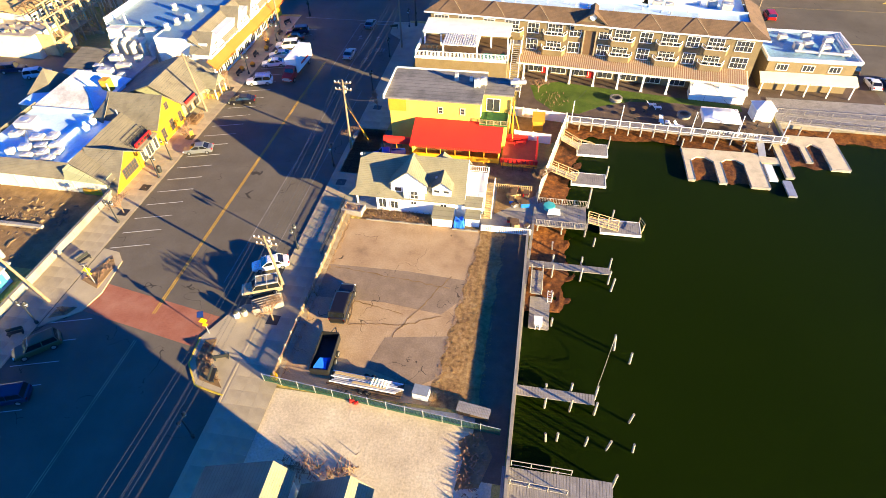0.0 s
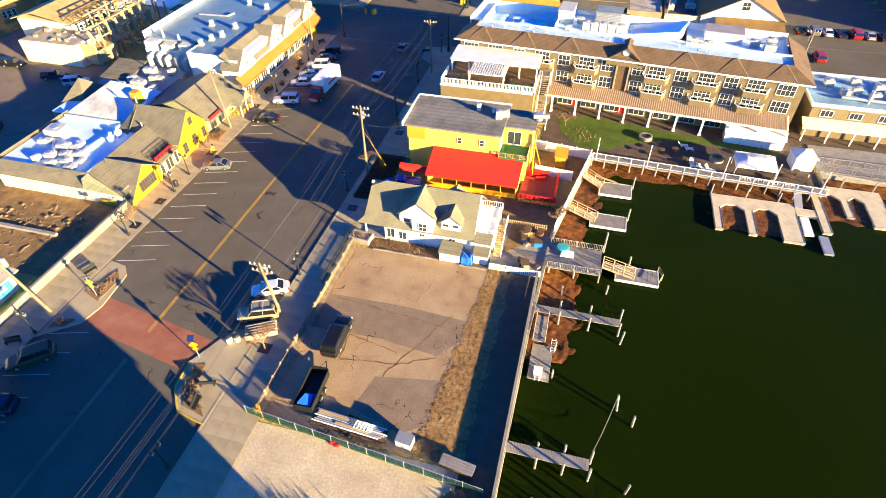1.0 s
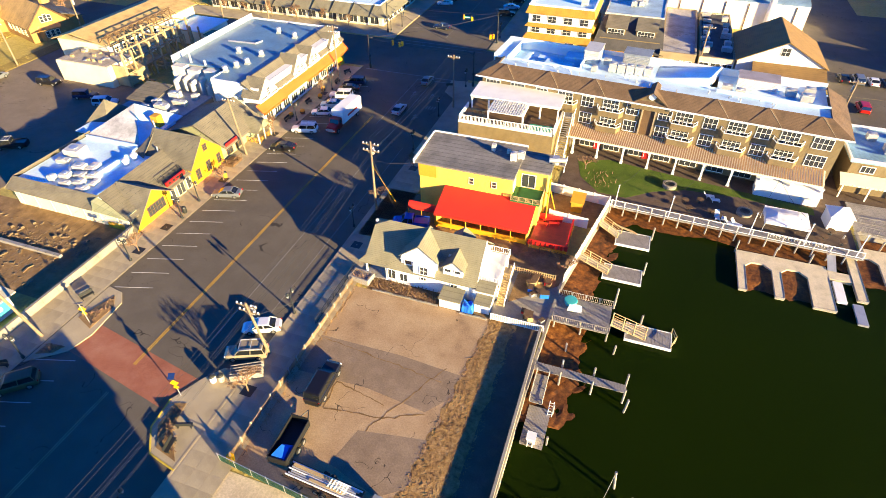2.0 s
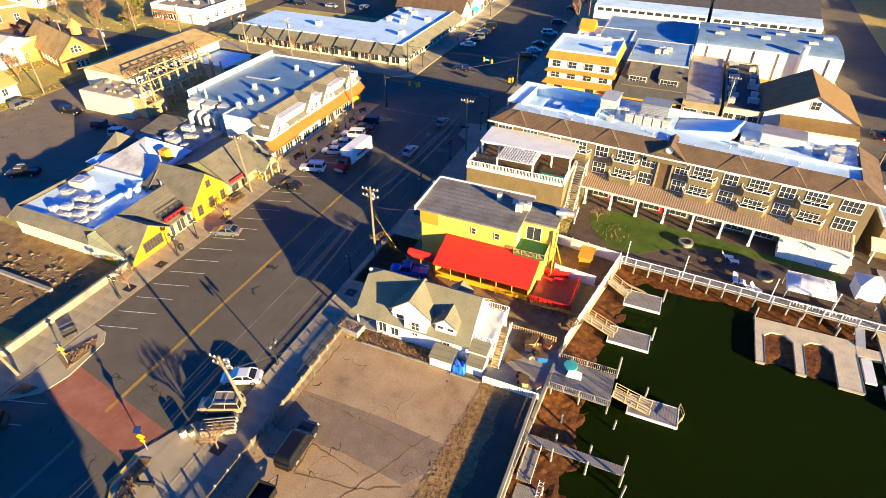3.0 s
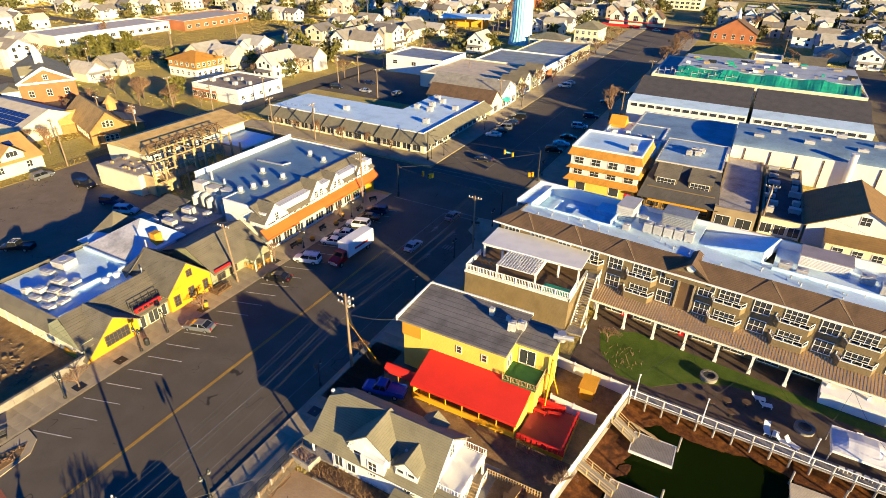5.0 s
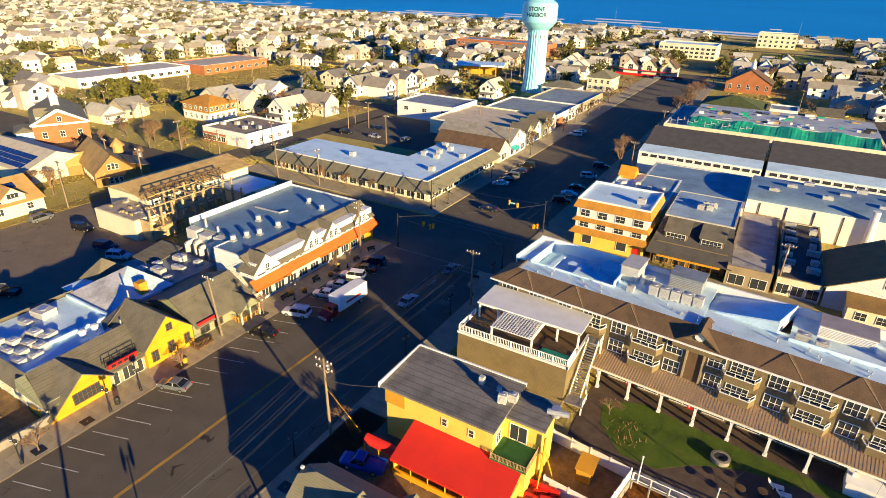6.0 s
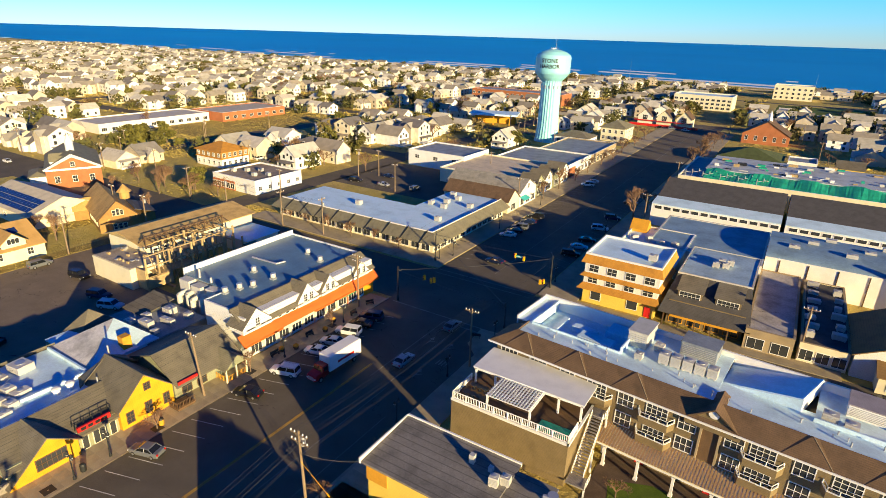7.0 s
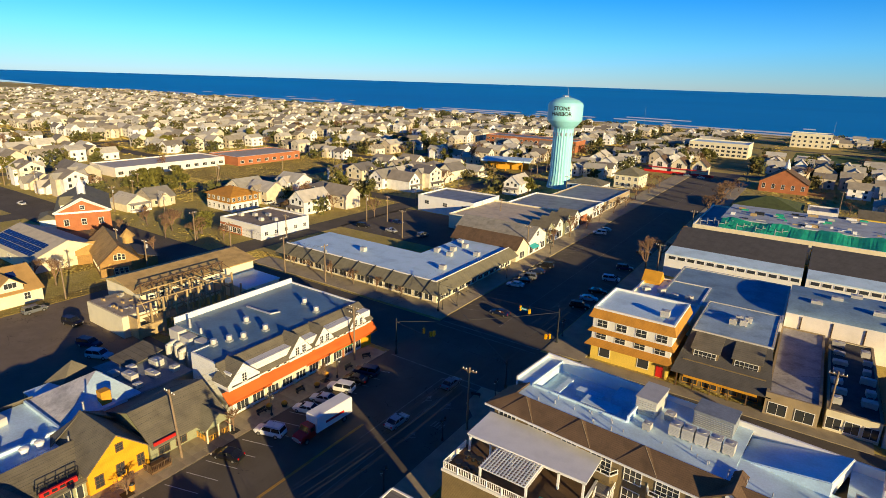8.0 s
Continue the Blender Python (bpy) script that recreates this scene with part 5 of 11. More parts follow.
# plant on the hotel roof
for u, v, sx, sy, sz in ((21.9, 9.9, 1.3, 1.5, 1.5), (23.4, 10.0, 1.3, 1.5, 1.5), (24.9, 10.1, 1.3, 1.5, 1.5), (26.4, 10.2, 1.3, 1.5, 1.5), (27.9, 10.3, 1.2, 1.4, 1.4), (18.9, 8.6, 1.0, 1.0, 0.9), (20.4, 12.6, 1.2, 1.2, 1.0)):
    x, yy = hotel_at(u, v)
    hvac(x, yy, FLAT, sx, sy, sz, HT, "cream rooftop cooling unit on the hotel roof")
for u, v, sx, sy, sz in ((40.8, 10.2, 1.6, 1.3, 1.2), (42.9, 9.9, 1.4, 1.3, 1.0), (50.5, 12.8, 1.6, 1.4, 1.1), (52.8, 11.2, 1.8, 1.6, 1.3), (53.4, 14.6, 1.5, 1.4, 1.1)):
    x, yy = hotel_at(u, v)
    hvac(x, yy, FLAT - 0.5, sx, sy, sz, HT, "white rooftop cooling unit on the hotel roof")
for u, v, sx, sy, sz, m, lab in ((17.6, 13.6, 2.6, 4.6, 2.3, HVAC, "tall tan louvred cooling tower on the hotel roof"), (25.2, 15.2, 4.6, 3.4, 2.0, ROOF_GREY, "big grey plant enclosure on the hotel roof"), (45.4, 14.6, 6.2, 3.6, 1.6, mat("lavender_felt", (0.33, 0.29, 0.30), 0.8, 0.2), "flat grey-roofed stair housing on the hotel roof")):
    x, yy = hotel_at(u, v)
    t = thing("plant_box", x, yy, FLAT - (0.5 if u > 40 else 0), HT, lab, "roof plant")
    part("body", boxes((-sx / 2, sx / 2, -sy / 2, sy / 2, 0, sz)), m if u < 40 else WHITE, t)
    part("lid", boxes((-sx / 2 - 0.12, sx / 2 + 0.12, -sy / 2 - 0.12, sy / 2 + 0.12, sz, sz + 0.14)), m, t)
    for i in range(6):
        part("louvre", boxes((-sx / 2 + 0.2, sx / 2 - 0.2, -sy / 2 - 0.06, -sy / 2, sz * (0.15 + 0.13 * i), sz * (0.15 + 0.13 * i) + 0.08)), METAL, t)
bm = bmesh.new()
rng = random.Random(21)
for i in range(34):
    u, v = rng.uniform(4, 54), rng.uniform(5.2, 7.9)
    x, yy = hotel_at(u, v)
    rod(bm, (x, yy, FLAT), (x, yy, FLAT + rng.uniform(0.2, 0.6)), rng.uniform(0.05, 0.11), n=8)
lone("roof_pipes", bm, METAL, "small vent pipes on the white roof", "vent pipes", kind="stuff")
b = thing("well_stores", HX, HY, 10.62, HT, "white stepped boxes in the roof well", "roof boxes")
part("box", boxes((9.6, 14.6, 9.4, 11.6, 0, 1.15)), ROOF_WHITE, b)
part("box", boxes((7.6, 11.4, 12.2, 13.4, 0, 0.9)), ROOF_WHITE, b)
part("box", boxes((12.4, 15.8, 13.2, 16.4, 0, 1.3)), ROOF_WHITE, b)
part("box", boxes((5.2, 6.0, 10.2, 14.8, 0, 0.6)), ROOF_WHITE, b)

# deck wing of the hotel
D = thing("deck_wing", 0, 0, 0, 0, "tan stucco hotel wing with roof terrace", "hotel wing")
part("wall", boxes((-16.9, -0.4, 91.7, 101.0, 0, 6.3)), SHAKE_TAN, D)
part("terrace_floor", boxes((-16.9, -0.4, 91.7, 101.0, 6.3, 6.5)), WOOD_DARK, D, "brown terrace boards")
bm = bmesh.new()
for p, q in (((-16.8, 91.8, 6.5), (-0.5, 91.8, 6.5)), ((-0.5, 91.8, 6.5), (-0.5, 95.0, 6.5)), ((-16.8, 91.8, 6.5), (-16.8, 97.0, 6.5))):
    rail(bm, p, q, 1.05, 2.0, 0.24, 0.08)
box(bm, -17.0, -0.3, 91.6, 91.85, 6.2, 6.55)
box(bm, -0.55, -0.25, 91.6, 101, 6.2, 6.55)
part("terrace_rail", bm, WHITE, D, "white picket terrace rail")
part("canopy_roof", boxes((-16.3, -0.3, 96.4, 102.6, 9.0, 9.2)), WHITE, D, "white flat canopy roof")
bm = bmesh.new()
for i in range(6):
    x = -16.0 + 15.3 * i / 5
    part("canopy_post", boxes((x - 0.13, x + 0.13, 96.6, 96.86, 6.5, 9.0)), WHITE, D)
part("canopy_beam", boxes((-16.2, -0.4, 96.6, 96.8, 8.7, 9.0)), WHITE, D)
p = part("pergola", boxes((-11.9, -11.7, 91.9, 96.5, 8.6, 8.75)), WHITE, D, "white lattice pergola")
part("beam", boxes((-5.9, -5.7, 91.9, 96.5, 8.6, 8.75)), WHITE, p)
for i in range(15):
    x = -11.7 + 5.8 * i / 14
    part("slat", boxes((x - 0.07, x + 0.07, 91.8, 96.4, 8.9, 9.05)), WHITE, p)
for i in range(10):
    yy = 92.0 + 4.3 * i / 9
    part("slat", boxes((-12.0, -5.6, yy - 0.06, yy + 0.06, 8.75, 8.9)), WHITE, p)
for x in (-11.8, -5.8):
    part("post", boxes((x - 0.12, x + 0.12, 92.0, 92.24, 6.5, 8.6)), WHITE, p)
part("pool_cover", boxes((-4.9, -1.0, 92.2, 94.2, 6.5, 6.62)), TEAL_TARP, D, "dark green cover")
for i in range(7):
    x, yy = -15.4 + 0.9 * (i % 4), 93.2 + 2.0 * (i // 4)
    part("terrace_table", bmesh_of(lathe, [(0.3, 6.5), (0.06, 6.56), (0.06, 7.2), (0.5, 7.22), (0.5, 7.26)], 12, x, yy), METAL_DARK, D)
bm = bmesh.new()
for a, b in (((0.1, 99.0, 6.3), (0.1, 93.0, 1.3)), ((1.6, 99.0, 6.3), (1.6, 93.0, 1.3))):
    rail(bm, a, b, 0.95, 1.5, 0.45, 0.035)
rail(bm, (1.8, 99.0, 6.5), (1.8, 100.8, 6.5), 0.95, 1.0, 0.3, 0.035)
rail(bm, (2.4, 91.2, 1.4), (2.4, 93.1, 1.4), 0.95, 1.0, 0.3, 0.035)
stair = part("stair_rail", bm, WHITE, D, "white picket rails of the outside stair")
for i in range(20):
    z0, yy = 6.35 - 0.25 * i, 99.0 - 0.3 * i
    part("tread", boxes((0.12, 1.58, yy - 0.3, yy - 0.02, z0 - 0.06, z0)), WOOD_GREY, stair)
for x in (0.05, 1.6):
    part("stringer", bmesh_of(hexa, [(x, 99.0, 5.9), (x + 0.06, 99.0, 5.9), (x + 0.06, 93.0, 0.9), (x, 93.0, 0.9)], [(x, 99.0, 6.3), (x + 0.06, 99.0, 6.3), (x + 0.06, 93.0, 1.3), (x, 93.0, 1.3)]), WOOD_TAN, stair)
part("landing", boxes((-0.1, 2.4, 91.2, 93.1, 1.2, 1.4)), WOOD_GREY, D)
part("landing", boxes((-0.3, 1.8, 99.0, 100.8, 6.3, 6.5)), WOOD_GREY, D)
for x, yy, z in ((0.1, 96, 3.5), (1.6, 96, 3.5), (0.0, 93.0, 1.2), (2.3, 91.3, 1.2), (1.7, 100.6, 6.3)):
    part("support_post", boxes((x - 0.1, x + 0.1, yy - 0.1, yy + 0.1, 0, z)), WHITE, D)
for i in range(3):
    window(D, (-16.9, 93 + 2.6 * i, 3.2), 270, 1.4, 1.6, 2, 2)

# ---- west side: the yellow-gabled restaurant ----
R = thing("gabled_restaurant", 0, 0, 0, 0, "sage restaurant with grey mansard and two yellow gables", "restaurant")
part("wall", boxes((-78.2, -55.6, 54.2, 70.6, 0, 2.8), (-82.0, -56.0, 70.6, 79.0, 0, 3.2)), SAGE, R)
part("side_wall", boxes((-78.2, -56.0, 54.05, 54.2, 0, 2.5)), CREAM, R, "cream painted side wall")
for i in range(7):
    part("side_batten", boxes((-77.4 + 3.2 * i, -77.1 + 3.2 * i, 53.97, 54.05, 0, 2.4)), CREAM, R)
for ring in ([(-54.9, 53.6, 2.4), (-54.9, 67.4, 2.5), (-61.2, 70.4, 5.0), (-61.2, 55.0, 4.7)], [(-78.9, 53.6, 3.0), (-61.9, 53.6, 2.8), (-61.2, 55.0, 4.7), (-78.4, 55.2, 4.5)], [(-79.2, 70.6, 3.0), (-79.2, 53.6, 3.0), (-78.4, 55.2, 4.5), (-78.4, 70.6, 4.5)]):
    part("mansard_slope", bmesh_of(slab, ring, 0.22), SHINGLE_GREY, R, "grey shingle mansard slope")
part("gable_end", bmesh_of(hexa, [(-61.9, 53.7, 2.5), (-55.0, 53.7, 2.2), (-61.3, 53.7, 4.5)], [(-61.9, 53.9, 2.5), (-55.0, 53.9, 2.2), (-61.3, 54.9, 4.5)]), SAGE, R, "pale sage gable end")
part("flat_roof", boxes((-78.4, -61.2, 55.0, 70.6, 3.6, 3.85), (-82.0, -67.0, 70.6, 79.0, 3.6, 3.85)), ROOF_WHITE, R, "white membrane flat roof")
part("inner_wall", boxes((-61.5, -61.3, 55.2, 70.4, 3.85, 4.7), (-78.3, -61.5, 55.1, 55.3, 3.85, 4.4)), ROOF_WHITE, R)
# south face: sunlit grey put into the colour; other faces keep the bluer membrane
part("peaked_roof", bmesh_of(slab, [(-78.6, 69.6, 4.0), (-66.8, 69.7, 4.1), (-74.6, 78.3, 6.7)], 0.2), mat("scuffed_membrane", (0.60, 0.58, 0.55), 0.6, 0.4, 0.35, 2.0), R, "blotchy white peaked roof face in a sunlit grey")
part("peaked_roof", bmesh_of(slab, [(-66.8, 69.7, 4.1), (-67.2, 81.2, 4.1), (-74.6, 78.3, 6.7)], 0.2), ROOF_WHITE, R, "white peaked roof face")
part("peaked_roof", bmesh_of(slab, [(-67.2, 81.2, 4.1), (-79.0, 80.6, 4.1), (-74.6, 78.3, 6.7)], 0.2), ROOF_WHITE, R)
# two low walls added only to cast stripes of shade across the roof
part("roof_kerb", bmesh_of(hexa, [(-78.0, 69.2, 3.85), (-66.6, 69.2, 3.85), (-66.6, 69.5, 3.85), (-78.0, 69.5, 3.85)], [(-78.0, 69.2, 4.4), (-66.6, 69.2, 4.4), (-66.6, 69.5, 4.4), (-78.0, 69.5, 4.4)]), ROOF_WHITE, R)
part("roof_kerb", bmesh_of(hexa, [(-66.9, 60.6, 3.85), (-66.5, 60.6, 3.85), (-66.3, 69.0, 3.85), (-66.7, 69.0, 3.85)], [(-66.9, 60.6, 4.3), (-66.5, 60.6, 4.3), (-66.3, 69.0, 4.3), (-66.7, 69.0, 4.3)]), ROOF_WHITE, R)
bm = bmesh.new()
slab(bm, [(-83.2, 73.4, 3.3), (-78.9, 75.0, 3.9), (-80.6, 77.4, 7.0)], 0.2)
slab(bm, [(-78.9, 75.0, 3.9), (-79.0, 81.0, 3.9), (-80.6, 77.4, 7.0)], 0.2)
slab(bm, [(-84.0, 81.0, 3.3), (-83.2, 73.4, 3.3), (-80.6, 77.4, 7.0)], 0.2)
part("corner_roof", bm, SHINGLE_GREY, R)
# the clipped low gable: a long southern rake and a short northern one
ring = [(53.8, 0.0), (61.8, 0.0), (61.8, 2.6), (58.5, 4.9), (53.8, 0.7)]
part("yellow_gable", bmesh_of(hexa, [(-60.0, p, q) for p, q in ring], [(-54.7, p, q) for p, q in ring]), YELLOW, R, "bright yellow low gabled front")
bm = bmesh.new()
slab(bm, [(-54.3, 53.5, 0.62), (-54.3, 58.5, 5.1), (-61.0, 58.5, 5.1), (-56.5, 53.5, 0.62)], 0.16)
slab(bm, [(-54.3, 58.5, 5.1), (-54.3, 62.3, 2.45), (-58.6, 62.3, 2.45), (-61.0, 58.5, 5.1)], 0.16)
part("gable_roof", bm, SHINGLE_GREY, R)
g = part("yellow_gable", bmesh_of(wall_gable, -63.8, -54.7, 67.3, 75.1, 0, 3.5, 3.7, "x"), YELLOW, R, "bright yellow tall gabled front")
part("gable_roof", bmesh_of(roof_gable, -63.8, -54.7, 67.3, 75.1, 3.5, 3.7, "x", 0.3, 0.18), SHINGLE_GREY, g)
bm = bmesh.new()
slab(bm, [(-63.6, 66.8, 3.9), (-63.6, 71.2, 7.2), (-66.6, 71.0, 4.2), (-66.4, 68.0, 4.0)], 0.18)
slab(bm, [(-63.6, 71.2, 7.2), (-63.6, 75.6, 3.9), (-66.8, 75.2, 4.0), (-66.6, 71.0, 4.2)], 0.18)
part("gable_hip", bm, SHINGLE_GREY, R, "grey hipped back of the gable roof")
window(R, (-54.7, 58.6, 1.0), 90, 3.4, 1.5, 6, 2, WOOD_DARK)
for u, z, w, hh in ((68.6, 0.8, 0.9, 1.6), (71.3, 0.9, 0.9, 1.7), (74.0, 0.9, 0.8, 1.6), (71.5, 4.6, 0.8, 1.0)):
    window(R, (-54.7, u, z), 90, w, hh, 2, 3, WOOD_DARK)
part("shop_front", boxes((-55.6, -55.2, 61.9, 67.2, 0, 2.5)), SAGE, R)
for u, w in ((62.8, 0.7), (64.6, 1.5), (66.4, 0.7)):
    window(R, (-55.2, u, 0.2), 90, w, 1.9, 2 if w > 1 else 1, 1, CREAM)
sign = part("roof_sign", boxes((-55.5, -55.2, 62.2, 66.4, 2.9, 3.6)), RED_PAINT, R, "red roof sign with dark bars")
for u in (62.6, 63.5, 64.4, 65.3):
    part("sign_bar", boxes((-55.19, -55.15, u, u + 0.6, 3.05, 3.45)), METAL_DARK, sign)
bm = bmesh.new()
for i in range(2):
    rail(bm, (-56.0 - 0.7 * i, 62.2, 3.0 + 0.3 * i), (-56.0 - 0.7 * i, 66.8, 3.0 + 0.3 * i), 0.8, 1.1, 0)
part("sign_frame", bm, METAL_DARK, R)
part("chimney", boxes((-69.0, -67.6, 75.6, 77.0, 3.6, 6.4)), OCHRE, R, "ochre chimney box")
bm = bmesh.new()
rod(bm, (-64.2, 71.8, 6.6), (-64.2, 71.8, 8.2), 0.14, n=8)
rod(bm, (-61.6, 68.4, 4.5), (-61.6, 68.4, 5.6), 0.12, n=8)
part("vent_pipe", bm, METAL, R)
# porch stoop
t = thing("entrance_stoop", -53.1, 75.4, 0.13, 0, "brown wooden entrance stoop with rails and chairs", "stoop")
part("step", boxes((-1.2, 0.9, -1.4, 1.4, 0, 0.4)), WOOD_DARK, t)
bm = bmesh.new()
rail(bm, (0.9, -1.4, 0.4), (0.9, 1.4, 0.4), 0.95, 0.9, 0.22)
rail(bm, (-1.2, -1.4, 0.4), (0.9, -1.4, 0.4), 0.95, 0.9, 0.22)
part("rail", bm, WOOD_DARK, t)
for x, yy, sx, sy, sz in ((-75.2, 64.4, 2.8, 2.4, 1.2), (-74.9, 61.6, 2.2, 1.0, 0.7), (-70.6, 60.8, 1.8, 1.4, 0.9), (-68.8, 61.6, 1.4, 2.2, 0.6), (-70.6, 58.0, 1.5, 1.3, 1.0), (-68.6, 58.9, 1.6, 1.2, 0.8), (-66.8, 59.6, 1.4, 1.4, 0.7), (-69.4, 56.6, 1.6, 0.9, 0.6), (-67.2, 57.4, 1.2, 1.4, 0.8), (-65.6, 56.2, 1.6, 1.2, 0.6), (-72.4, 57.0, 1.0, 1.0, 0.9), (-65.2, 58.2, 0.8, 1.6, 0.5)):
    hvac(x, yy, 3.85, sx, sy, sz, 8, "grey-white rooftop unit on the white roof")
bm = bmesh.new()
rod(bm, (-73.8, 62.2, 4.15), (-70.8, 58.6, 4.15), 0.28, n=10)
rod(bm, (-70.8, 58.6, 4.15), (-67.6, 60.4, 4.2), 0.26, n=10)
rod(bm, (-69.0, 57.2, 4.15), (-66.0, 56.4, 4.15), 0.24, n=10)
lone("restaurant_duct", bm, METAL, "silver kitchen duct over the white roof", "duct")
for yy in (64.3, 66.1):
    b = thing("roof_vent", -64.6, yy, 3.85, 0, "round white roof ventilator", "vent", "roof vents")
    part("drum", bmesh_of(lathe, [(0.45, 0), (0.45, 0.7), (0.6, 0.75), (0.6, 1.0), (0.3, 1.15)], 16), WHITE, b)

# ---- the sage porch shop ----
P = thing("porch_shop", 0, 0, 0, 0, "sage porch-fronted shop with grey shingle roof", "shop")
part("wall", boxes((-67.2, -55.2, 75.6, 86.6, 0, 3.4)), SAGE, P)
bm = bmesh.new()
slab(bm, [(-53.7, 75.2, 2.9), (-53.7, 87.0, 2.9), (-59.5, 87.0, 6.4), (-59.5, 75.2, 6.4)], 0.2)
slab(bm, [(-67.7, 87.0, 3.4), (-67.7, 75.2, 3.4), (-59.5, 75.2, 6.4), (-59.5, 87.0, 6.4)], 0.2)
part("roof", bm, SHINGLE_GREY, P)
for y0 in (75.6, 86.4):
    part("end_wall", bmesh_of(hexa, [(-67.2, y0, 3.3), (-54.4, y0, 3.2), (-59.5, y0, 6.2)], [(-67.2, y0 + 0.2, 3.3), (-54.4, y0 + 0.2, 3.2), (-59.5, y0 + 0.2, 6.2)]), SAGE, P)
g = part("porch_gable", bmesh_of(wall_gable, -57.6, -52.2, 82.4, 86.6, 2.6, 2.9, 1.6, "x"), SAGE, P, "sage green porch gable")
part("porch_roof", bmesh_of(roof_gable, -57.6, -52.2, 82.4, 86.6, 2.9, 1.6, "x", 0.35, 0.15), SHINGLE_OLIVE, g)
for yy in (82.6, 84.5, 86.4):
    part("porch_post", boxes((-52.5, -52.3, yy - 0.1, yy + 0.1, 0.13, 2.7)), CREAM, P)
bm = bmesh.new()
rail(bm, (-52.4, 82.6, 0.2), (-52.4, 86.4, 0.2), 0.95, 1.0, 0.25)
rail(bm, (-55.0, 82.6, 0.2), (-52.4, 82.6, 0.2), 0.95, 1.0, 0.25)
part("porch_rail", bm, OCHRE, P)
for u in (77.6, 80.2):
    window(P, (-55.2, u, 0.5), 90, 1.5, 1.8, 2, 2, WOOD_DARK)
part("sign", boxes((-54.1, -53.9, 75.6, 78.8, 2.9, 3.5)), RED_PAINT, P)
part("flat_roof", boxes((-82, -67.7, 79.2, 90.5, 3.4, 3.7)), ROOF_GREY, P)
part("rear_wall", boxes((-82, -67.7, 79.2, 90.5, 0, 3.4)), TAN_STUCCO, P)
part("rear_hood", bmesh_of(slab, [(-83.0, 84.0, 3.9), (-76.6, 84.0, 3.9), (-76.6, 90.4, 4.9), (-83.0, 90.4, 4.9)], 0.15), SHINGLE_GREY, P)
for x, yy, sx, sy, sz in ((-73.0, 82.6, 2.6, 1.3, 1.2), (-75.6, 84.2, 1.4, 1.2, 1.0), (-71.2, 85.4, 2.8, 1.0, 0.9), (-74.2, 87.8, 2.0, 1.6, 1.2), (-76.4, 81.6, 1.6, 1.2, 0.8), (-70.0, 88.6, 1.2, 1.2, 1.0), (-69.6, 82.0, 1.1, 1.1, 0.8)):
    hvac(x, yy, 3.7, sx, sy, sz, 4, "weathered kitchen unit on the low roof")

# ---- the long shop with orange awning ----
S = thing("long_shop", 0, 0, 0, 0, "long cream shop with orange-red awning and white gables", "shop")
part("wall", boxes((-79.0, -55.6, 94.4, 122.4, 0, 7.4), (-66.0, -55.6, 89.4, 94.4, 0, 7.4)), WHITE_SIDING, S)
# grey roof whose blue is skylight put into the base colour
part("flat_roof", boxes((-78.7, -59.0, 94.4, 122.1, 7.8, 8.0), (-65.8, -59.0, 89.7, 94.4, 7.8, 8.0)), mat("blue_grey_membrane", (0.125, 0.22, 0.315), 0.5, 0.3, 0.15, 2.0, bump=0.08), S, "grey membrane flat roof with skylight blue in its colour")
bm = bmesh.new()
box(bm, -79.0, -78.7, 94.4, 122.4, 7.4, 9.1)
box(bm, -66.0, -59.0, 89.4, 89.7, 7.4, 8.12)
box(bm, -66.1, -65.8, 89.7, 94.4, 7.4, 8.12)
box(bm, -78.7, -59.0, 122.1, 122.4, 7.4, 8.3)
part("parapet", bm, WHITE, S)
bm = bmesh.new()
slab(bm, [(-54.9, 89.0, 5.7), (-54.9, 122.6, 5.7), (-58.8, 122.6, 8.4), (-58.8, 89.0, 8.4)], 0.25)
box(bm, -59.1, -58.8, 89.2, 122.4, 7.6, 8.38)
part("mansard_roof", bm, SHINGLE_GREY, S, "grey shingle mansard")
for c, w, rise in ((91.4, 6.0, 2.8), (103.2, 5.2, 3.0), (109.0, 4.6, 2.6), (118.2, 4.6, 2.4)):
    g = part("white_gable", bmesh_of(wall_gable, -58.6, -54.9, c - w / 2, c + w / 2, 5.0, 6.1, rise, "x"), WHITE, S, "white stucco gable")
    part("gable_roof", bmesh_of(roof_gable, -58.8, -55.1, c - w / 2, c + w / 2, 6.1, rise, "x", 0.15, 0.14), SHINGLE_GREY, g)
    for k in (-0.75, 0.75) if c > 100 else (0.0,):
        window(g, (-54.9, c + k, 5.7), 90, 0.8, 1.4, 2, 3)
part("upper_front", boxes((-55.6, -55.4, 89.4, 122.4, 4.7, 5.6)), WHITE, S)
for u in (96.6, 98.4, 100.0, 113.0, 114.8):
    window(S, (-55.4, u, 4.9), 90, 0.7, 0.6, 1, 1)
part("awning", bmesh_of(slab, [(-54.0, 87.6, 3.5), (-54.0, 122.9, 3.5), (-55.5, 122.9, 4.9), (-55.5, 87.6, 4.9)], 0.15), ORANGE_RED, S, "orange-red sloping shop awning")
part("awning_valance", boxes((-54.1, -54.0, 87.6, 122.9, 3.1, 3.45)), ORANGE_RED, S)
part("ceiling_band", boxes((-55.6, -55.45, 89.4, 122.4, 2.7, 3.4)), CREAM, S)
for i in range(10):
    u = 91.2 + 3.1 * i
    window(S, (-55.6, u, 0.5), 90, 2.2, 2.0, 3, 1)
    part("pier", boxes((-55.6, -55.4, u + 1.3, u + 1.75, 0, 2.7)), BRICK if i > 6 else CREAM, S)
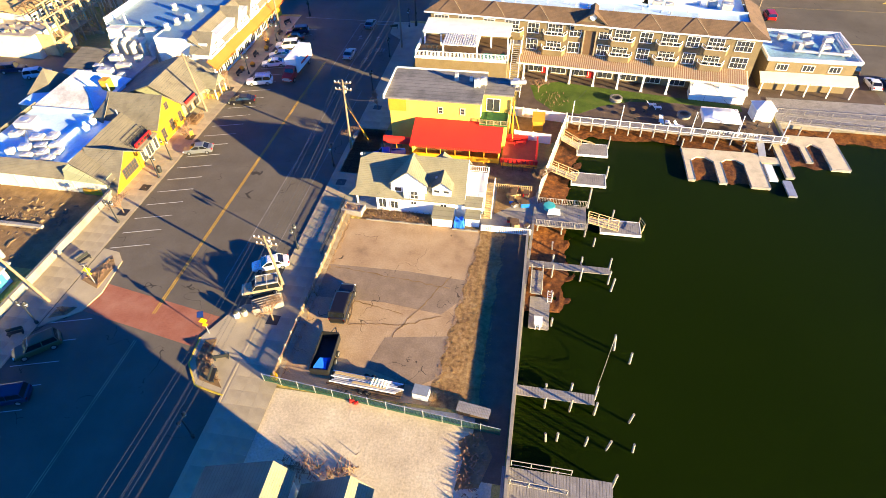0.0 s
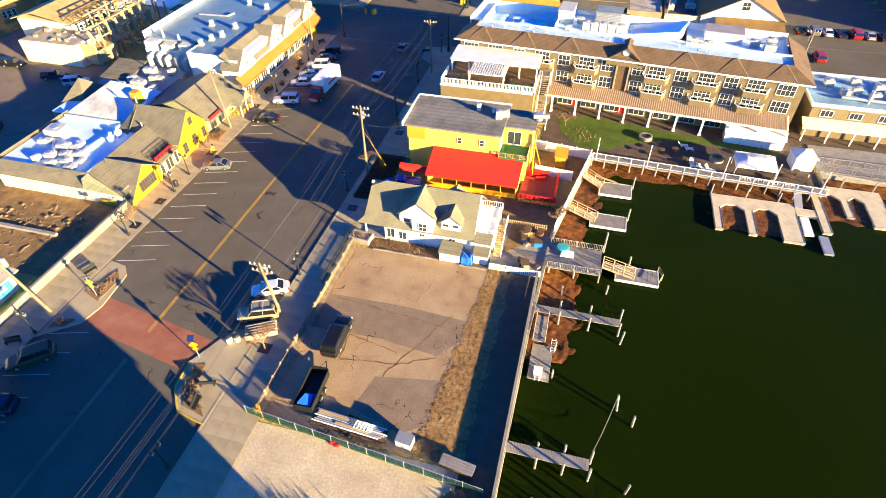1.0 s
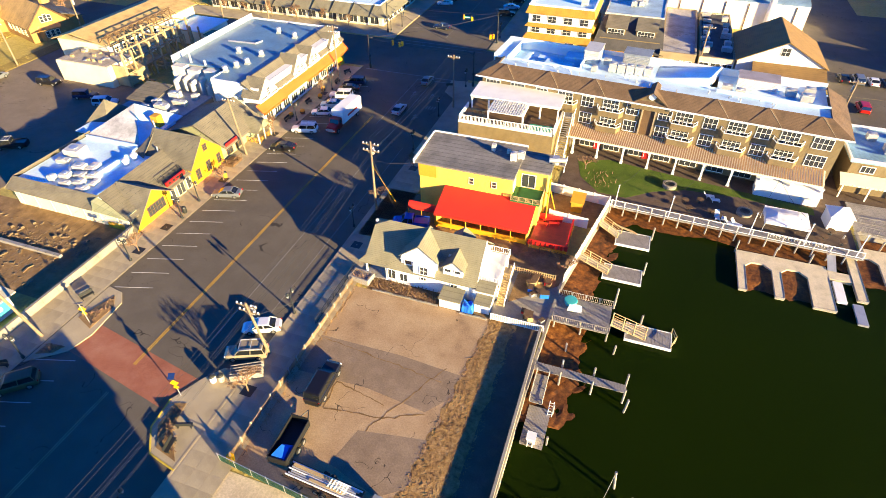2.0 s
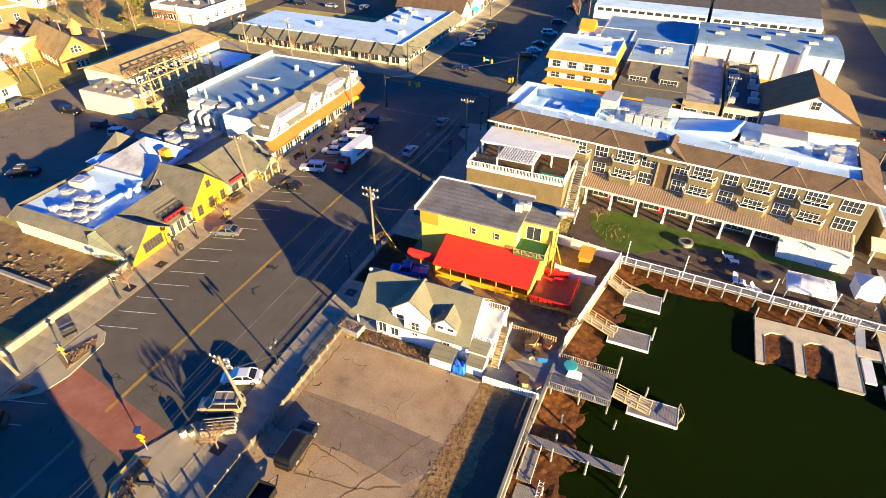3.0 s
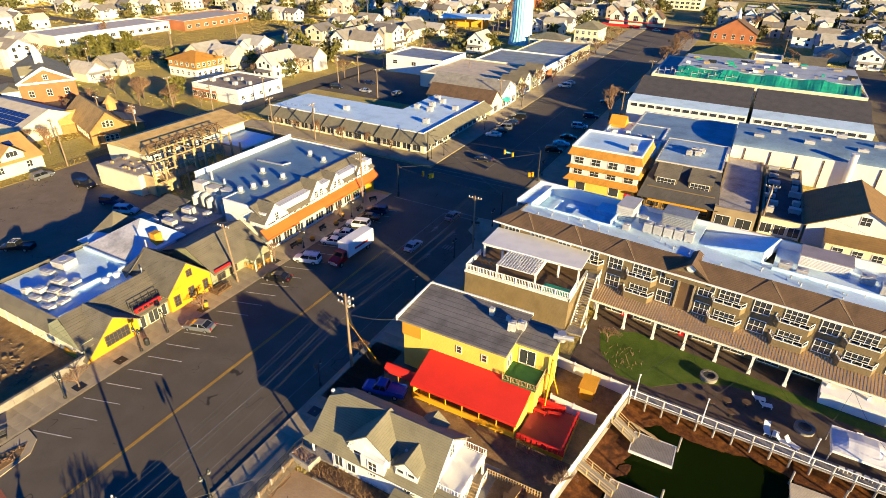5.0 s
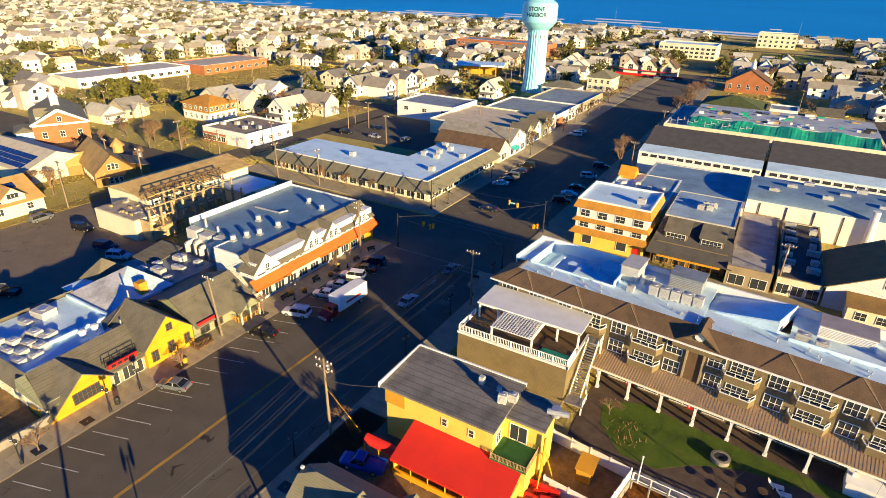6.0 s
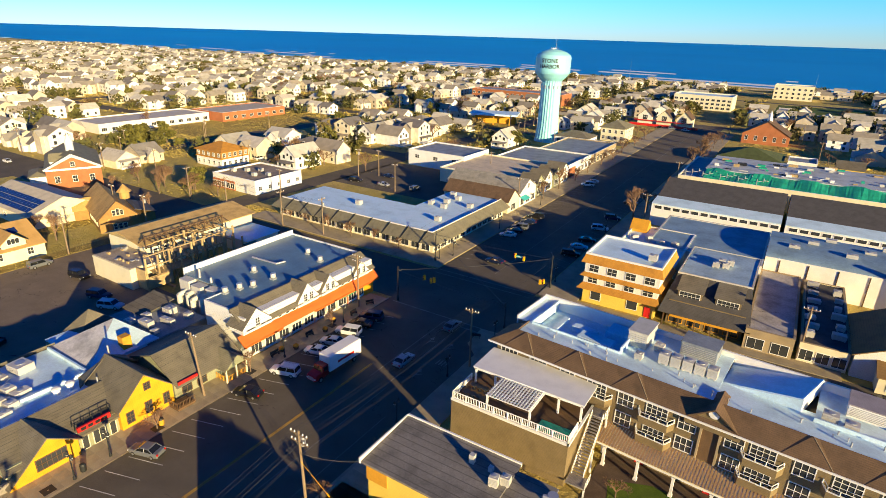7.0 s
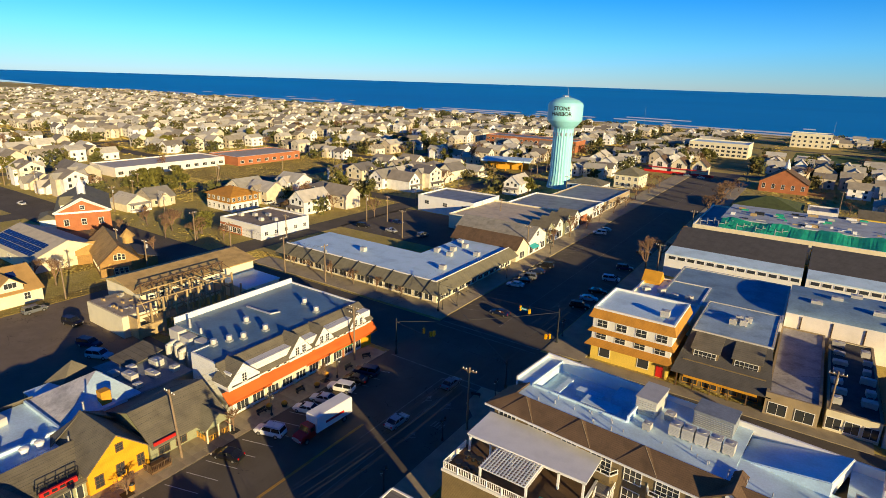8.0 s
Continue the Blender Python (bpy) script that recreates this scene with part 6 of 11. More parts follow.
part("corner_panel", boxes((-55.58, -55.3, 119.5, 122.4, 0, 2.8), (-58.0, -55.6, 122.4, 122.6, 0, 2.8)), YELLOW, S, "yellow corner panel")
part("green_panel", boxes((-55.38, -55.1, 112.6, 116.8, 2.1, 2.7)), mat("green_paint", (0.02, 0.28, 0.12), 0.5), S)
part("sign_board", boxes((-53.98, -53.9, 96.0, 103.5, 3.05, 3.5)), CREAM, S, "cream sign board with dark bars")
for x, yy in ((-64.5, 95.8), (-63.4, 97.9), (-65.2, 93.2), (-68.6, 102.5), (-63.1, 102.4), (-67.1, 115.5), (-62.1, 113.9)):
    t = thing("roof_fan", x, yy, 8.0, 6, "cream boxy fan housing on the grey roof", "vent", "roof fans")
    part("kerb", boxes((-0.5, 0.5, -0.5, 0.5, 0, 0.35)), ROOF_GREY, t)
    part("housing", bmesh_of(lathe, [(0.42, 0.35), (0.5, 0.45), (0.5, 1.0), (0.36, 1.15)], 12), HVAC, t)
    part("cap", bmesh_of(lathe, [(0.56, 1.1), (0.5, 1.25), (0.1, 1.32)], 12), METAL, t)
bm = bmesh.new()
rod(bm, (-74.6, 107.2, 8.25), (-68.0, 107.6, 8.25), 0.2, n=8)
rod(bm, (-68.0, 107.6, 8.25), (-67.4, 109.4, 8.25), 0.2, n=8)
lone("roof_duct", bm, METAL, "silver duct along the grey roof", "duct")
t = thing("duct_plant", -72.4, 91.4, 0, 0, "pale insulated kitchen ducts behind the shop", "ducts")
for i in range(5):
    bm = bmesh.new()
    x, yy = -4.6 + 2.0 * i, 0.3 + 0.5 * (i % 2)
    z = 5.2 + 0.4 * (i % 2)
    rod(bm, (x, yy, 0), (x, yy, z), 0.5, 0.5, 12)
    rod(bm, (x, yy - 0.1, z - 0.2), (x + 0.7, yy + 2.2, z + 0.6), 0.5, 0.45, 12)
    part("duct", bm, HVAC, t)
part("duct_casing", boxes((-6.0, 6.2, 1.6, 2.9, 0, 6.4), (-5.4, -2.6, 1.2, 2.9, 6.4, 7.9), (-1.6, 1.0, 1.0, 2.9, 6.4, 7.6), (2.2, 5.0, 1.3, 2.9, 6.4, 7.8)), HVAC, t, "cream duct casing")
bm = bmesh.new()
rod(bm, (-2.4, 3.6, 7.9), (-2.4, 3.6, 9.8), 0.3, 0.2, 10)
rod(bm, (1.2, 3.4, 7.9), (1.2, 3.4, 9.0), 0.3, 0.2, 10)
part("exhaust", bm, METAL, t)

# ---- framed building under construction ----
C = thing("framed_building", 0, 0, 0, 0, "half-built house with open timber frame and tan roof", "construction")
part("wall", boxes((-117.6, -103.4, 101, 131, 0, 6.0), (-110.8, -96.4, 93.4, 100.8, 0, 4.6)), CREAM, C)
part("block_roof", boxes((-110.5, -96.7, 93.7, 100.7, 4.6, 4.7)), mat("block_felt", (0.40, 0.34, 0.26), 0.85, 0.4, 0.4, 3.0), C)
rng = random.Random(77)
for i in range(16):
    x, yy = rng.uniform(-109.6, -98.4), rng.uniform(94.4, 99.6)
    a, b = rng.uniform(0.3, 1.3), rng.uniform(0.2, 0.7)
    part("stacked_board", boxes((x, x + a, yy, yy + b, 4.7, 4.75 + rng.uniform(0.1, 0.6))), WOOD_TAN if i % 3 else METAL, C)
bm = bmesh.new()
slab(bm, [(-118.4, 100, 6.2), (-112.0, 100, 8.0), (-112.0, 132, 8.0), (-118.4, 132, 6.2)], 0.2)
slab(bm, [(-112.0, 100, 8.0), (-102.9, 100, 6.3), (-102.9, 132, 6.3), (-112.0, 132, 8.0)], 0.2)
part("roof", bm, mat("tan_sheathing", (0.50, 0.34, 0.13), 0.85, 0.3), C, "tan sheathed roof")
part("low_roof", boxes((-103.4, -93, 120.6, 131, 3.4, 3.6)), ROOF_WHITE, C)
part("low_wall", boxes((-103.2, -93.3, 120.9, 130.7, 0, 3.4)), CREAM, C)
for k in range(7):
    window(C, (-103.4, 103.5 + 2.5 * k, 3.6), 90, 0.9, 1.2, 1, 2)
rng = random.Random(31)
# dark roof trusses leaning on the eave, each with post, rake and strut
for i in range(9):
    yy = 100.4 + 2.5 * i
    bm = boxes((-101.5, -101.3, yy - 0.1, yy + 0.1, 6.0, 8.7))
    rod(bm, (-104.2, yy, 6.7), (-101.4, yy, 8.6), 0.1, n=4)
    rod(bm, (-101.4, yy, 8.5), (-101.4, yy + 2.3, 6.4), 0.07, n=4)
    part("truss", bm, WOOD_DARK, C, "dark timber roof truss")
for x, z in ((-101.4, 8.7), (-101.4, 6.2), (-103.0, 7.6)):
    part("purlin", boxes((x - 0.1, x + 0.1, 100.2, 120.8, z - 0.1, z + 0.1)), WOOD_DARK, C)
for i in range(10):
    yy = 95.0 + 2.7 * i
    for k, x in enumerate((-99.4, -96.2, -93.0)):
        top = rng.choice((7.4, 8.0, 8.0, 8.6)) if yy < 112 else rng.choice((5.4, 6.4, 7.4))
        if k == 1 and i % 3 == 1:
            continue
        if not (x < -96 and yy < 101):
            part("stud", boxes((x - 0.17, x + 0.17, yy - 0.17, yy + 0.17, 0, top)), WOOD_TAN, C)
    if i % 2 == 0 and yy > 101:
        part("joist", boxes((-101.3, -92.9, yy - 0.08, yy + 0.08, 5.1, 5.35)), WOOD_TAN, C)
        part("joist", boxes((-99.5, -92.9, yy - 0.08, yy + 0.08, 7.7, 7.95)), WOOD_TAN, C)
for x, z, y1 in ((-99.4, 5.2, 120), (-99.4, 7.7, 112), (-93.0, 5.2, 114), (-93.0, 7.7, 110), (-96.2, 5.2, 112), (-93.0, 2.9, 108)):
    part("plate", boxes((x - 0.12, x + 0.12, 95.0 if x > -96 else 101.0, y1, z, z + 0.22)), WOOD_TAN, C)
for i in range(16):
    yy = rng.uniform(96, 116)
    bm = bmesh.new()
    rod(bm, (-93.0, yy, 0.2), (-93.0 + rng.uniform(-4, 0.3), yy + rng.uniform(-3.5, 3.5), rng.choice((3.0, 5.2, 7.8))), 0.09, n=4)
    part("brace", bm, WOOD_TAN, C)
part("scaffold_board", boxes((-96.2, -92.6, 97.4, 106, 3.1, 3.2), (-99.4, -96.4, 104, 112, 5.36, 5.45)), WOOD_TAN, C)
part("sheathing", boxes((-96.2, -92.9, 94.6, 94.8, 0.4, 4.8), (-92.8, -92.6, 95.0, 100.4, 0.6, 3.0)), WOOD_TAN, C, "raw plywood sheathing")
for i in range(14):
    x, yy = rng.uniform(-99, -92), rng.uniform(96, 118)
    part("stacked_lumber", boxes((x - 1.2, x + 1.2, yy - 0.3, yy + 0.3, 0, rng.uniform(0.2, 0.7))), WOOD_TAN, C)
lone("green_awning_wall", boxes((-90, -77.4, 120.2, 120.6, 0, 4.6), (-90, -77.4, 117, 120.2, 4.4, 4.6)), mat("dark_green_board", (0.03, 0.10, 0.05), 0.7), "dark green boarded wall", "wall")

# ---- vacant ground, retaining wall, teal hut at the near end ----
bm = bmesh.new()
for i in range(20):
    a, b = 8 + 2.3 * i, 8 + 2.3 * (i + 1)
    if b < 55:
        box(bm, -55.6, -55.2, a + 0.02, b - 0.02, 0, 1.25)
lone("retaining_wall", bm, CONCRETE_D, "low tan concrete wall along the pavement", "wall")
lone("lot_kerb", boxes((-84, -61, 45.6, 46.1, 0, 0.5)), WOOD_GREY, "weathered timber beam across the waste ground", "beam")
rng = random.Random(5)
bm = bmesh.new()
for i in range(420):
    x, yy, s = rng.uniform(-82, -58.6), 46.6 + 8 * abs(rng.gauss(0, 0.25)), rng.uniform(0.04, 0.14) + (0.25 if i % 29 == 0 else 0)
    hexa(bm, [(x - s, yy - s * 0.6, 0), (x + s * 0.8, yy - s, 0), (x + s, yy + s * 0.7, 0), (x - s * 0.7, yy + s, 0)], [(x - s * 0.6, yy - s * 0.4, s * 0.7), (x + s * 0.5, yy - s * 0.6, s), (x + s * 0.6, yy + s * 0.4, s * 0.8), (x - s * 0.4, yy + s * 0.6, s * 0.6)])
lone("rubble", bm, mat("dirty_rubble", (0.16, 0.11, 0.06), 0.9, 0.4, 1.0, 8.0), "scattered rubble and broken boards", "rubble", kind="stuff")
K = thing("snack_hut", 0, 0, 0, 0, "white snack hut with teal trim and pale roof", "hut")
part("wall", boxes((-66, -58.2, 20, 36.2, 0, 2.9)), WHITE, K)
part("roof", bmesh_of(slab, [(-57.2, 19.5, 3.0), (-57.2, 36.8, 3.0), (-66.5, 36.8, 4.2), (-66.5, 19.5, 4.2)], 0.2), mat("pale_tan_roof", (0.45, 0.40, 0.30), 0.8), K)
part("sign_panel", boxes((-58.2, -58.0, 27, 35.6, 0.7, 2.3)), TEAL, K, "teal sign panel")
part("sign_bar", boxes((-57.99, -57.95, 28, 34.8, 1.3, 1.9)), WHITE, K)
for u in (23, 25.4):
    window(K, (-58.2, u, 0.9), 90, 1.6, 1.3, 2, 1)

# ---- building close below the start, only its roof ends seen ----
N = thing("near_house", 0, 0, 0, 0, "twin-gabled building beside the gravel lot", "house")
for x0, x1, xr, y1 in ((-19.6, -11.2, -12.7, 15.2), (-11.0, -4.6, -6.3, 15.0), (-4.4, -0.4, -2.6, 13.4)):
    ring = [(x0 + 0.4, 0), (x1 - 0.1, 0), (x1 - 0.1, 7.2), (xr, 8.85), (x0 + 0.4, 5.8)]
    part("wall", bmesh_of(hexa, [(x, -40, z) for x, z in ring], [(x, y1 - 0.5, z) for x, z in ring]), CREAM, N)
    # darker shingle west, lighter east: shaded and sunlit sides put into the colours
    part("roof_slope", bmesh_of(slab, [(x0, -40.4, 5.8), (xr, -40.4, 9.15), (xr, y1, 9.15), (x0, y1, 5.8)], 0.2), SHINGLE_GREY, N)
    part("roof_slope", bmesh_of(slab, [(xr, -40.4, 9.15), (x1, -40.4, 7.4), (x1, y1, 7.4), (xr, y1, 9.15)], 0.2), SHINGLE_OLIVE, N)

# ---- strip of shops beyond the junction ----
M = thing("shop_strip", 0, 0, 0, 0, "L-shaped strip of shops with white roof and grey mansard", "shops")
part("wall", boxes((-112, -57, 148.5, 168, 0, 3.4), (-76, -57, 168, 188, 0, 3.4)), CREAM, M)
bm = bmesh.new()
slab(bm, [(-113.6, 146.6, 3.0), (-55.0, 146.6, 3.0), (-58.2, 150.4, 4.9), (-112.6, 150.4, 4.9)], 0.2)
slab(bm, [(-55.0, 146.6, 3.0), (-55.0, 189.0, 3.0), (-58.2, 189.0, 4.9), (-58.2, 150.4, 4.9)], 0.2)
part("mansard_roof", bm, SHINGLE_OLIVE, M, "olive-grey shingle mansard")
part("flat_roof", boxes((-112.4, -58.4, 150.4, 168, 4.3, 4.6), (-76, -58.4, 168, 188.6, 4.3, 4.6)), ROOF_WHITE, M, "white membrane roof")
part("parapet", boxes((-112.6, -58.2, 150.2, 150.4, 4.2, 5.1), (-58.4, -58.2, 150.4, 188.8, 4.2, 5.1)), WHITE, M)
for i in range(17):
    window(M, (-110.5 + 3.2 * i, 148.5, 0.5), 0, 2.3, 2.0, 2, 1)
for i in range(12):
    window(M, (-57, 150.6 + 3.2 * i, 0.5), 90, 2.3, 2.0, 2, 1)
for i in range(9):
    part("fin", bmesh_of(slab, [(-108 + 6 * i, 146.5, 3.05), (-107.8 + 6 * i, 146.5, 3.05), (-107.8 + 6 * i, 150.4, 5.2), (-108 + 6 * i, 150.4, 5.2)], 0.2), METAL_DARK, M)
for x, yy in ((-68, 171), (-70, 176), (-69, 181), (-73, 172), (-72.5, 184), (-63, 160), (-62, 176), (-90, 159)):
    hvac(x, yy, 4.6, 1.6, 1.4, 1.2, 0, "grey unit on the white shop roof")

# shops along the street north of it
W1, _, _ = gable_building("tan_gabled_shop", "brown-roofed small shop with cream gable", -80, -56.6, 190.5, 198.5, 4.2, 3.0, "x", CREAM, SHINGLE_BROWN, category="shop")
window(W1, (11.7, 0, 0.6), 90, 3.0, 2.0, 3, 1)
W2, hx, hy = gable_building("grey_gabled_shop", "large grey-roofed shop with white gable end", -84, -56.6, 199, 212, 5.2, 3.2, "x", WHITE_SIDING, mat("pale_grey_shingle", (0.30, 0.28, 0.24), 0.9, 0.3, 0.6, 7.0, bump=0.5, lines=(2, 0.2, 0.25)), category="shop")
win_row(W2, hx, hy, "E", 3, 0.6, 2.4, 2.0, 2, 1)
window(W2, (hx, 0, 5.4), 90, 1.4, 1.5)
part("teal_awning", bmesh_of(slab, [(hx + 1.6, -hy + 0.5, 2.6), (hx + 1.6, -hy + 5, 2.6), (hx, -hy + 5, 3.5), (hx, -hy + 0.5, 3.5)], 0.12), TEAL, W2)
W3, hx, hy = flat_building("low_tan_shops", "row of low shops with tan gravel roof", -96, -58, 213, 246, 5.0, CREAM, mat("tan_gravel_roof", (0.62, 0.52, 0.37), 0.9, 0.2))
for k, c in enumerate((-12, -4, 4, 12)):
    g = part("street_gable", bmesh_of(wall_gable, hx - 6, hx + 0.6, c - 3.4, c + 3.4, 0, 5.2, 2.4, "x"), WHITE_SIDING if k % 2 else SAGE, W3, "gabled shop front")
    part("gable_roof", bmesh_of(roof_gable, hx - 6, hx + 0.6, c - 3.4, c + 3.4, 5.2, 2.4, "x", 0.3), SHINGLE_GREY, g)
    window(g, (hx + 0.6, c, 0.6), 90, 4.0, 2.2, 3, 1)
    window(g, (hx + 0.6, c, 4.4), 90, 1.6, 1.3)
W4, hx, hy = flat_building("flat_white_shops", "white flat-roofed shops with red front", -90, -58.5, 247, 276, 4.6, WHITE, ROOF_GREY)
part("red_front", boxes((hx, hx + 0.3, -hy + 2, -hy + 9, 0.2, 3.6)), BRICK, W4)
win_row(W4, hx, hy, "E", 7, 0.5, 2.6, 2.0, 2, 1)
W5, hx, hy = flat_building("corner_shops", "tan low shops with awnings along the street", -84, -59, 277, 316, 4.0, TAN_STUCCO, ROOF_GREY)
win_row(W5, hx, hy, "E", 9, 0.5, 2.6, 2.0, 2, 1)
W6, hx, hy = hip_building("grey_hipped_house", "white house with grey hipped roof and porch", -92, -74, 318, 332, 4.4, 2.6, WHITE_SIDING, SHINGLE_GREY)
win_row(W6, hx, hy, "S", 4, 1.4, 1.4, 1.6)
win_row(W6, hx, hy, "E", 3, 1.4, 1.4, 1.6)
W7, hx, hy = hip_building("cream_hipped_house", "cream two-storey house with hipped olive roof", -76, -63, 345, 362, 7.4, 3.2, CREAM, SHINGLE_OLIVE, over=0.9)
for z in (1.2, 4.4):
    win_row(W7, hx, hy, "S", 4, z, 1.3, 1.7)
    win_row(W7, hx, hy, "E", 5, z, 1.3, 1.7)
W8, hx, hy = flat_building("white_block", "white flat-roofed block with pale blue side", -122, -95, 229, 250, 6.2, WHITE, ROOF_GREY)
win_row(W8, hx, hy, "S", 3, 3.4, 2.0, 1.4)
RB = thing("red_trimmed_shops", 0, 0, 0, 0, "cream gabled shops with red fence and trim", "shops")
for k in range(3):
    x = -76 + 12 * k
    part("wall", bmesh_of(wall_gable, x, x + 9, 424, 436, 0, 6.0, 4.2, "y"), CREAM if k else PINKISH, RB)
    part("roof", bmesh_of(roof_gable, x, x + 9, 424, 436, 6.0, 4.2, "y", 0.4), SHINGLE_BROWN, RB)
    window(RB, (x + 4.5, 424, 3.4), 0, 3.0, 3.0, 3, 2)
part("red_trim", boxes((-80, -38, 419.8, 420.0, 0, 1.5), (-78, -42, 422.6, 424, 2.9, 3.3)), RED_PAINT, RB, "bright red porch front")

# ---- east side beyond the side street ----
Y = thing("yellow_inn", 0, 0, 0, 0, "pale yellow three-storey inn with ochre skirt roofs", "inn")
part("wall", boxes((-16.4, -1.6, 144.4, 157.4, 0, 9.4)), YELLOW_PALE, Y)
part("upper_wall", boxes((-16.5, -1.5, 144.3, 157.5, 4.0, 9.3)), WHITE_SIDING, Y)
for z0, z1, out in ((9.2, 11.0, 0.7), (6.2, 6.8, 0.7), (3.4, 4.5, 1.0)):
    bm = bmesh.new()
    a, b, c, d = -16.5, -1.5, 144.3, 157.5
    slab(bm, [(a - out, c - out, z0), (b + out, c - out, z0), (b, c, z1), (a, c, z1)], 0.15)
    slab(bm, [(b + out, c - out, z0), (b + out, d + out, z0), (b, d, z1), (b, c, z1)], 0.15)
    slab(bm, [(a - out, d + out, z0), (a - out, c - out, z0), (a, c, z1), (a, d, z1)], 0.15)
    part("skirt_roof", bm, OCHRE_ROOF, Y, "ochre shingled skirt roof")
part("flat_roof", boxes((-16.3, -1.7, 144.5, 157.3, 9.4, 10.7)), ROOF_WHITE, Y)
part("parapet", bmesh_of(ring_wall, -16.6, -1.4, 144.2, 157.6, 10.7, 11.15, 0.3), WHITE, Y)
for i in range(4):
    x = -14.6 + 3.75 * i
    window(Y, (x, 144.3, 7.2), 0, 1.9, 1.4, 2, 2)
    window(Y, (x, 144.3, 4.7), 0, 1.9, 1.3, 2, 2)
    if i in (0, 2):
        window(Y, (x + 1, 144.4, 1.0), 0, 2.0, 1.8, 1, 1)
    window(Y, (-16.5, 146 + 3.2 * i, 7.2), 270, 1.3, 1.4, 2, 2)
    window(Y, (-16.5, 146 + 3.2 * i, 4.7), 270, 1.3, 1.4, 2, 2)
    window(Y, (-16.4, 146 + 3.2 * i, 0.8), 270, 2.2, 2.0, 2, 1)
door(Y, (-3.0, 144.4, 0.1), 0, 1.0, 2.1, RED_PAINT, "red door")
hvac(-4.2, 148.6, 10.7, 1.6, 1.4, 1.3)

G = thing("dormered_shop", 0, 0, 0, 0, "tan shake shop with grey dormered roof", "shop")
part("wall", boxes((0.6, 14.2, 145.0, 168.4, 0, 5.0), (0.9, 13.9, 150.6, 168.2, 5.0, 8.6)), SHAKE_TAN, G)
part("flat_roof", boxes((0.9, 13.9, 150.8, 168.2, 8.6, 8.8)), mat("aged_blue_membrane", (0.34, 0.46, 0.54), 0.55, 0.3, 0.25, 2.0), G)
part("parapet", bmesh_of(ring_wall, 0.6, 14.2, 150.5, 168.5, 8.4, 8.95, 0.22), HVAC, G)
bm = bmesh.new()
slab(bm, [(-0.8, 142.6, 3.2), (15.4, 142.6, 3.2), (14.2, 150.5, 8.6), (0.6, 150.5, 8.6)], 0.2)
slab(bm, [(-0.8, 156.0, 3.2), (-0.8, 142.6, 3.2), (0.6, 150.5, 8.6), (0.6, 156.0, 8.6)], 0.2)
part("roof", bm, SHINGLE_DARK, G)
for c in (4.0, 10.8):
    d = part("dormer", boxes((c - 2.2, c + 2.2, 146.2, 150.5, 4.6, 7.2)), SHAKE_TAN, G, "shed dormer with a row of panes")
    part("dormer_roof", bmesh_of(slab, [(c - 2.5, 145.8, 7.1), (c + 2.5, 145.8, 7.1), (c + 2.5, 150.6, 8.7), (c - 2.5, 150.6, 8.7)], 0.15), SHINGLE_GREY, d)
    window(d, (c, 146.2, 5.3), 0, 3.6, 1.4, 5, 2)
for i in range(4):
    window(G, (2.4 + 3.3 * i, 145.0, 0.5), 0, 2.4, 2.2, 2, 1, OCHRE)
part("shop_sign", boxes((1.5, 13.4, 142.7, 142.9, 2.5, 3.1)), OCHRE, G)
for i in range(6):
    part("roof_post", boxes((0.2 + 2.9 * i, 0.4 + 2.9 * i, 143.1, 143.3, 0.1, 3.1)), WOOD_DARK, G)
for x, yy in ((6.6, 158.0), (8.4, 158.6), (7.4, 160.4), (9.0, 160.8)):
    hvac(x, yy, 8.8, 1.3, 1.2, 1.1)

F1, hx, hy = flat_building("low_flat_shop", "low shop with worn grey roof and brick front", 14.6, 22.4, 142.6, 176, 4.0, TAN_STUCCO, mat("tan_grey_felt", (0.42, 0.39, 0.36), 0.8, 0.45, 0.3, 2.0), 0.12, TAN_STUCCO)
win_row(F1, hx, hy, "S", 2, 0.5, 2.6, 2.0, 2, 1)
# market roof: the shade over it is put into this dark colour
F2, hx, hy = flat_building("low_market", "low dark-roofed market with glazed front and rooftop plant", 23.2, 30.6, 143.4, 176, 3.6, CREAM, mat("dark_tar_roof", (0.07, 0.065, 0.065), 0.85, 0.4, 0.5, 3.0), 0.15, TAN_STUCCO)
win_row(F2, hx, hy, "S", 3, 0.6, 1.9, 1.9, 2, 1)
rng = random.Random(55)
for i in range(13):
    hvac(24.9 + 4.2 * (i % 2) + rng.uniform(-0.5, 0.5), 146.5 + 2.2 * i + rng.uniform(-0.4, 0.4), 3.6, rng.uniform(1.0, 2.6), rng.uniform(0.8, 1.5), rng.uniform(0.6, 1.3), rng.uniform(-8, 8), "grey rooftop kitchen unit on the market roof")
BLUE_MEMBRANE = mat("blue_membrane", (0.22, 0.33, 0.42), 0.55, 0.35, 0.2, 2.0)
E1, hx, hy = flat_building("pale_hall", "large pale stucco hall with curved blue-grey roof", 14.8, 48.8, 177, 198.5, 6.8, PINKISH, BLUE_MEMBRANE, 0.2)
bm = bmesh.new()
arc = [(-hy * math.cos(math.pi * i / 20), 6.85 + 1.5 * math.sin(math.pi * i / 20)) for i in range(21)]
hexa(bm, [(-hx, q, r) for q, r in arc], [(hx, q, r) for q, r in arc])
part("curved_roof", bm, BLUE_MEMBRANE, E1, "blue-grey curved membrane roof")
for i in range(6):
    part("downpipe", bmesh_of(rod, (-hx + 3 + 5.6 * i, -hy - 0.12, 0), (-hx + 3 + 5.6 * i, -hy - 0.12, 6.7), 0.11, None, 8), WOOD_DARK, E1)
bm = bmesh.new()
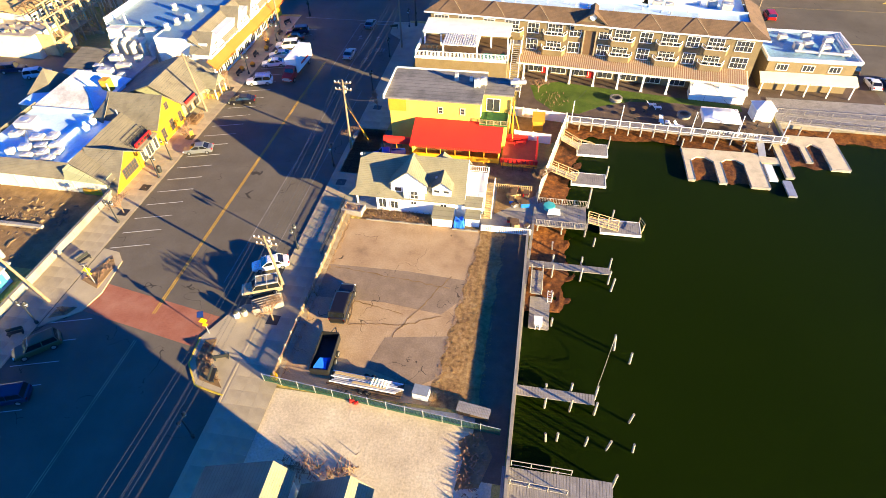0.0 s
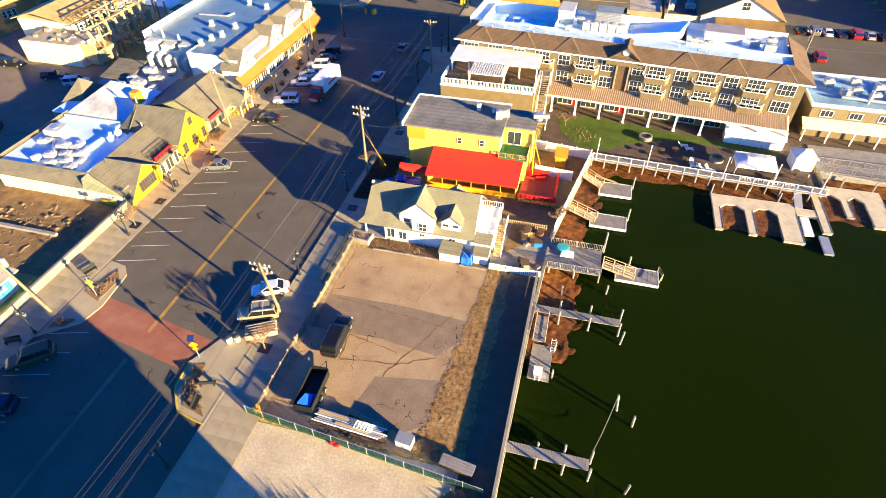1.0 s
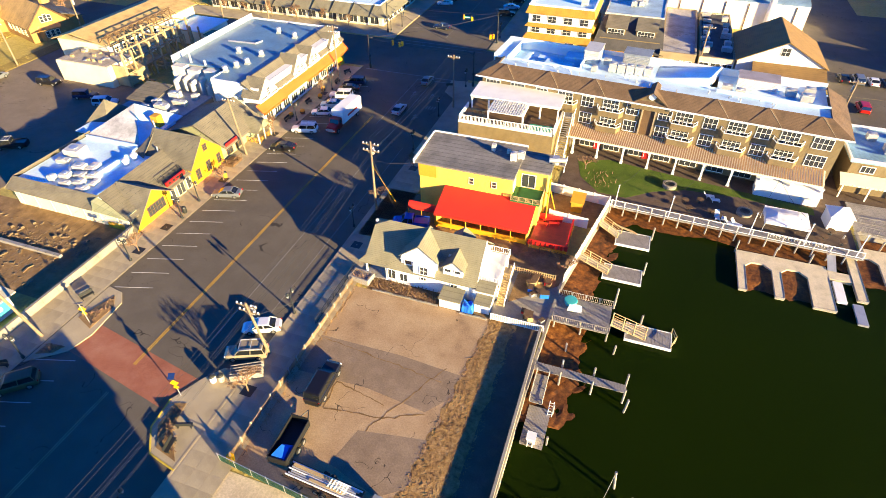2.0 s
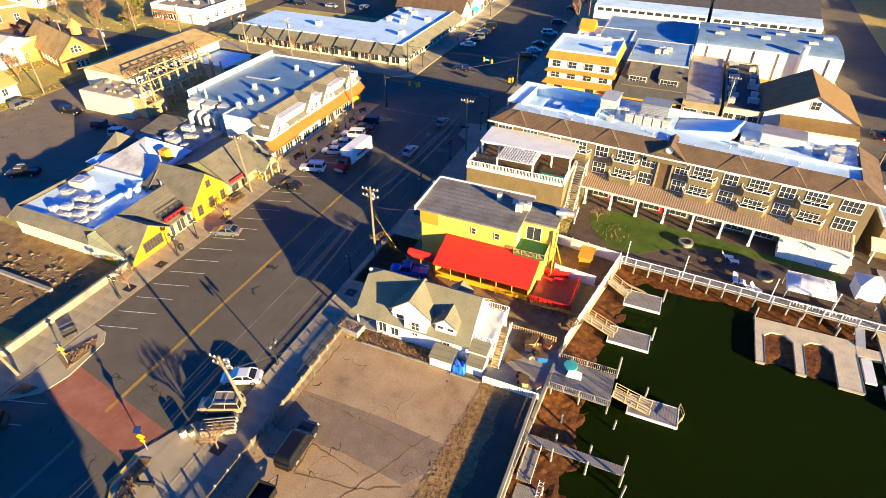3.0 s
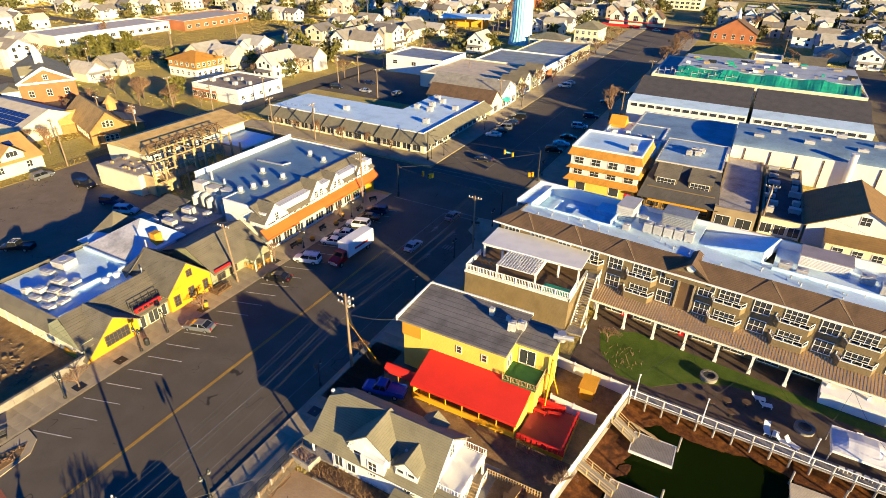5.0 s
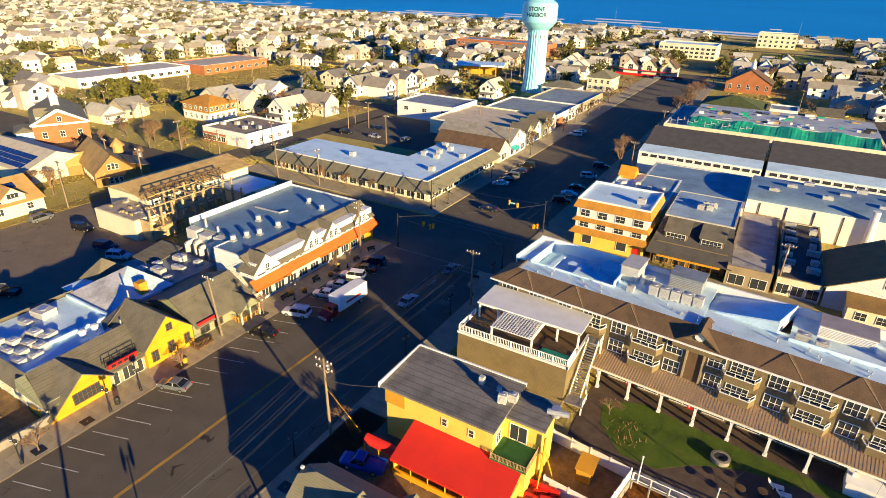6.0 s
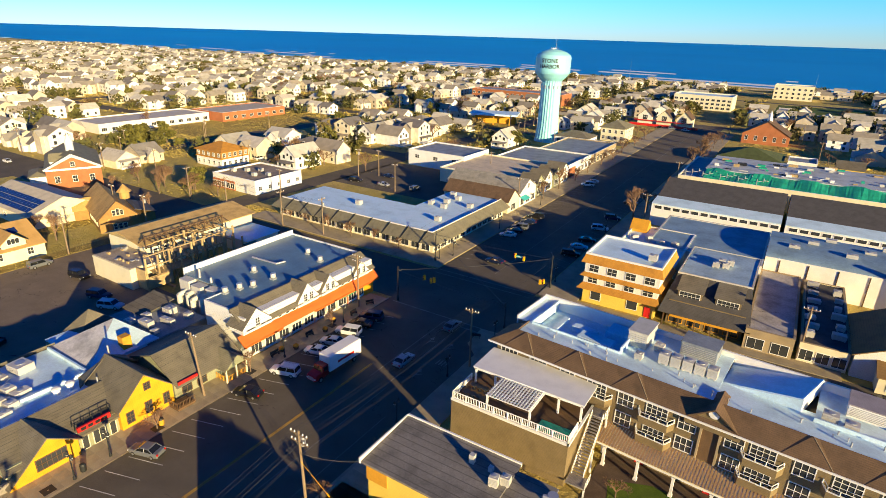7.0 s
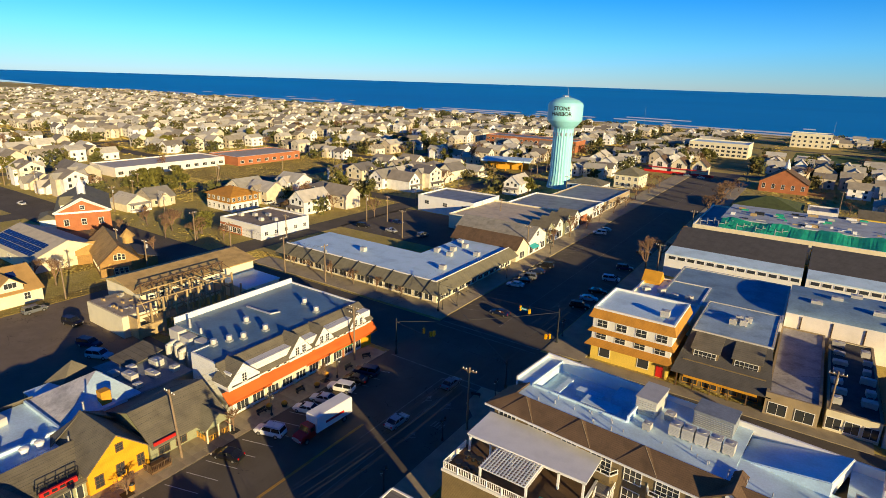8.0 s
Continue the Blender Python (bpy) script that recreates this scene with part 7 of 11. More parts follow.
rod(bm, (8, -hy - 0.6, 0), (8, -hy - 0.6, 9.5), 0.8, n=14)
part("duct", bm, PINKISH, E1)
for i in range(8):
    hvac(20 + 3.7 * i, 184 + 5 * (i % 3), 7.5 + 0.2 * (i % 2), 2.2, 1.6, 1.3, 0, "grey rooftop unit on the hall roof")
E2, hx, hy = flat_building("lean_to_hall", "blue-grey-roofed lower hall beside the inn", -10.5, 14.6, 172, 200, 6.0, PINKISH, BLUE_MEMBRANE, 0.12, HVAC)
E3, hx, hy = flat_building("street_block", "flat-roofed block with ochre corner sign", -16.5, -1.4, 160, 186, 5.6, CREAM, ROOF_WHITE)
part("corner_gable", bmesh_of(wall_gable, -hx - 0.4, -hx + 4, hy - 5, hy, 0, 6.4, 2.2, "x"), OCHRE, E3)
win_row(E3, hx, hy, "W", 6, 0.6, 2.4, 2.0, 2, 1)
for i in range(8):
    hvac(-14 + 3.2 * (i % 4), 166 + 8 * (i // 4) + (i % 3), 5.6, 1.5, 1.3, 1.1, 10 * i, "rooftop unit among ducts on a flat roof")
for nm, x0, x1 in (("dark_gabled_store", -17.5, 16.5), ("dark_gabled_store", 17.5, 47.5)):
    t, hx, hy = gable_building(nm, "white store with dark grey gabled roof", x0, x1, 214, 246, 6.8, 3.6, "x", WHITE, SHINGLE_DARK, over=0.0, category="store", group="dark gabled stores")
    if x0 < 0:
        bm = bmesh.new()
        slab(bm, [(-hx, hy, 6.8), (-hx, -hy, 6.8), (-hx + 0.1, 0, 10.45)], 0.12)
        part("gable_face", bm, OCHRE, t, "ochre gable end")
    part("white_lean_to", boxes((-hx, hx, -hy - 6, -hy, 0, 6.5)), WHITE, t)
    part("white_upstand", bmesh_of(slab, [(-hx, -hy - 6.2, 6.75), (hx, -hy - 6.2, 6.75), (hx, -hy + 0.5, 7.5), (-hx, -hy + 0.5, 7.5)], 0.2), ROOF_WHITE, t)
    n = int((x1 - x0) / 2.6)
    for i in range(n):
        window(t, (-hx + 2 + 2.55 * i, -hy - 6.0, 5.2), 0, 1.9, 0.9, 1, 1)
    part("ochre_gable", bmesh_of(hexa, [(-hx - 0.12, -hy + 6, 6.2), (-hx - 0.12, hy - 6, 6.2), (-hx - 0.12, 0, 9.6)], [(-hx - 0.02, -hy + 6, 6.2), (-hx - 0.02, hy - 6, 6.2), (-hx - 0.02, 0, 9.6)]), OCHRE, t)
V, hx, hy = flat_building("scaffolded_store", "long store wrapped in green construction mesh", -18, 49.5, 249, 290, 7.0, CREAM, ROOF_GREY)
bm = bmesh.new()
rng = random.Random(8)
n = 60
top, low = [], []
for i in range(n + 1):
    x = -hx + 8 + (2 * hx - 10) * i / n
    top.append(bm.verts.new((x, -hy + 9 + 0.5 * math.sin(i * 0.7), 9.5 + 0.35 * math.sin(i * 0.43) + rng.uniform(-0.1, 0.1))))
    low.append(bm.verts.new((x, -hy + 0.6 + 0.5 * math.sin(i * 0.37), 7.2 + 0.3 * math.sin(i * 0.55 + 1) + rng.uniform(-0.08, 0.08))))
for i in range(n):
    bm.faces.new((low[i], low[i + 1], top[i + 1], top[i]))
part("mesh_tarp", bm, TEAL_TARP, V, "rumpled green mesh tarpaulin")
part("upper_storey", boxes((-hx + 8, hx - 2, -hy + 9.2, hy - 4, 6.6, 9.2)), CREAM, V)
part("upper_roof", boxes((-hx + 7.5, hx - 1.5, -hy + 8.8, hy - 3.5, 9.2, 9.5)), mat("pale_store_roof", (0.46, 0.50, 0.52), 0.7, 0.3, 0.2, 2.0), V)
rng = random.Random(19)
for i in range(46):
    x, yy = rng.uniform(-hx + 8, hx - 4), rng.uniform(-hy + 9.6, hy - 5)
    a, b = rng.uniform(0.6, 3.2), rng.uniform(0.4, 1.6)
    part("roof_clutter", boxes((x, x + a, yy, yy + b, 9.5, 9.6 + rng.uniform(0.1, 1.0))), (HVAC, WOOD_TAN, TEAL_TARP, WHITE, METAL_DARK)[i % 5], V)
for i in range(14):
    bm = bmesh.new()
    x = -hx + 2 + 1.9 * i
    rod(bm, (x, -hy + 2 + (i % 3) * 2.2, 6.6), (x, -hy + 2 + (i % 3) * 2.2, 9.4), 0.14, n=5)
    rod(bm, (x, -hy + 2 + (i % 3) * 2.2, 8.6), (x + 1.6, -hy + 3 + (i % 3) * 2.2, 8.4), 0.1, n=5)
    part("scaffold_pole", bm, METAL, V)
O1, hx, hy = hip_building("olive_roofed_store", "low store with olive hipped roof", -14, 12, 318, 342, 4.0, 3.6, CREAM, mat("moss_shingle", (0.085, 0.11, 0.03), 0.9, 0.3, 0.5, 6.0, bump=0.5, lines=(2, 0.3, 0.3)), category="store")
win_row(O1, hx, hy, "S", 6, 1.0, 2.2, 1.6, 2, 1)
flat_building("white_annex", "small white flat-roofed annex", 14, 25, 322, 336, 4.2, WHITE, ROOF_GREY)
YH, hx, hy = gable_building("small_yellow_house", "small pale yellow house with grey roof", 32, 42, 326, 336, 3.6, 2.6, "x", YELLOW_PALE, SHINGLE_GREY)
win_row(YH, hx, hy, "S", 3, 1.0, 1.2, 1.4)
B1, hx, hy = gable_building("brick_church", "orange brick church with white steeple", -11, 12, 392, 410, 5.6, 7.0, "y", BRICK, SHINGLE_BROWN, category="church")
win_row(B1, hx, hy, "S", 5, 2.0, 1.4, 2.4)
part("steeple", bmesh_of(lathe, [(1.4, 11.0), (1.4, 13.6), (1.1, 13.8), (1.1, 14.8), (0.05, 17.6)], 8), WHITE, B1, "white pointed steeple")
T1, hx, hy = gable_building("tan_gabled_house", "white house with ochre-brown gabled roof", 31, 48.5, 143, 160, 4.4, 4.6, "y", WHITE_SIDING, mat("ochre_brown_roof", (0.24, 0.14, 0.045), 0.9, 0.2, lines=(2, 0.18, 0.3)))
window(T1, (0, -hy, 6.0), 0, 1.6, 1.6)
part("porch_roof", bmesh_of(slab, [(-hx + 3, -hy - 4, 3.0), (hx, -hy - 4, 3.0), (hx, -hy, 4.2), (-hx + 3, -hy, 4.2)], 0.15), mat("ochre_brown_roof", (0.24, 0.14, 0.045)), T1)
part("porch_wall", boxes((-hx + 3.4, hx - 0.5, -hy - 3.6, -hy, 0, 2.9)), CREAM, T1)
win_row(T1, hx, hy + 3.6, "S", 4, 0.8, 1.6, 1.4, 2, 2, -hx + 4, hx - 1)
HT1, hx, hy = flat_building("beach_hotel", "long white flat-roofed beach hotel", -78, -34, 545, 575, 10.5, CREAM, ROOF_WHITE, 0.8)
for z in (1.2, 4.2, 7.2):
    win_row(HT1, hx, hy, "S", 11, z, 2.4, 1.6, 2, 1)
HT2, hx, hy = flat_building("yellow_apartments", "pale yellow three-storey apartment block", -14, 20, 700, 724, 13, CREAM, ROOF_WHITE, 0.8)
for z in (1.5, 5.4, 9.4):
    win_row(HT2, hx, hy, "S", 7, z, 2.0, 1.9, 2, 1)
# bar pavilion beyond the hotel
A1 = thing("dockside_bar", 0, 0, 0, 0, "tan dockside bar with blue-white roof and awning", "bar")
part("wall", boxes((45.5, 60, 100.5, 112, 0, 5.6)), SHAKE_TAN, A1)
part("roof", boxes((45.0, 60.5, 100, 112.5, 5.6, 5.9)), mat("blue_bar_roof", (0.26, 0.44, 0.56), 0.55, 0.35, 0.25, 2.0), A1, "patchy blue-white membrane roof")
part("parapet", bmesh_of(ring_wall, 44.9, 60.6, 99.9, 112.6, 5.9, 6.3, 0.3), WHITE, A1)
part("awning", bmesh_of(slab, [(44.5, 98.2, 2.7), (60.8, 98.2, 2.7), (60.8, 100.4, 3.5), (44.5, 100.4, 3.5)], 0.1), CREAM, A1, "cream canvas awning with scalloped edge")
for i in range(27):
    part("scallop", boxes((44.5 + 0.6 * i, 45.02 + 0.6 * i, 98.16, 98.2, 2.4, 2.66)), CREAM, A1)
for i in range(3):
    window(A1, (48 + 4.4 * i, 100.5, 3.9), 0, 1.8, 1.0, 3, 1)
for i in range(5):
    part("post", boxes((45 + 3.8 * i, 45.2 + 3.8 * i, 98.3, 98.5, 0, 2.6)), WHITE, A1)
for x, yy in ((51, 105), (53, 106), (55.5, 104.5), (57, 108), (49.2, 108.4), (58.6, 103.2), (53.6, 109.6)):
    hvac(x, yy, 5.9, 1.4, 1.2, 1.1)
bm = bmesh.new()
rod(bm, (50.0, 103.0, 6.4), (58.8, 102.4, 6.4), 0.28, n=8)
rod(bm, (58.8, 102.4, 6.4), (59.2, 110.6, 6.4), 0.28, n=8)
rod(bm, (54.0, 102.7, 5.9), (54.0, 102.7, 8.2), 0.3, n=8)
part("roof_duct", bm, METAL, A1, "silver duct across the roof")

# ---- water tower ----
WT = thing("water_tower", -98.5, 323, 0, 0, "pale aqua fluted water tower with round tank", "water tower")
bm = bmesh.new()
n, rings = 48, []
for z, r, fl in ((0, 6.6, 0.0), (2.5, 6.1, 0.25), (8, 5.4, 0.25), (30, 5.1, 0.25), (31.5, 5.3, 0.0)):
    rings.append([bm.verts.new(((r - (fl if i % 2 else 0)) * math.cos(2 * math.pi * i / n), (r - (fl if i % 2 else 0)) * math.sin(2 * math.pi * i / n), z)) for i in range(n)])
for a, b in zip(rings, rings[1:]):
    for i in range(n):
        bm.faces.new((a[i], a[(i + 1) % n], b[(i + 1) % n], b[i]))
part("shaft", bm, TOWER_BLUE, WT, "fluted aqua steel shaft")
part("tank", bmesh_of(lathe, [(5.3, 31.0), (7.0, 32.6), (8.6, 34.6), (8.9, 35.6), (8.9, 42.4), (8.5, 43.6), (6.4, 45.0), (3.2, 46.0), (0.6, 46.4)], 48), TOWER_BLUE, WT)
bm = bmesh.new()
rail(bm, (-1.8, 0, 46.0), (1.8, 0, 46.0), 1.0, 0.9)
rail(bm, (0, -1.8, 46.0), (0, 1.8, 46.0), 1.0, 0.9)
rod(bm, (0.8, 0, 46), (0.8, 0, 51.5), 0.08, n=5)
part("antenna", bm, METAL, WT)
bm = bmesh.new()
for i in range(14):
    a = 2 * math.pi * i / 14
    box(bm, 5.0 * math.cos(a) - 0.3, 5.0 * math.cos(a) + 0.3, 5.0 * math.sin(a) - 0.3, 5.0 * math.sin(a) + 0.3, 27.2, 28.8)
part("antenna_panel", bm, METAL, WT)


def wrapped_text(words, radius, z, size, centre_deg, parent, material):
    """Lettering laid round a cylinder."""
    cu = bpy.data.curves.new("lettering", "FONT")
    cu.body, cu.size, cu.align_x = words, size, "CENTER"
    cu.extrude = 0.02
    cu.offset = 0.07
    tmp = new("lettering", cu)
    bpy.context.view_layer.update()
    me = bpy.data.meshes.new_from_object(tmp.evaluated_get(bpy.context.evaluated_depsgraph_get()))
    bpy.data.objects.remove(tmp)
    bm = bmesh.new()
    bm.from_mesh(me)
    bmesh.ops.subdivide_edges(bm, edges=[e for e in bm.edges if e.calc_length() > 0.5], cuts=2)
    for v in bm.verts:
        a = radians(centre_deg) + v.co.x / radius
        rr = radius + 0.03 + v.co.z
        v.co = Vector((rr * math.cos(a), rr * math.sin(a), z + v.co.y))
    return part("lettering", bm, material, parent, "black painted lettering")


wrapped_text("STONE", 8.9, 40.1, 2.6, -80, WT, BLACK_PAINT)
wrapped_text("HARBOR", 8.9, 37.4, 2.6, -80, WT, BLACK_PAINT)

# ---- landmarks of the town behind ----
t, hx, hy = gable_building("brick_hall", "brick hall with white pediment and cupola", -218, -187.6, 127, 143, 6.6, 4.4, "x", WHITE_SIDING, SHINGLE_OLIVE, turn=-25, category="hall")
part("brick_front", bmesh_of(wall_gable, hx - 0.5, hx + 0.25, -hy, hy, 0, 6.3, 4.0, "x"), BRICK, t, "red brick gable front")
bm = bmesh.new()
for s in (-1, 1):
    rod(bm, (hx + 0.35, s * (hy + 0.5), 6.3), (hx + 0.35, 0, 11.0), 0.3, n=4)
box(bm, hx + 0.2, hx + 0.5, -hy, hy, 6.0, 6.6)
part("pediment_trim", bm, WHITE, t)
part("cupola", bmesh_of(lathe, [(1.3, 10.2), (1.3, 13.0), (1.5, 13.1), (0.05, 16.4)], 8, 4), WHITE, t, "white pointed cupola")
for u in (-5, 0, 5):
    window(t, (hx + 0.25, u, 2.0), 90, 1.3, 2.0)
window(t, (hx + 0.25, 0, 7.2), 90, 1.2, 1.4)
win_row(t, hx, hy, "S", 8, 2.0, 1.3, 2.0)
for u in (hx - 5.5, hx - 11.5):
    d = part("dormer", bmesh_of(wall_gable, u - 1.6, u + 1.6, -hy + 1.6, -1.0, 6.6, 8.6, 1.2, "y"), WHITE, t, "white roof dormer")
    part("dormer_roof", bmesh_of(roof_gable, u - 1.6, u + 1.6, -hy + 1.6, -1.0, 8.6, 1.2, "y", 0.25), SHINGLE_OLIVE, d)
part("porch", boxes((hx - 18, hx - 6, -hy - 5, -hy, 0, 3.2)), WHITE_SIDING, t)
part("porch_roof", bmesh_of(roof_hip, hx - 18, hx - 6, -hy - 5, -hy, 3.3, 1.2), SHINGLE_OLIVE, t)

BROWN_SHAKE = mat("brown_cedar_shake", (0.36, 0.205, 0.065), 0.9, 0.25, 0.5, 7.0, lines=(2, 0.2, 0.35))
ORANGE_SHAKE = mat("sunlit_cedar_roof", (0.50, 0.31, 0.10), 0.9, 0.25, 0.5, 7.0, lines=(2, 0.2, 0.3))
CB = thing("cedar_church", -134.6, 112.6, 0, -18, "brown cedar church with steep shingled roofs", "church")
part("wall", bmesh_of(wall_gable, -24, 0, -4.7, 4.7, 0, 4.2, 4.2, "x"), BROWN_SHAKE, CB)
part("roof", bmesh_of(roof_gable, -24, 0, -4.7, 4.7, 4.2, 4.2, "x", 0.5), ORANGE_SHAKE, CB, "tan cedar shingle roof")
bm = bmesh.new()
for k in (-1, 1):
    rod(bm, (0.55, k * 5.3, 3.6), (0.55, 0, 8.5), 0.16, n=4)
part("barge_board", bm, WOOD_DARK, CB, "dark barge boards")
for u in (-0.95, 0, 0.95):
    window(CB, (0, u, 4.4), 90, 0.7, 1.7 if u == 0 else 1.4, 1, 2, CREAM)
bay = part("bay", bmesh_of(prism, [(0, -2.6), (1.2, -1.9), (1.2, 1.9), (0, 2.6)], 0, 2.9), BROWN_SHAKE, CB, "bay with three windows")
part("bay_roof", bmesh_of(hexa, [(0, -3.0, 2.9), (1.6, -2.2, 2.9), (1.6, 2.2, 2.9), (0, 3.0, 2.9)], [(0, -2.4, 3.7), (0.1, -1.8, 3.7), (0.1, 1.8, 3.7), (0, 2.4, 3.7)]), ORANGE_SHAKE, bay)
for u in (-1.2, 0, 1.2):
    window(bay, (1.2, u, 1.0), 90, 0.8, 1.4, 1, 2, CREAM)
for i in range(5):
    window(CB, (-3.0 - 2.3 * i, -4.7, 1.4), 0, 1.0, 1.8, 2, 2, CREAM)
w = part("south_wing", bmesh_of(wall_gable, -20.5, -15.5, -8.2, -4.0, 0, 3.4, 2.4, "y"), BROWN_SHAKE, CB)
part("wing_roof", bmesh_of(roof_gable, -20.5, -15.5, -8.2, -2.6, 3.4, 2.4, "y", 0.4), ORANGE_SHAKE, w)
bm = bmesh.new()
for k in (-1, 1):
    rod(bm, (-18.0 + k * 2.9, -8.65, 3.1), (-18.0, -8.65, 6.0), 0.12, n=4)
part("wing_trim", bm, WHITE, w, "white rake trim")
door(w, (-18.0, -8.2, 0.1), 0, 2.4, 2.5, RED_PAINT, "red double door")
part("bell_turret", bmesh_of(lathe, [(1.3, 7.2), (1.3, 9.0), (2.0, 9.1), (0.05, 11.2)], 8, -6.0, 3.4), ORANGE_SHAKE, CB, "small turret with pointed roof")
part("lean_to", boxes((-13.0, -2.0, 4.7, 9.5, 0, 3.4)), BROWN_SHAKE, CB)
part("lean_to_roof", bmesh_of(slab, [(-13.4, 4.6, 5.0), (-1.6, 4.6, 5.0), (-1.6, 10.0, 3.3), (-13.4, 10.0, 3.3)], 0.2), SHINGLE_DARK, CB)

for nm, x0, x1, y0, y1, h0, rise, wl, rf in (("solar_hall", -176.5, -158.5, 93.0, 123.0, 4.0, 3.6, CREAM, mat("pale_hall_roof", (0.52, 0.46, 0.36), 0.9, 0.2)), ("ochre_solar_house", -147, -131.8, 74, 93, 3.4, 4.2, CREAM, mat("ochre_light_roof", (0.45, 0.27, 0.09), 0.9, 0.2))):
    t, hx, hy = gable_building(nm, "cream building with solar panels on its roof", x0, x1, y0, y1, h0, rise, "y", wl, rf, turn=-90 if nm == "solar_hall" else 0)
    k = rise / hx
    nu = int((y1 - y0 - 2) / 1.9)
    me = None
    for i in range(nu):
        for j in range(3):
            v0 = 0.6 + 1.75 * j
            if me is None:
                me = mesh_data("solar_panel", bmesh_of(slab, [(0, -0.86, 0.12), (0, 0.86, 0.12), (-1.56, 0.86, 0.12 + 1.56 * k), (-1.56, -0.86, 0.12 + 1.56 * k)], 0.06), SOLAR)
            if nm == "solar_hall" or (i + j) % 9 < 7:
                shared("solar_panel", me, t, (hx - v0, -hy + 1.6 + 1.9 * i, h0 + v0 * k))
    if nm == "ochre_solar_house":
        d = part("dormer", bmesh_of(wall_gable, 0, hx - 0.4, 1, 6, 3, 5.0, 2.0, "x"), CREAM, t)
        part("dormer_roof", bmesh_of(roof_gable, -1, hx - 0.4, 1, 6, 5.0, 2.0, "x", 0.4), rf, d)
        window(d, (hx - 0.4, 3.5, 4.4), 90, 2.4, 1.2, 3, 1)
    win_row(t, hx, hy, "E", 3, 1.2, 1.2, 1.5)
    win_row(t, hx, hy, "S", 6, 1.0, 1.3, 1.5)

t, hx, hy = hip_building("ochre_mansard_house", "two-storey house with bright ochre hipped roof", -190, -174.4, 176, 189, 3.6, 0.4, WHITE, OCHRE_ROOF, over=0.3, top=6)
part("upper_wall", boxes((-hx, hx, -hy, hy, 3.6, 6.2)), BROWN_SHAKE, t)
part("upper_roof", bmesh_of(roof_hip, -hx, hx, -hy, hy, 6.2, 2.8, 0.7), OCHRE_ROOF, t, "ochre hipped roof")
for f in "SE":
    win_row(t, hx, hy, f, 5, 4.2, 1.1, 1.4)
    win_row(t, hx, hy, f, 5, 0.9, 1.1, 1.5)
t, hx, hy = flat_building("corner_flat_shop", "white flat-roofed shop with brick front", -155, -133.5, 157.5, 178.5, 4.4, WHITE, mat("brown_felt", (0.30, 0.24, 0.17), 0.85, 0.4, 0.3, 3.0))
win_row(t, hx, hy, "E", 5, 1.4, 1.2, 1.2)
part("brick_front", boxes((-hx, hx - 10, -hy - 0.25, -hy, 0, 3.2)), BRICK, t)
win_row(t, hx, hy + 0.25, "S", 5, 0.6, 1.8, 1.8, 2, 1, -hx, hx - 10)
for k in range(5):
    hvac(-152 + 3.6 * k, 164 + 3 * (k % 3), 4.4, 1.5, 1.3, 1.1)
t, hx, hy = flat_building("school", "long low brick and white school", -308, -282, 186, 250, 4.4, PINKISH, mat("pale_school_roof", (0.55, 0.50, 0.42), 0.8, 0.15))
win_row(t, hx, hy, "E", 12, 1.2, 2.6, 1.6, 3, 1)
t, hx, hy = flat_building("school_wing", "orange brick school wing", -300, -272, 252, 300, 4.8, BRICK, mat("pale_wing_roof", (0.50, 0.44, 0.34), 0.8, 0.2))
win_row(t, hx, hy, "E", 8, 1.4, 2.6, 1.6, 3, 1)
t, hx, hy = flat_building("brick_apartments", "long orange brick apartment row", -232, -150, 478, 500, 8.4, BRICK, ROOF_GREY)
for z in (1.5, 5.0):
    win_row(t, hx, hy, "S", 18, z, 2.2, 1.6, 2, 1)
GS = thing("fuel_canopy", -148, 358, 0, 20, "flat white fuel station canopy on posts", "canopy")
part("roof", boxes((-15, 15, -9, 9, 6.0, 7.0)), ROOF_WHITE, GS)
for x in (-10, 0, 10):
    for yy in (-5, 5):
        part("post", boxes((x - 0.3, x + 0.3, yy - 0.3, yy + 0.3, 0, 6.0)), OCHRE, GS)
part("kiosk", boxes((-13, 13, 3, 8.6, 0, 5)), OCHRE, GS)

# ---- houses of the town ----
KEEP = [(-320, 95, -400, 122), (-143, 75, 122, 200), (-125, 80, 200, 270), (-100, 45, 270, 350), (-84, -10, 340, 445), (-20, 80, 255, 345), (-18, 18, 388, 416), (-320, -205, 180, 305), (-200, -130, 155, 190), (-235, -145, 472, 506), (-170, -128, 340, 376), (-110, -85, 310, 336), (-80, -30, 540, 580), (-16, 62, 555, 730), (-53, -22, 140, 450)]
AVENUES = [(-137, -127), (-50, -25)] + [(x, x + 11) for x in (-232, -335, -440, -550, -665, -790)]
STREETS = [(122, 141)] + [(y, y + 10) for y in (236, 334, 440, 545, 650, 755)]


def blocked(x, y, m=8.0):
    return any(a - m < x < b + m and c - m < y < d + m for a, b, c, d in KEEP) or any(a - m < x < b + m for a, b in AVENUES) or any(a - m < y < b + m for a, b in STREETS)


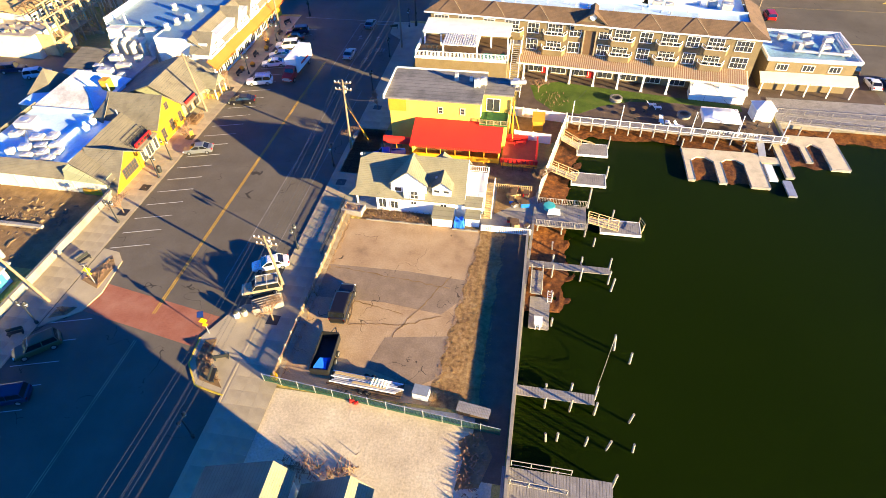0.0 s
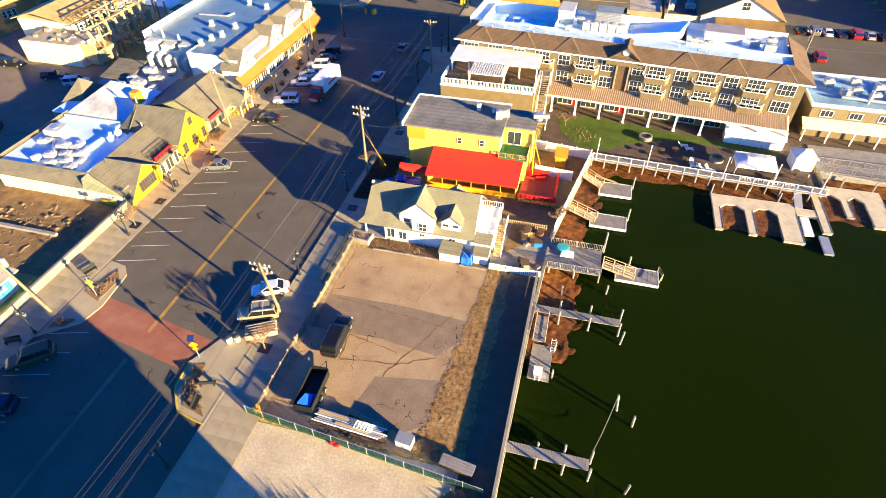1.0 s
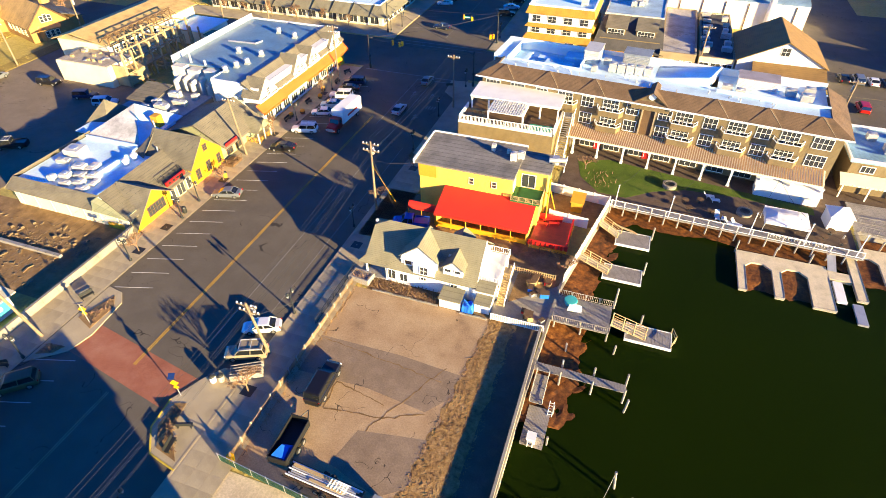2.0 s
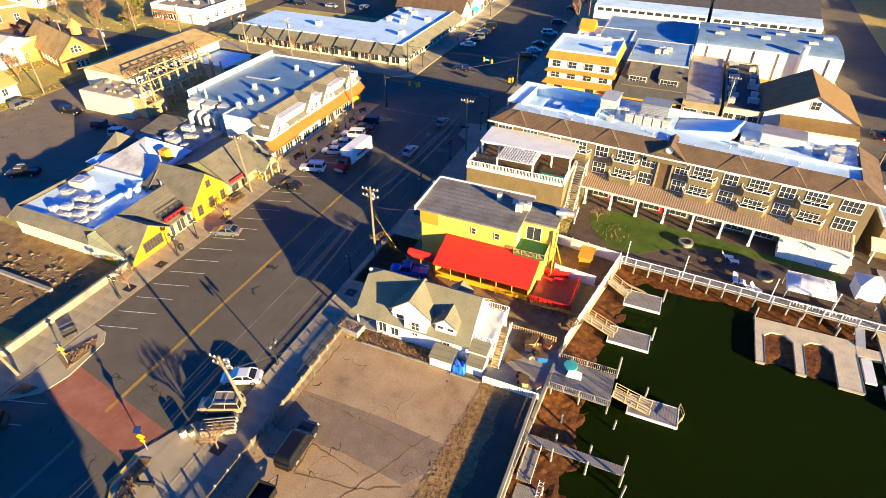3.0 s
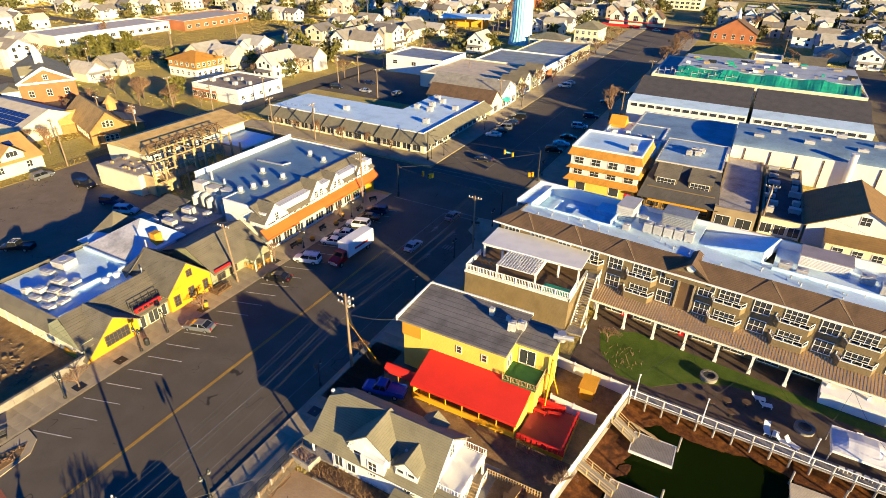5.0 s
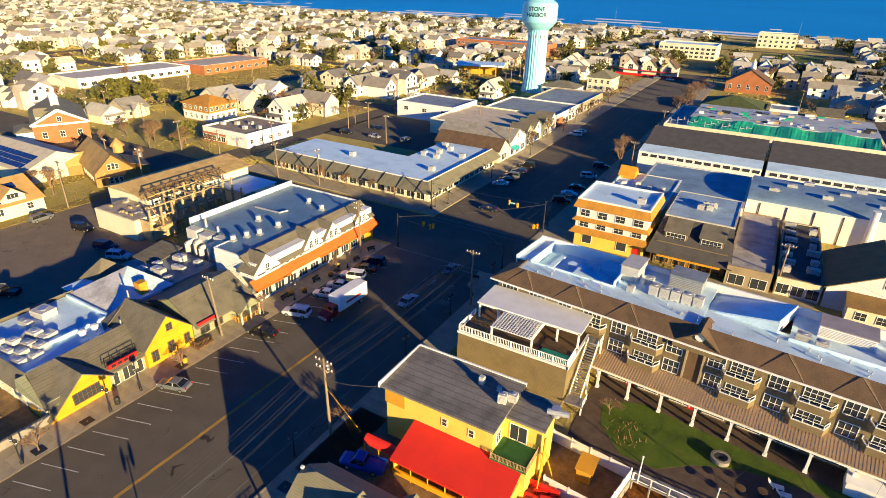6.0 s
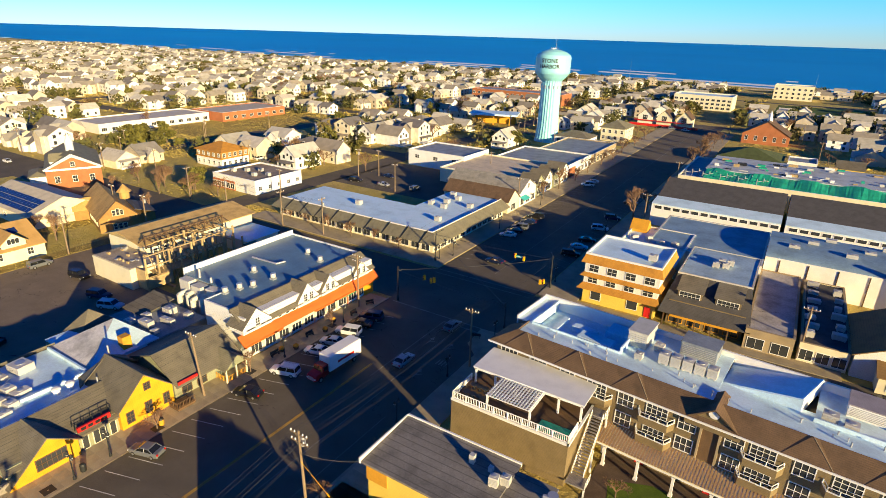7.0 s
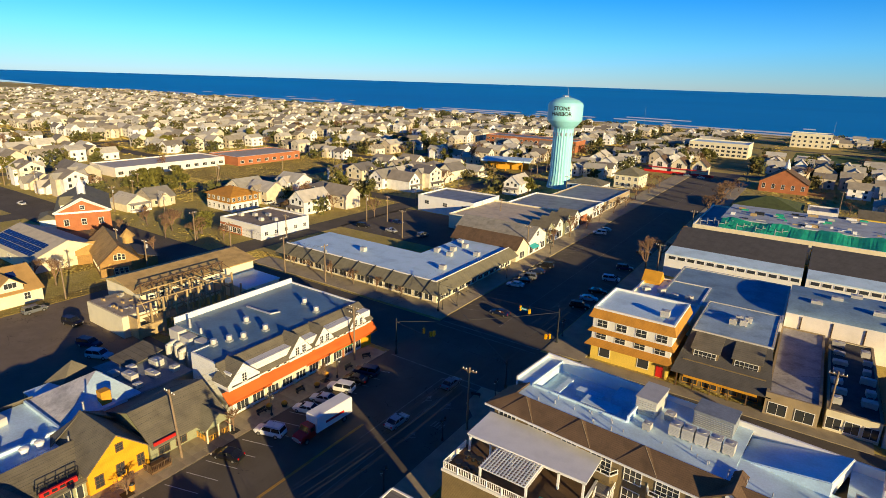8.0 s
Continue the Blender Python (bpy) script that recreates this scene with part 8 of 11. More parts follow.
def house(kind, x, y, turn):
    """One of several shore houses: walls, roof, windows, porch or dormer."""
    w, d, h, rise = [(9, 12, 3.4, 3.0), (10, 13, 5.8, 3.2), (11, 11, 6.2, 2.6), (8.5, 14, 5.6, 3.6), (12, 10, 3.6, 3.4), (10, 12, 8.2, 2.8)][kind]
    label = ["small white cottage with grey gabled roof", "two-storey cream shore house with gabled roof", "two-storey shore house with hipped roof", "narrow shore house with steep gable", "low cottage with dormer and wide roof", "three-storey shore house with deck"][kind]
    t = thing("shore_house", x, y, 0, turn, label, "house", "shore houses")
    if kind == 2:
        part("wall", boxes((-w / 2, w / 2, -d / 2, d / 2, 0, h - 0.16)), HOUSE_WALLS, t)
        part("roof", bmesh_of(roof_hip, -w / 2, w / 2, -d / 2, d / 2, h, rise), HOUSE_ROOFS, t)
    else:
        part("wall", bmesh_of(wall_gable, -w / 2, w / 2, -d / 2, d / 2, 0, h, rise, "y"), HOUSE_WALLS, t)
        part("roof", bmesh_of(roof_gable, -w / 2, w / 2, -d / 2, d / 2, h, rise, "y", 0.45), HOUSE_ROOFS, t)
    if kind in (1, 4, 5):
        part("cross_gable", bmesh_of(wall_gable, -w / 2 - 1.5, w / 2 + 1.5, -2.4, 2.4, 0, h - 0.4, rise * 0.75, "x"), HOUSE_WALLS, t)
        part("cross_roof", bmesh_of(roof_gable, -w / 2 - 1.5, w / 2 + 1.5, -2.4, 2.4, h - 0.4, rise * 0.75, "x", 0.4), HOUSE_ROOFS, t)
    if kind in (0, 1, 3, 5):
        part("porch", boxes((-w / 2 + 0.6, w / 2 - 0.6, -d / 2 - 2.4, -d / 2, 0, 0.7), (-w / 2 + 0.7, -w / 2 + 0.95, -d / 2 - 2.3, -d / 2 - 2.05, 0.7, 2.9), (w / 2 - 0.95, w / 2 - 0.7, -d / 2 - 2.3, -d / 2 - 2.05, 0.7, 2.9)), WHITE, t)
        part("porch_roof", bmesh_of(slab, [(-w / 2 + 0.4, -d / 2 - 2.7, 2.9), (w / 2 - 0.4, -d / 2 - 2.7, 2.9), (w / 2 - 0.4, -d / 2, 3.3), (-w / 2 + 0.4, -d / 2, 3.3)], 0.15), HOUSE_ROOFS, t)
    for z in [1.0] + ([4.0] if h > 5 else []) + ([6.6] if h > 8 else []):
        for u in (-w / 4, w / 4):
            plain_window(t, (u, -d / 2, z), 0, 1.3, 1.5)
        side = w / 2
        for v in (-d / 3.2, d / 3.2):
            plain_window(t, (side, v, z), 90, 1.1, 1.4)
    if h > 5:
        plain_window(t, (0, -d / 2, h - 0.3), 0, 1.0, 1.0)
    return t


rng = random.Random(17)
spots = []
for iy in range(54):
    for ix in range(134):
        x, y = 330 - 14.2 * ix + rng.uniform(-2.5, 2.5), 30 + 15.4 * iy + rng.uniform(-2.5, 2.5)
        if y < 790 and not blocked(x, y) and rng.random() < 0.8 and (x < -150 or y > 140):
            spots.append((math.hypot(x - 10, y - 30), x, y, rng.choice((0, 90, 180, 270, 90)) + rng.uniform(-3, 3), rng.randrange(6)))
spots.sort()
first = {}
NEAR_HOUSES = 150
for dist, x, y, turn, kind in spots[:NEAR_HOUSES]:
    if kind not in first:
        first[kind] = house(kind, x, y, turn)
    else:
        copy_thing(first[kind], pose(x, y, 0, 0, 0, turn))

vw, fw, vr, fr, vg, fg = [], [], [], [], [], []


def add_ring(verts, faces, pts, quads):
    b = len(verts)
    verts += pts
    faces += [tuple(b + i for i in q) for q in quads]


for dist, x, y, turn, kind in spots[NEAR_HOUSES:]:
    a = radians(turn)
    ca, sa = math.cos(a), math.sin(a)
    W, Dp, hh, ri = rng.uniform(3.3, 4.9), rng.uniform(4.4, 6.2), rng.uniform(4.0, 7.4), rng.uniform(2.0, 3.2)

    def to(p, q, r):
        return (x + p * ca - q * sa, y + p * sa + q * ca, r)

    add_ring(vw, fw, [to(-W, -Dp, 0), to(W, -Dp, 0), to(W, Dp, 0), to(-W, Dp, 0), to(-W, -Dp, hh), to(W, -Dp, hh), to(W, Dp, hh), to(-W, Dp, hh), to(0, -Dp, hh + ri), to(0, Dp, hh + ri)],
             [(0, 1, 5, 4), (1, 2, 6, 5), (2, 3, 7, 6), (3, 0, 4, 7), (4, 5, 8), (6, 7, 9)])
    o = 0.5
    add_ring(vr, fr, [to(-W - o, -Dp - o, hh - 0.2), to(-W - o, Dp + o, hh - 0.2), to(0, Dp + o, hh + ri + 0.15), to(0, -Dp - o, hh + ri + 0.15), to(W + o, -Dp - o, hh - 0.2), to(W + o, Dp + o, hh - 0.2)], [(0, 3, 2, 1), (3, 4, 5, 2)])
    for lv in range(1 + int(hh > 4.6)):
        z = 1.0 + 2.7 * lv
        for u in (-0.5, 0.45):
            add_ring(vg, fg, [to(W * u - 0.6, -Dp - 0.05, z), to(W * u + 0.6, -Dp - 0.05, z), to(W * u + 0.6, -Dp - 0.05, z + 1.4), to(W * u - 0.6, -Dp - 0.05, z + 1.4)], [(0, 1, 2, 3)])
            add_ring(vg, fg, [to(W + 0.05, Dp * u - 0.6, z), to(W + 0.05, Dp * u + 0.6, z), to(W + 0.05, Dp * u + 0.6, z + 1.4), to(W + 0.05, Dp * u - 0.6, z + 1.4)], [(0, 1, 2, 3)])
            add_ring(vg, fg, [to(-W - 0.05, Dp * u - 0.6, z), to(-W - 0.05, Dp * u + 0.6, z), to(-W - 0.05, Dp * u + 0.6, z + 1.4), to(-W - 0.05, Dp * u - 0.6, z + 1.4)], [(0, 1, 2, 3)])
            add_ring(vg, fg, [to(W * u - 0.6, Dp + 0.05, z), to(W * u + 0.6, Dp + 0.05, z), to(W * u + 0.6, Dp + 0.05, z + 1.4), to(W * u - 0.6, Dp + 0.05, z + 1.4)], [(0, 1, 2, 3)])
    if kind % 2:
        s = 1 if kind > 2 else -1
        w2 = rng.uniform(1.6, 2.6)
        add_ring(vw, fw, [to(s * W, -w2, 0), to(s * (W + 2.5), -w2, 0), to(s * (W + 2.5), w2, 0), to(s * W, w2, 0), to(s * W, -w2, hh * 0.8), to(s * (W + 2.5), -w2, hh * 0.8), to(s * (W + 2.5), w2, hh * 0.8), to(s * W, w2, hh * 0.8), to(s * (W + 2.5), 0, hh * 0.8 + 1.8), to(0, 0, hh * 0.8 + 1.8)],
                 [(0, 1, 5, 4), (1, 2, 6, 5), (2, 3, 7, 6), (5, 6, 8)])
        add_ring(vr, fr, [to(s * (W + 2.8), -w2 - 0.3, hh * 0.8), to(s * (W + 2.8), 0, hh * 0.8 + 2.0), to(0, 0, hh * 0.8 + 2.0), to(s * W * 0.5, -w2 - 0.3, hh * 0.8), to(s * (W + 2.8), w2 + 0.3, hh * 0.8), to(s * W * 0.5, w2 + 0.3, hh * 0.8)], [(0, 1, 2, 3), (1, 4, 5, 2)])
fh = thing("far_houses", 0, 0, 0, 0, "hundreds of white and cream shore houses", "houses", kind="stuff")
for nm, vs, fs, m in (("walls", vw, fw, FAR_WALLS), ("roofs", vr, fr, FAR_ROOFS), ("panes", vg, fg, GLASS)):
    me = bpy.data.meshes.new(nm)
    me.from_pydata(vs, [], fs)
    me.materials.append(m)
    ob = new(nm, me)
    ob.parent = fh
    ob["kind"] = "stuff"

# ---- trees ----
FAR_LEAF = mat("far_foliage", (0.11, 0.11, 0.028), 0.9, 0.45, 0.04, 1.0, bump=0.0, second=(0.14, 0.085, 0.035))
def crown_mesh(name, seed, r, h, n, leaf, material):
    """A crown of many small leaves in uneven clumps with gaps."""
    g = random.Random(seed)
    clumps = [(g.uniform(-r, r) * 0.65, g.uniform(-r, r) * 0.65, h * g.uniform(0.32, 0.92), r * g.uniform(0.28, 0.5)) for _ in range(11)]
    vs, fs = [], []
    for _ in range(n):
        cx, cy, cz, cr = g.choice(clumps)
        v = Vector((g.gauss(0, 1), g.gauss(0, 1), g.gauss(0, 1))).normalized() * cr * g.uniform(0.5, 1.05)
        p = Vector((cx, cy, cz)) + Vector((v.x, v.y, v.z * 0.75))
        q = Matrix.Rotation(g.uniform(0, 6.28), 3, Vector((g.gauss(0, 1), g.gauss(0, 1), g.gauss(0, 1))).normalized())
        s = leaf * g.uniform(0.6, 1.4)
        b = len(vs)
        for o in ((-s, -s * 0.6, 0), (s, -s * 0.5, 0), (s * 0.7, s * 0.7, 0.1 * s), (-s * 0.7, s * 0.6, 0)):
            vs.append(tuple(p + q @ Vector(o)))
        fs.append((b, b + 1, b + 2, b + 3))
    me = bpy.data.meshes.new(name)
    me.from_pydata(vs, [], fs)
    me.materials.append(material)
    return me


def bare_mesh(name, seed, h, depth, material):
    """Limbs and twigs of a leafless tree, tapering as they branch."""
    g = random.Random(seed)
    bm = bmesh.new()

    def grow(p, d, length, r, k):
        q = p + d * length
        rod(bm, p, q, r, r * 0.62, 5 if k > 2 else 3)
        if k == 0:
            return
        for _ in range(3 if k > 1 else 7):
            e = (d + Vector((g.gauss(0, 0.55), g.gauss(0, 0.55), g.gauss(0.18, 0.3)))).normalized()
            grow(p.lerp(q, g.uniform(0.65, 1.0)), e, length * g.uniform(0.55, 0.8), r * 0.6, k - 1)

    for _ in range(4):
        grow(Vector((0, 0, h * 0.26)), Vector((g.gauss(0, 0.5), g.gauss(0, 0.5), 1)).normalized(), h * 0.26, h * 0.022, depth)
    return mesh_data(name, bm, material)


TRUNK = mesh_data("trunk", bmesh_of(rod, (0, 0, -0.1), (0, 0, 3.0), 0.26, 0.16, 8), BARK)
CROWNS = [crown_mesh("crown", 40 + i, 3.4, 7.5, 900, 0.34, LEAF) for i in range(3)]
BARE = [bare_mesh("branchwork", 60 + i, 8.5, 5, TWIG) for i in range(3)]


def tree(x, y, s, kind, seed):
    g = random.Random(seed)
    green = kind == "green"
    t = thing("evergreen_tree" if green else "bare_tree", x, y, 0, g.uniform(0, 360), "dark green tree with uneven crown" if green else "leafless brown winter tree", "tree", "evergreen trees" if green else "bare trees")
    t.scale = (s * g.uniform(0.9, 1.1), s, s * g.uniform(0.85, 1.2))
    shared("trunk", TRUNK, t)
    shared("crown" if green else "branchwork", g.choice(CROWNS if green else BARE), t)
    return t


for i, (x, y, s) in enumerate(((-236, 178, 1.3), (-240, 186, 1.2), (-230, 172, 1.1), (-246, 180, 1.2), (-238, 194, 1.3), (-228, 184, 1.0), (-222, 190, 0.8))):
    tree(x, y, s, "green", 100 + i)
BARE_AT = [(-22.0, 206, 1.35), (-21.5, 222, 1.2), (-20.5, 300, 1.3), (-21, 330, 1.2), (-22, 345, 1.3), (-21, 318, 1.1), (-54.5, 214, 0.8), (-55, 230, 0.9), (-54.5, 246, 0.8), (-55, 262, 0.8), (-55, 280, 0.8), (-54.5, 296, 0.8), (-56, 316, 0.9), (-56, 340, 0.9), (-57, 366, 0.9), (-64, 376, 0.9), (-90, 146, 0.55), (-82, 146, 0.6), (-74, 146, 0.5), (-99, 147, 0.55), (-106, 147, 0.5), (-66, 146, 0.45), (-140, 99, 0.95), (-147, 97, 0.8), (-139, 90, 0.6), (-150, 145, 0.8), (-143, 150, 0.7), (-156, 150, 0.75), (-175, 152, 0.8), (-188, 148, 0.7), (-166, 146, 0.85), (-146, 128, 0.6), (-152, 122, 0.7), (-160, 126, 0.6), (-168, 122, 0.7), (-137, 122, 0.5), (-160, 140, 0.8), (-168, 147, 0.7), (-172, 132, 0.7), (-180, 145, 0.8), (-285, 214, 1.0), (-120, 262, 0.9), (-20.5, 360, 0.9), (-19, 380, 0.9), (30, 352, 0.7), (44, 350, 0.8), (-128, 208, 0.9), (-160, 192, 0.6)]
for i, (x, y, s) in enumerate(BARE_AT):
    tree(x, y, s, "bare", 200 + i)
rng = random.Random(77)
for i in range(420):
    x, y = rng.uniform(-420, 160), rng.uniform(150, 560)
    if not blocked(x, y, 3) and not (-30 < x < 80 and 300 < y < 430 and i % 4):
        tree(x, y, rng.uniform(0.8, 1.5), "green" if i % 5 < 3 else "bare", 300 + i)
vs, fs = [], []
for i in range(3600):
    x, y = rng.uniform(-1500, 330), rng.uniform(150, 800)
    if blocked(x, y, 2) or (-30 < x < 80 and 300 < y < 420):
        continue
    R0, H0 = rng.uniform(2.8, 6.5), rng.uniform(4.5, 9.5)
    for _ in range(100):
        p = Vector((rng.gauss(0, 0.45) * R0, rng.gauss(0, 0.45) * R0, H0 * rng.uniform(0.15, 1.0)))
        q = Matrix.Rotation(rng.uniform(0, 6.28), 3, Vector((rng.gauss(0, 1), rng.gauss(0, 1), rng.gauss(0, 1))).normalized())
        b, s = len(vs), rng.uniform(0.6, 1.35)
        for o in ((-s, -s, 0), (s, -s * 0.7, 0), (0, s, 0)):
            w = p + q @ Vector(o)
            vs.append((x + w.x, y + w.y, max(0.0, w.z)))
        fs.append((b, b + 1, b + 2))
me = bpy.data.meshes.new("far_trees")
me.from_pydata(vs, [], fs)
me.materials.append(FAR_LEAF)
tagged(new("far_trees", me), "dark green trees among the houses", "trees", kind="stuff")

# dry winter grass and low hedges that stand up from the town's ground
rng = random.Random(91)
vs, fs = [], []


def tuft(x, y, r, z):
    a, b = rng.uniform(0, 6.28), len(vs)
    c, d = math.cos(a) * r, math.sin(a) * r
    vs.extend([(x - c, y - d, 0.0), (x + c, y + d, 0.0), (x + c * rng.uniform(-0.9, 0.9), y + d * rng.uniform(-0.9, 0.9), z)])
    fs.append((b, b + 1, b + 2))


for x0, x1, y0, y1, n in ((-318, -234, 212, 330, 16000), (-175, -146, 84, 122, 2500), (-131.2, -127.5, 60, 122, 1200), (-260, -205, 176, 212, 3500), (-126, -114, 141, 150, 800), (-126, -100, 252, 330, 2500)):
    for _ in range(n):
        tuft(rng.uniform(x0, x1), rng.uniform(y0, y1), rng.uniform(0.25, 0.6), rng.uniform(0.06, 0.2))
for _ in range(90000):
    x, y = rng.uniform(-950, 330), rng.uniform(142, 845)
    if not blocked(x, y, 0.0):
        tuft(x, y, *((rng.uniform(0.5, 1.5), rng.uniform(0.2, 0.9)) if y > 230 or x > -60 else (rng.uniform(0.2, 0.6), rng.uniform(0.1, 0.35))))
me = bpy.data.meshes.new("winter_grass")
me.from_pydata(vs, [], fs)
me.materials.append(TOWN)
tagged(new("winter_grass", me), "golden dry winter grass and low hedges", "grass", kind="stuff")

# ---- piers, docks and piles ----
PILE = mesh_data("pile", bmesh_of(rod, (0, 0, -3.5), (0, 0, 0.0), 0.13, 0.12, 10), WOOD_GREY)


def pile(parent, x, y, top):
    ob = shared("pile", PILE, parent, (x, y, top))
    return ob


def deck_boards(bm, x0, x1, y0, y1, z, along="y", pitch=0.3):
    """Boards laid side by side with open joints, and two stringers below them."""
    n = max(2, int(((x1 - x0) if along == "y" else (y1 - y0)) / pitch))
    for i in range(n):
        if along == "y":
            a = x0 + (x1 - x0) * i / n
            box(bm, a, a + (x1 - x0) / n - 0.03, y0, y1, z - 0.06, z + 0.006 * (i % 3))
        else:
            a = y0 + (y1 - y0) * i / n
            box(bm, x0, x1, a, a + (y1 - y0) / n - 0.03, z - 0.06, z + 0.006 * (i % 3))
    box(bm, x0 + 0.15, x1 - 0.15, y0 + 0.15, y1 - 0.15, z - 0.3, z - 0.07)


def pier(name, label, x0, x1, y0, y1, z, piles, rails=(), material=WOOD_GREY, along="y"):
    cx, cy = (x0 + x1) / 2, (y0 + y1) / 2
    t = thing(name, cx, cy, z, 0, label, "pier", "piers")
    bm = bmesh.new()
    deck_boards(bm, x0 - cx, x1 - cx, y0 - cy, y1 - cy, 0, along)
    part("deck", bm, material, t)["kind"] = "stuff"
    for x, y, top in piles:
        pile(t, x - cx, y - cy, top - z)
    for p, q, picket in rails:
        bm = bmesh.new()
        rail(bm, (p[0] - cx, p[1] - cy, 0), (q[0] - cx, q[1] - cy, 0), 1.0, 1.7, picket)
        part("railing", bm, WOOD_GREY, t)
    return t


pier("sun_pier", "grey board pier with slatted railings", 6.8, 13.8, 56.6, 61.4, 0.15,
     [(7.2, 56.7, 0.1), (10.5, 56.7, 0.1), (13.7, 56.7, 0.9), (13.9, 60.6, 4.2), (10.5, 61.3, 0.1), (7.4, 61.3, 0.1)],
     [((6.9, 56.6), (13.8, 56.6), 0.22), ((6.9, 61.4), (13.8, 61.4), 0.22), ((13.8, 56.6), (13.8, 57.4), 0.2)])
def float_dock(name, label, x0, x1, y0, y1, z, pile_at, loop=False):
    """A low floating dock: boards, a pale bumper strip all round, and its guide pile."""
    t = pier(name, label, x0, x1, y0, y1, z, pile_at)
    cx, cy = (x0 + x1) / 2, (y0 + y1) / 2
    bm = bmesh.new()
    ring_wall(bm, x0 - cx - 0.12, x1 - cx + 0.12, y0 - cy - 0.12, y1 - cy + 0.12, -0.35, 0.03, 0.12)
    part("bumper", bm, WHITE, t, "white bumper strip")
    if loop:
        bm = bmesh.new()
        e, f = x1 - cx, (y1 - y0) / 2
        for k in (0.5, 1.0):
            rod(bm, (e, -f, k), (e + 0.5, 0, k), 0.05, n=5)
            rod(bm, (e + 0.5, 0, k), (e, f, k), 0.05, n=5)
        for px, py in ((e, -f), (e + 0.5, 0.0), (e, f)):
            rod(bm, (px, py, -0.2), (px, py, 1.0), 0.06, n=5)
        part("end_rail", bm, WOOD_TAN, t, "pale end rail")
    return t


def gangway(name, label, p, q, w):
    """A sloping board ramp between two points, with posts and double rails on both sides."""
    p, q = Vector(p), Vector(q)
    t = thing(name, p.x, p.y, p.z, math.degrees(math.atan2(q.y - p.y, q.x - p.x)), label, "gangway", "gangways")
    n, drop = (q - p).xy.length, q.z - p.z
    bm = bmesh.new()
    m = int(n / 0.3)
    for i in range(m):
        u0, u1 = n * i / m, n * (i + 1) / m - 0.04
        slab(bm, [(u0, -w / 2, drop * u0 / n), (u1, -w / 2, drop * u1 / n), (u1, w / 2, drop * u1 / n), (u0, w / 2, drop * u0 / n)], 0.06)
    part("treads", bm, WOOD_GREY, t)["kind"] = "stuff"
    for k in (-1, 1):
        bm = bmesh.new()
        rail(bm, (0, k * w / 2, 0), (n, k * w / 2, drop), 0.95, 1.5, 0.0, 0.055)
        rod(bm, (0, k * w / 2, 0.5), (n, k * w / 2, drop + 0.5), 0.045, n=4)
        rod(bm, (0, k * w / 2, -0.08), (n, k * w / 2, drop - 0.08), 0.09, n=4)
        part("side_rail", bm, WOOD_TAN, t)
    return t


float_dock("sun_pier_float", "narrow grey float beyond the pier", 15.9, 21.2, 57.5, 60.1, -0.75, [(17.5, 60.4, 0.9)], loop=True)
gangway("pier_gangway", "weathered ramp with rails from the pier to its float", (14.0, 58.9, 0.1), (18.2, 58.5, -0.65), 1.2)
float_dock("float_a", "grey floating dock beside the mud", 11.9, 16.9, 67.9, 70.7, -0.75, [(17.2, 70.6, 1.0)])
gangway("yard_gangway", "weathered ramp with rails down to a float", (8.0, 70.2, 0.35), (12.6, 69.1, -0.65), 1.3)
float_dock("float_b", "grey floating dock near the boardwalk", 12.8, 17.5, 75.9, 79.0, -0.75, [(17.8, 78.9, 1.1)])
gangway("corner_gangway", "weathered ramp with piled planks beside it", (10.2, 78.7, 0.35), (13.1, 77.7, -0.65), 1.3)
for k in range(5):
    bm = bmesh.new()
    rod(bm, (12.0 + 0.2 * k, 79.9 - 0.12 * k, -0.3), (15.0 + 0.15 * k, 79.2 - 0.1 * k, -0.55), 0.1, n=5)
    tagged(new("loose_plank", mesh_data("loose_plank", bm, WOOD_TAN)), "pale loose plank piled by the ramp", "plank", "loose planks")
pier("stub_pier", "short grey pier with tall piles", 6.2, 16.6, 48.6, 49.7, 0.1, [(9.4, 48.2, 1.3), (9.4, 50.0, 1.2), (13.0, 48.2, 1.2), (13.0, 50.0, 1.3), (16.5, 48.2, 1.1), (16.6, 50.1, 1.5)])
pier("low_float", "long grey float with a ladder and engine box", 6.9, 9.3, 39.4, 44.4, -0.85, [(9.5, 44.2, 0.5), (9.6, 40.4, 0.2)], along="x")
pier("low_gangway", "ramp with rails to the low float", 6.8, 8.2, 44.4, 48.4, -0.3, [], [((6.8, 44.4), (6.8, 48.4), 0.0), ((8.2, 44.4), (8.2, 48.4), 0.0)], along="x")
pier("middle_pier", "narrow grey pier with mooring piles", 6.0, 14.2, 29.7, 30.9, 0.1, [(9.2, 29.4, 0.9), (9.2, 31.2, 0.5), (11.8, 29.4, 1.1), (11.8, 31.2, 1.2), (14.3, 29.4, 1.1), (14.4, 31.2, 1.3)])
pier("near_pier", "wide pale board pier with white rails", 5.4, 15.6, 17.4, 21.8, 0.15, [(15.8, 22.0, 1.4), (10.6, 22.0, 0.2), (10.6, 17.2, 1.0), (15.8, 17.2, 0.8)], [((6.2, 22.0), (11.8, 21.9), 0.0), ((6.2, 20.2), (11.4, 20.0), 0.0)])
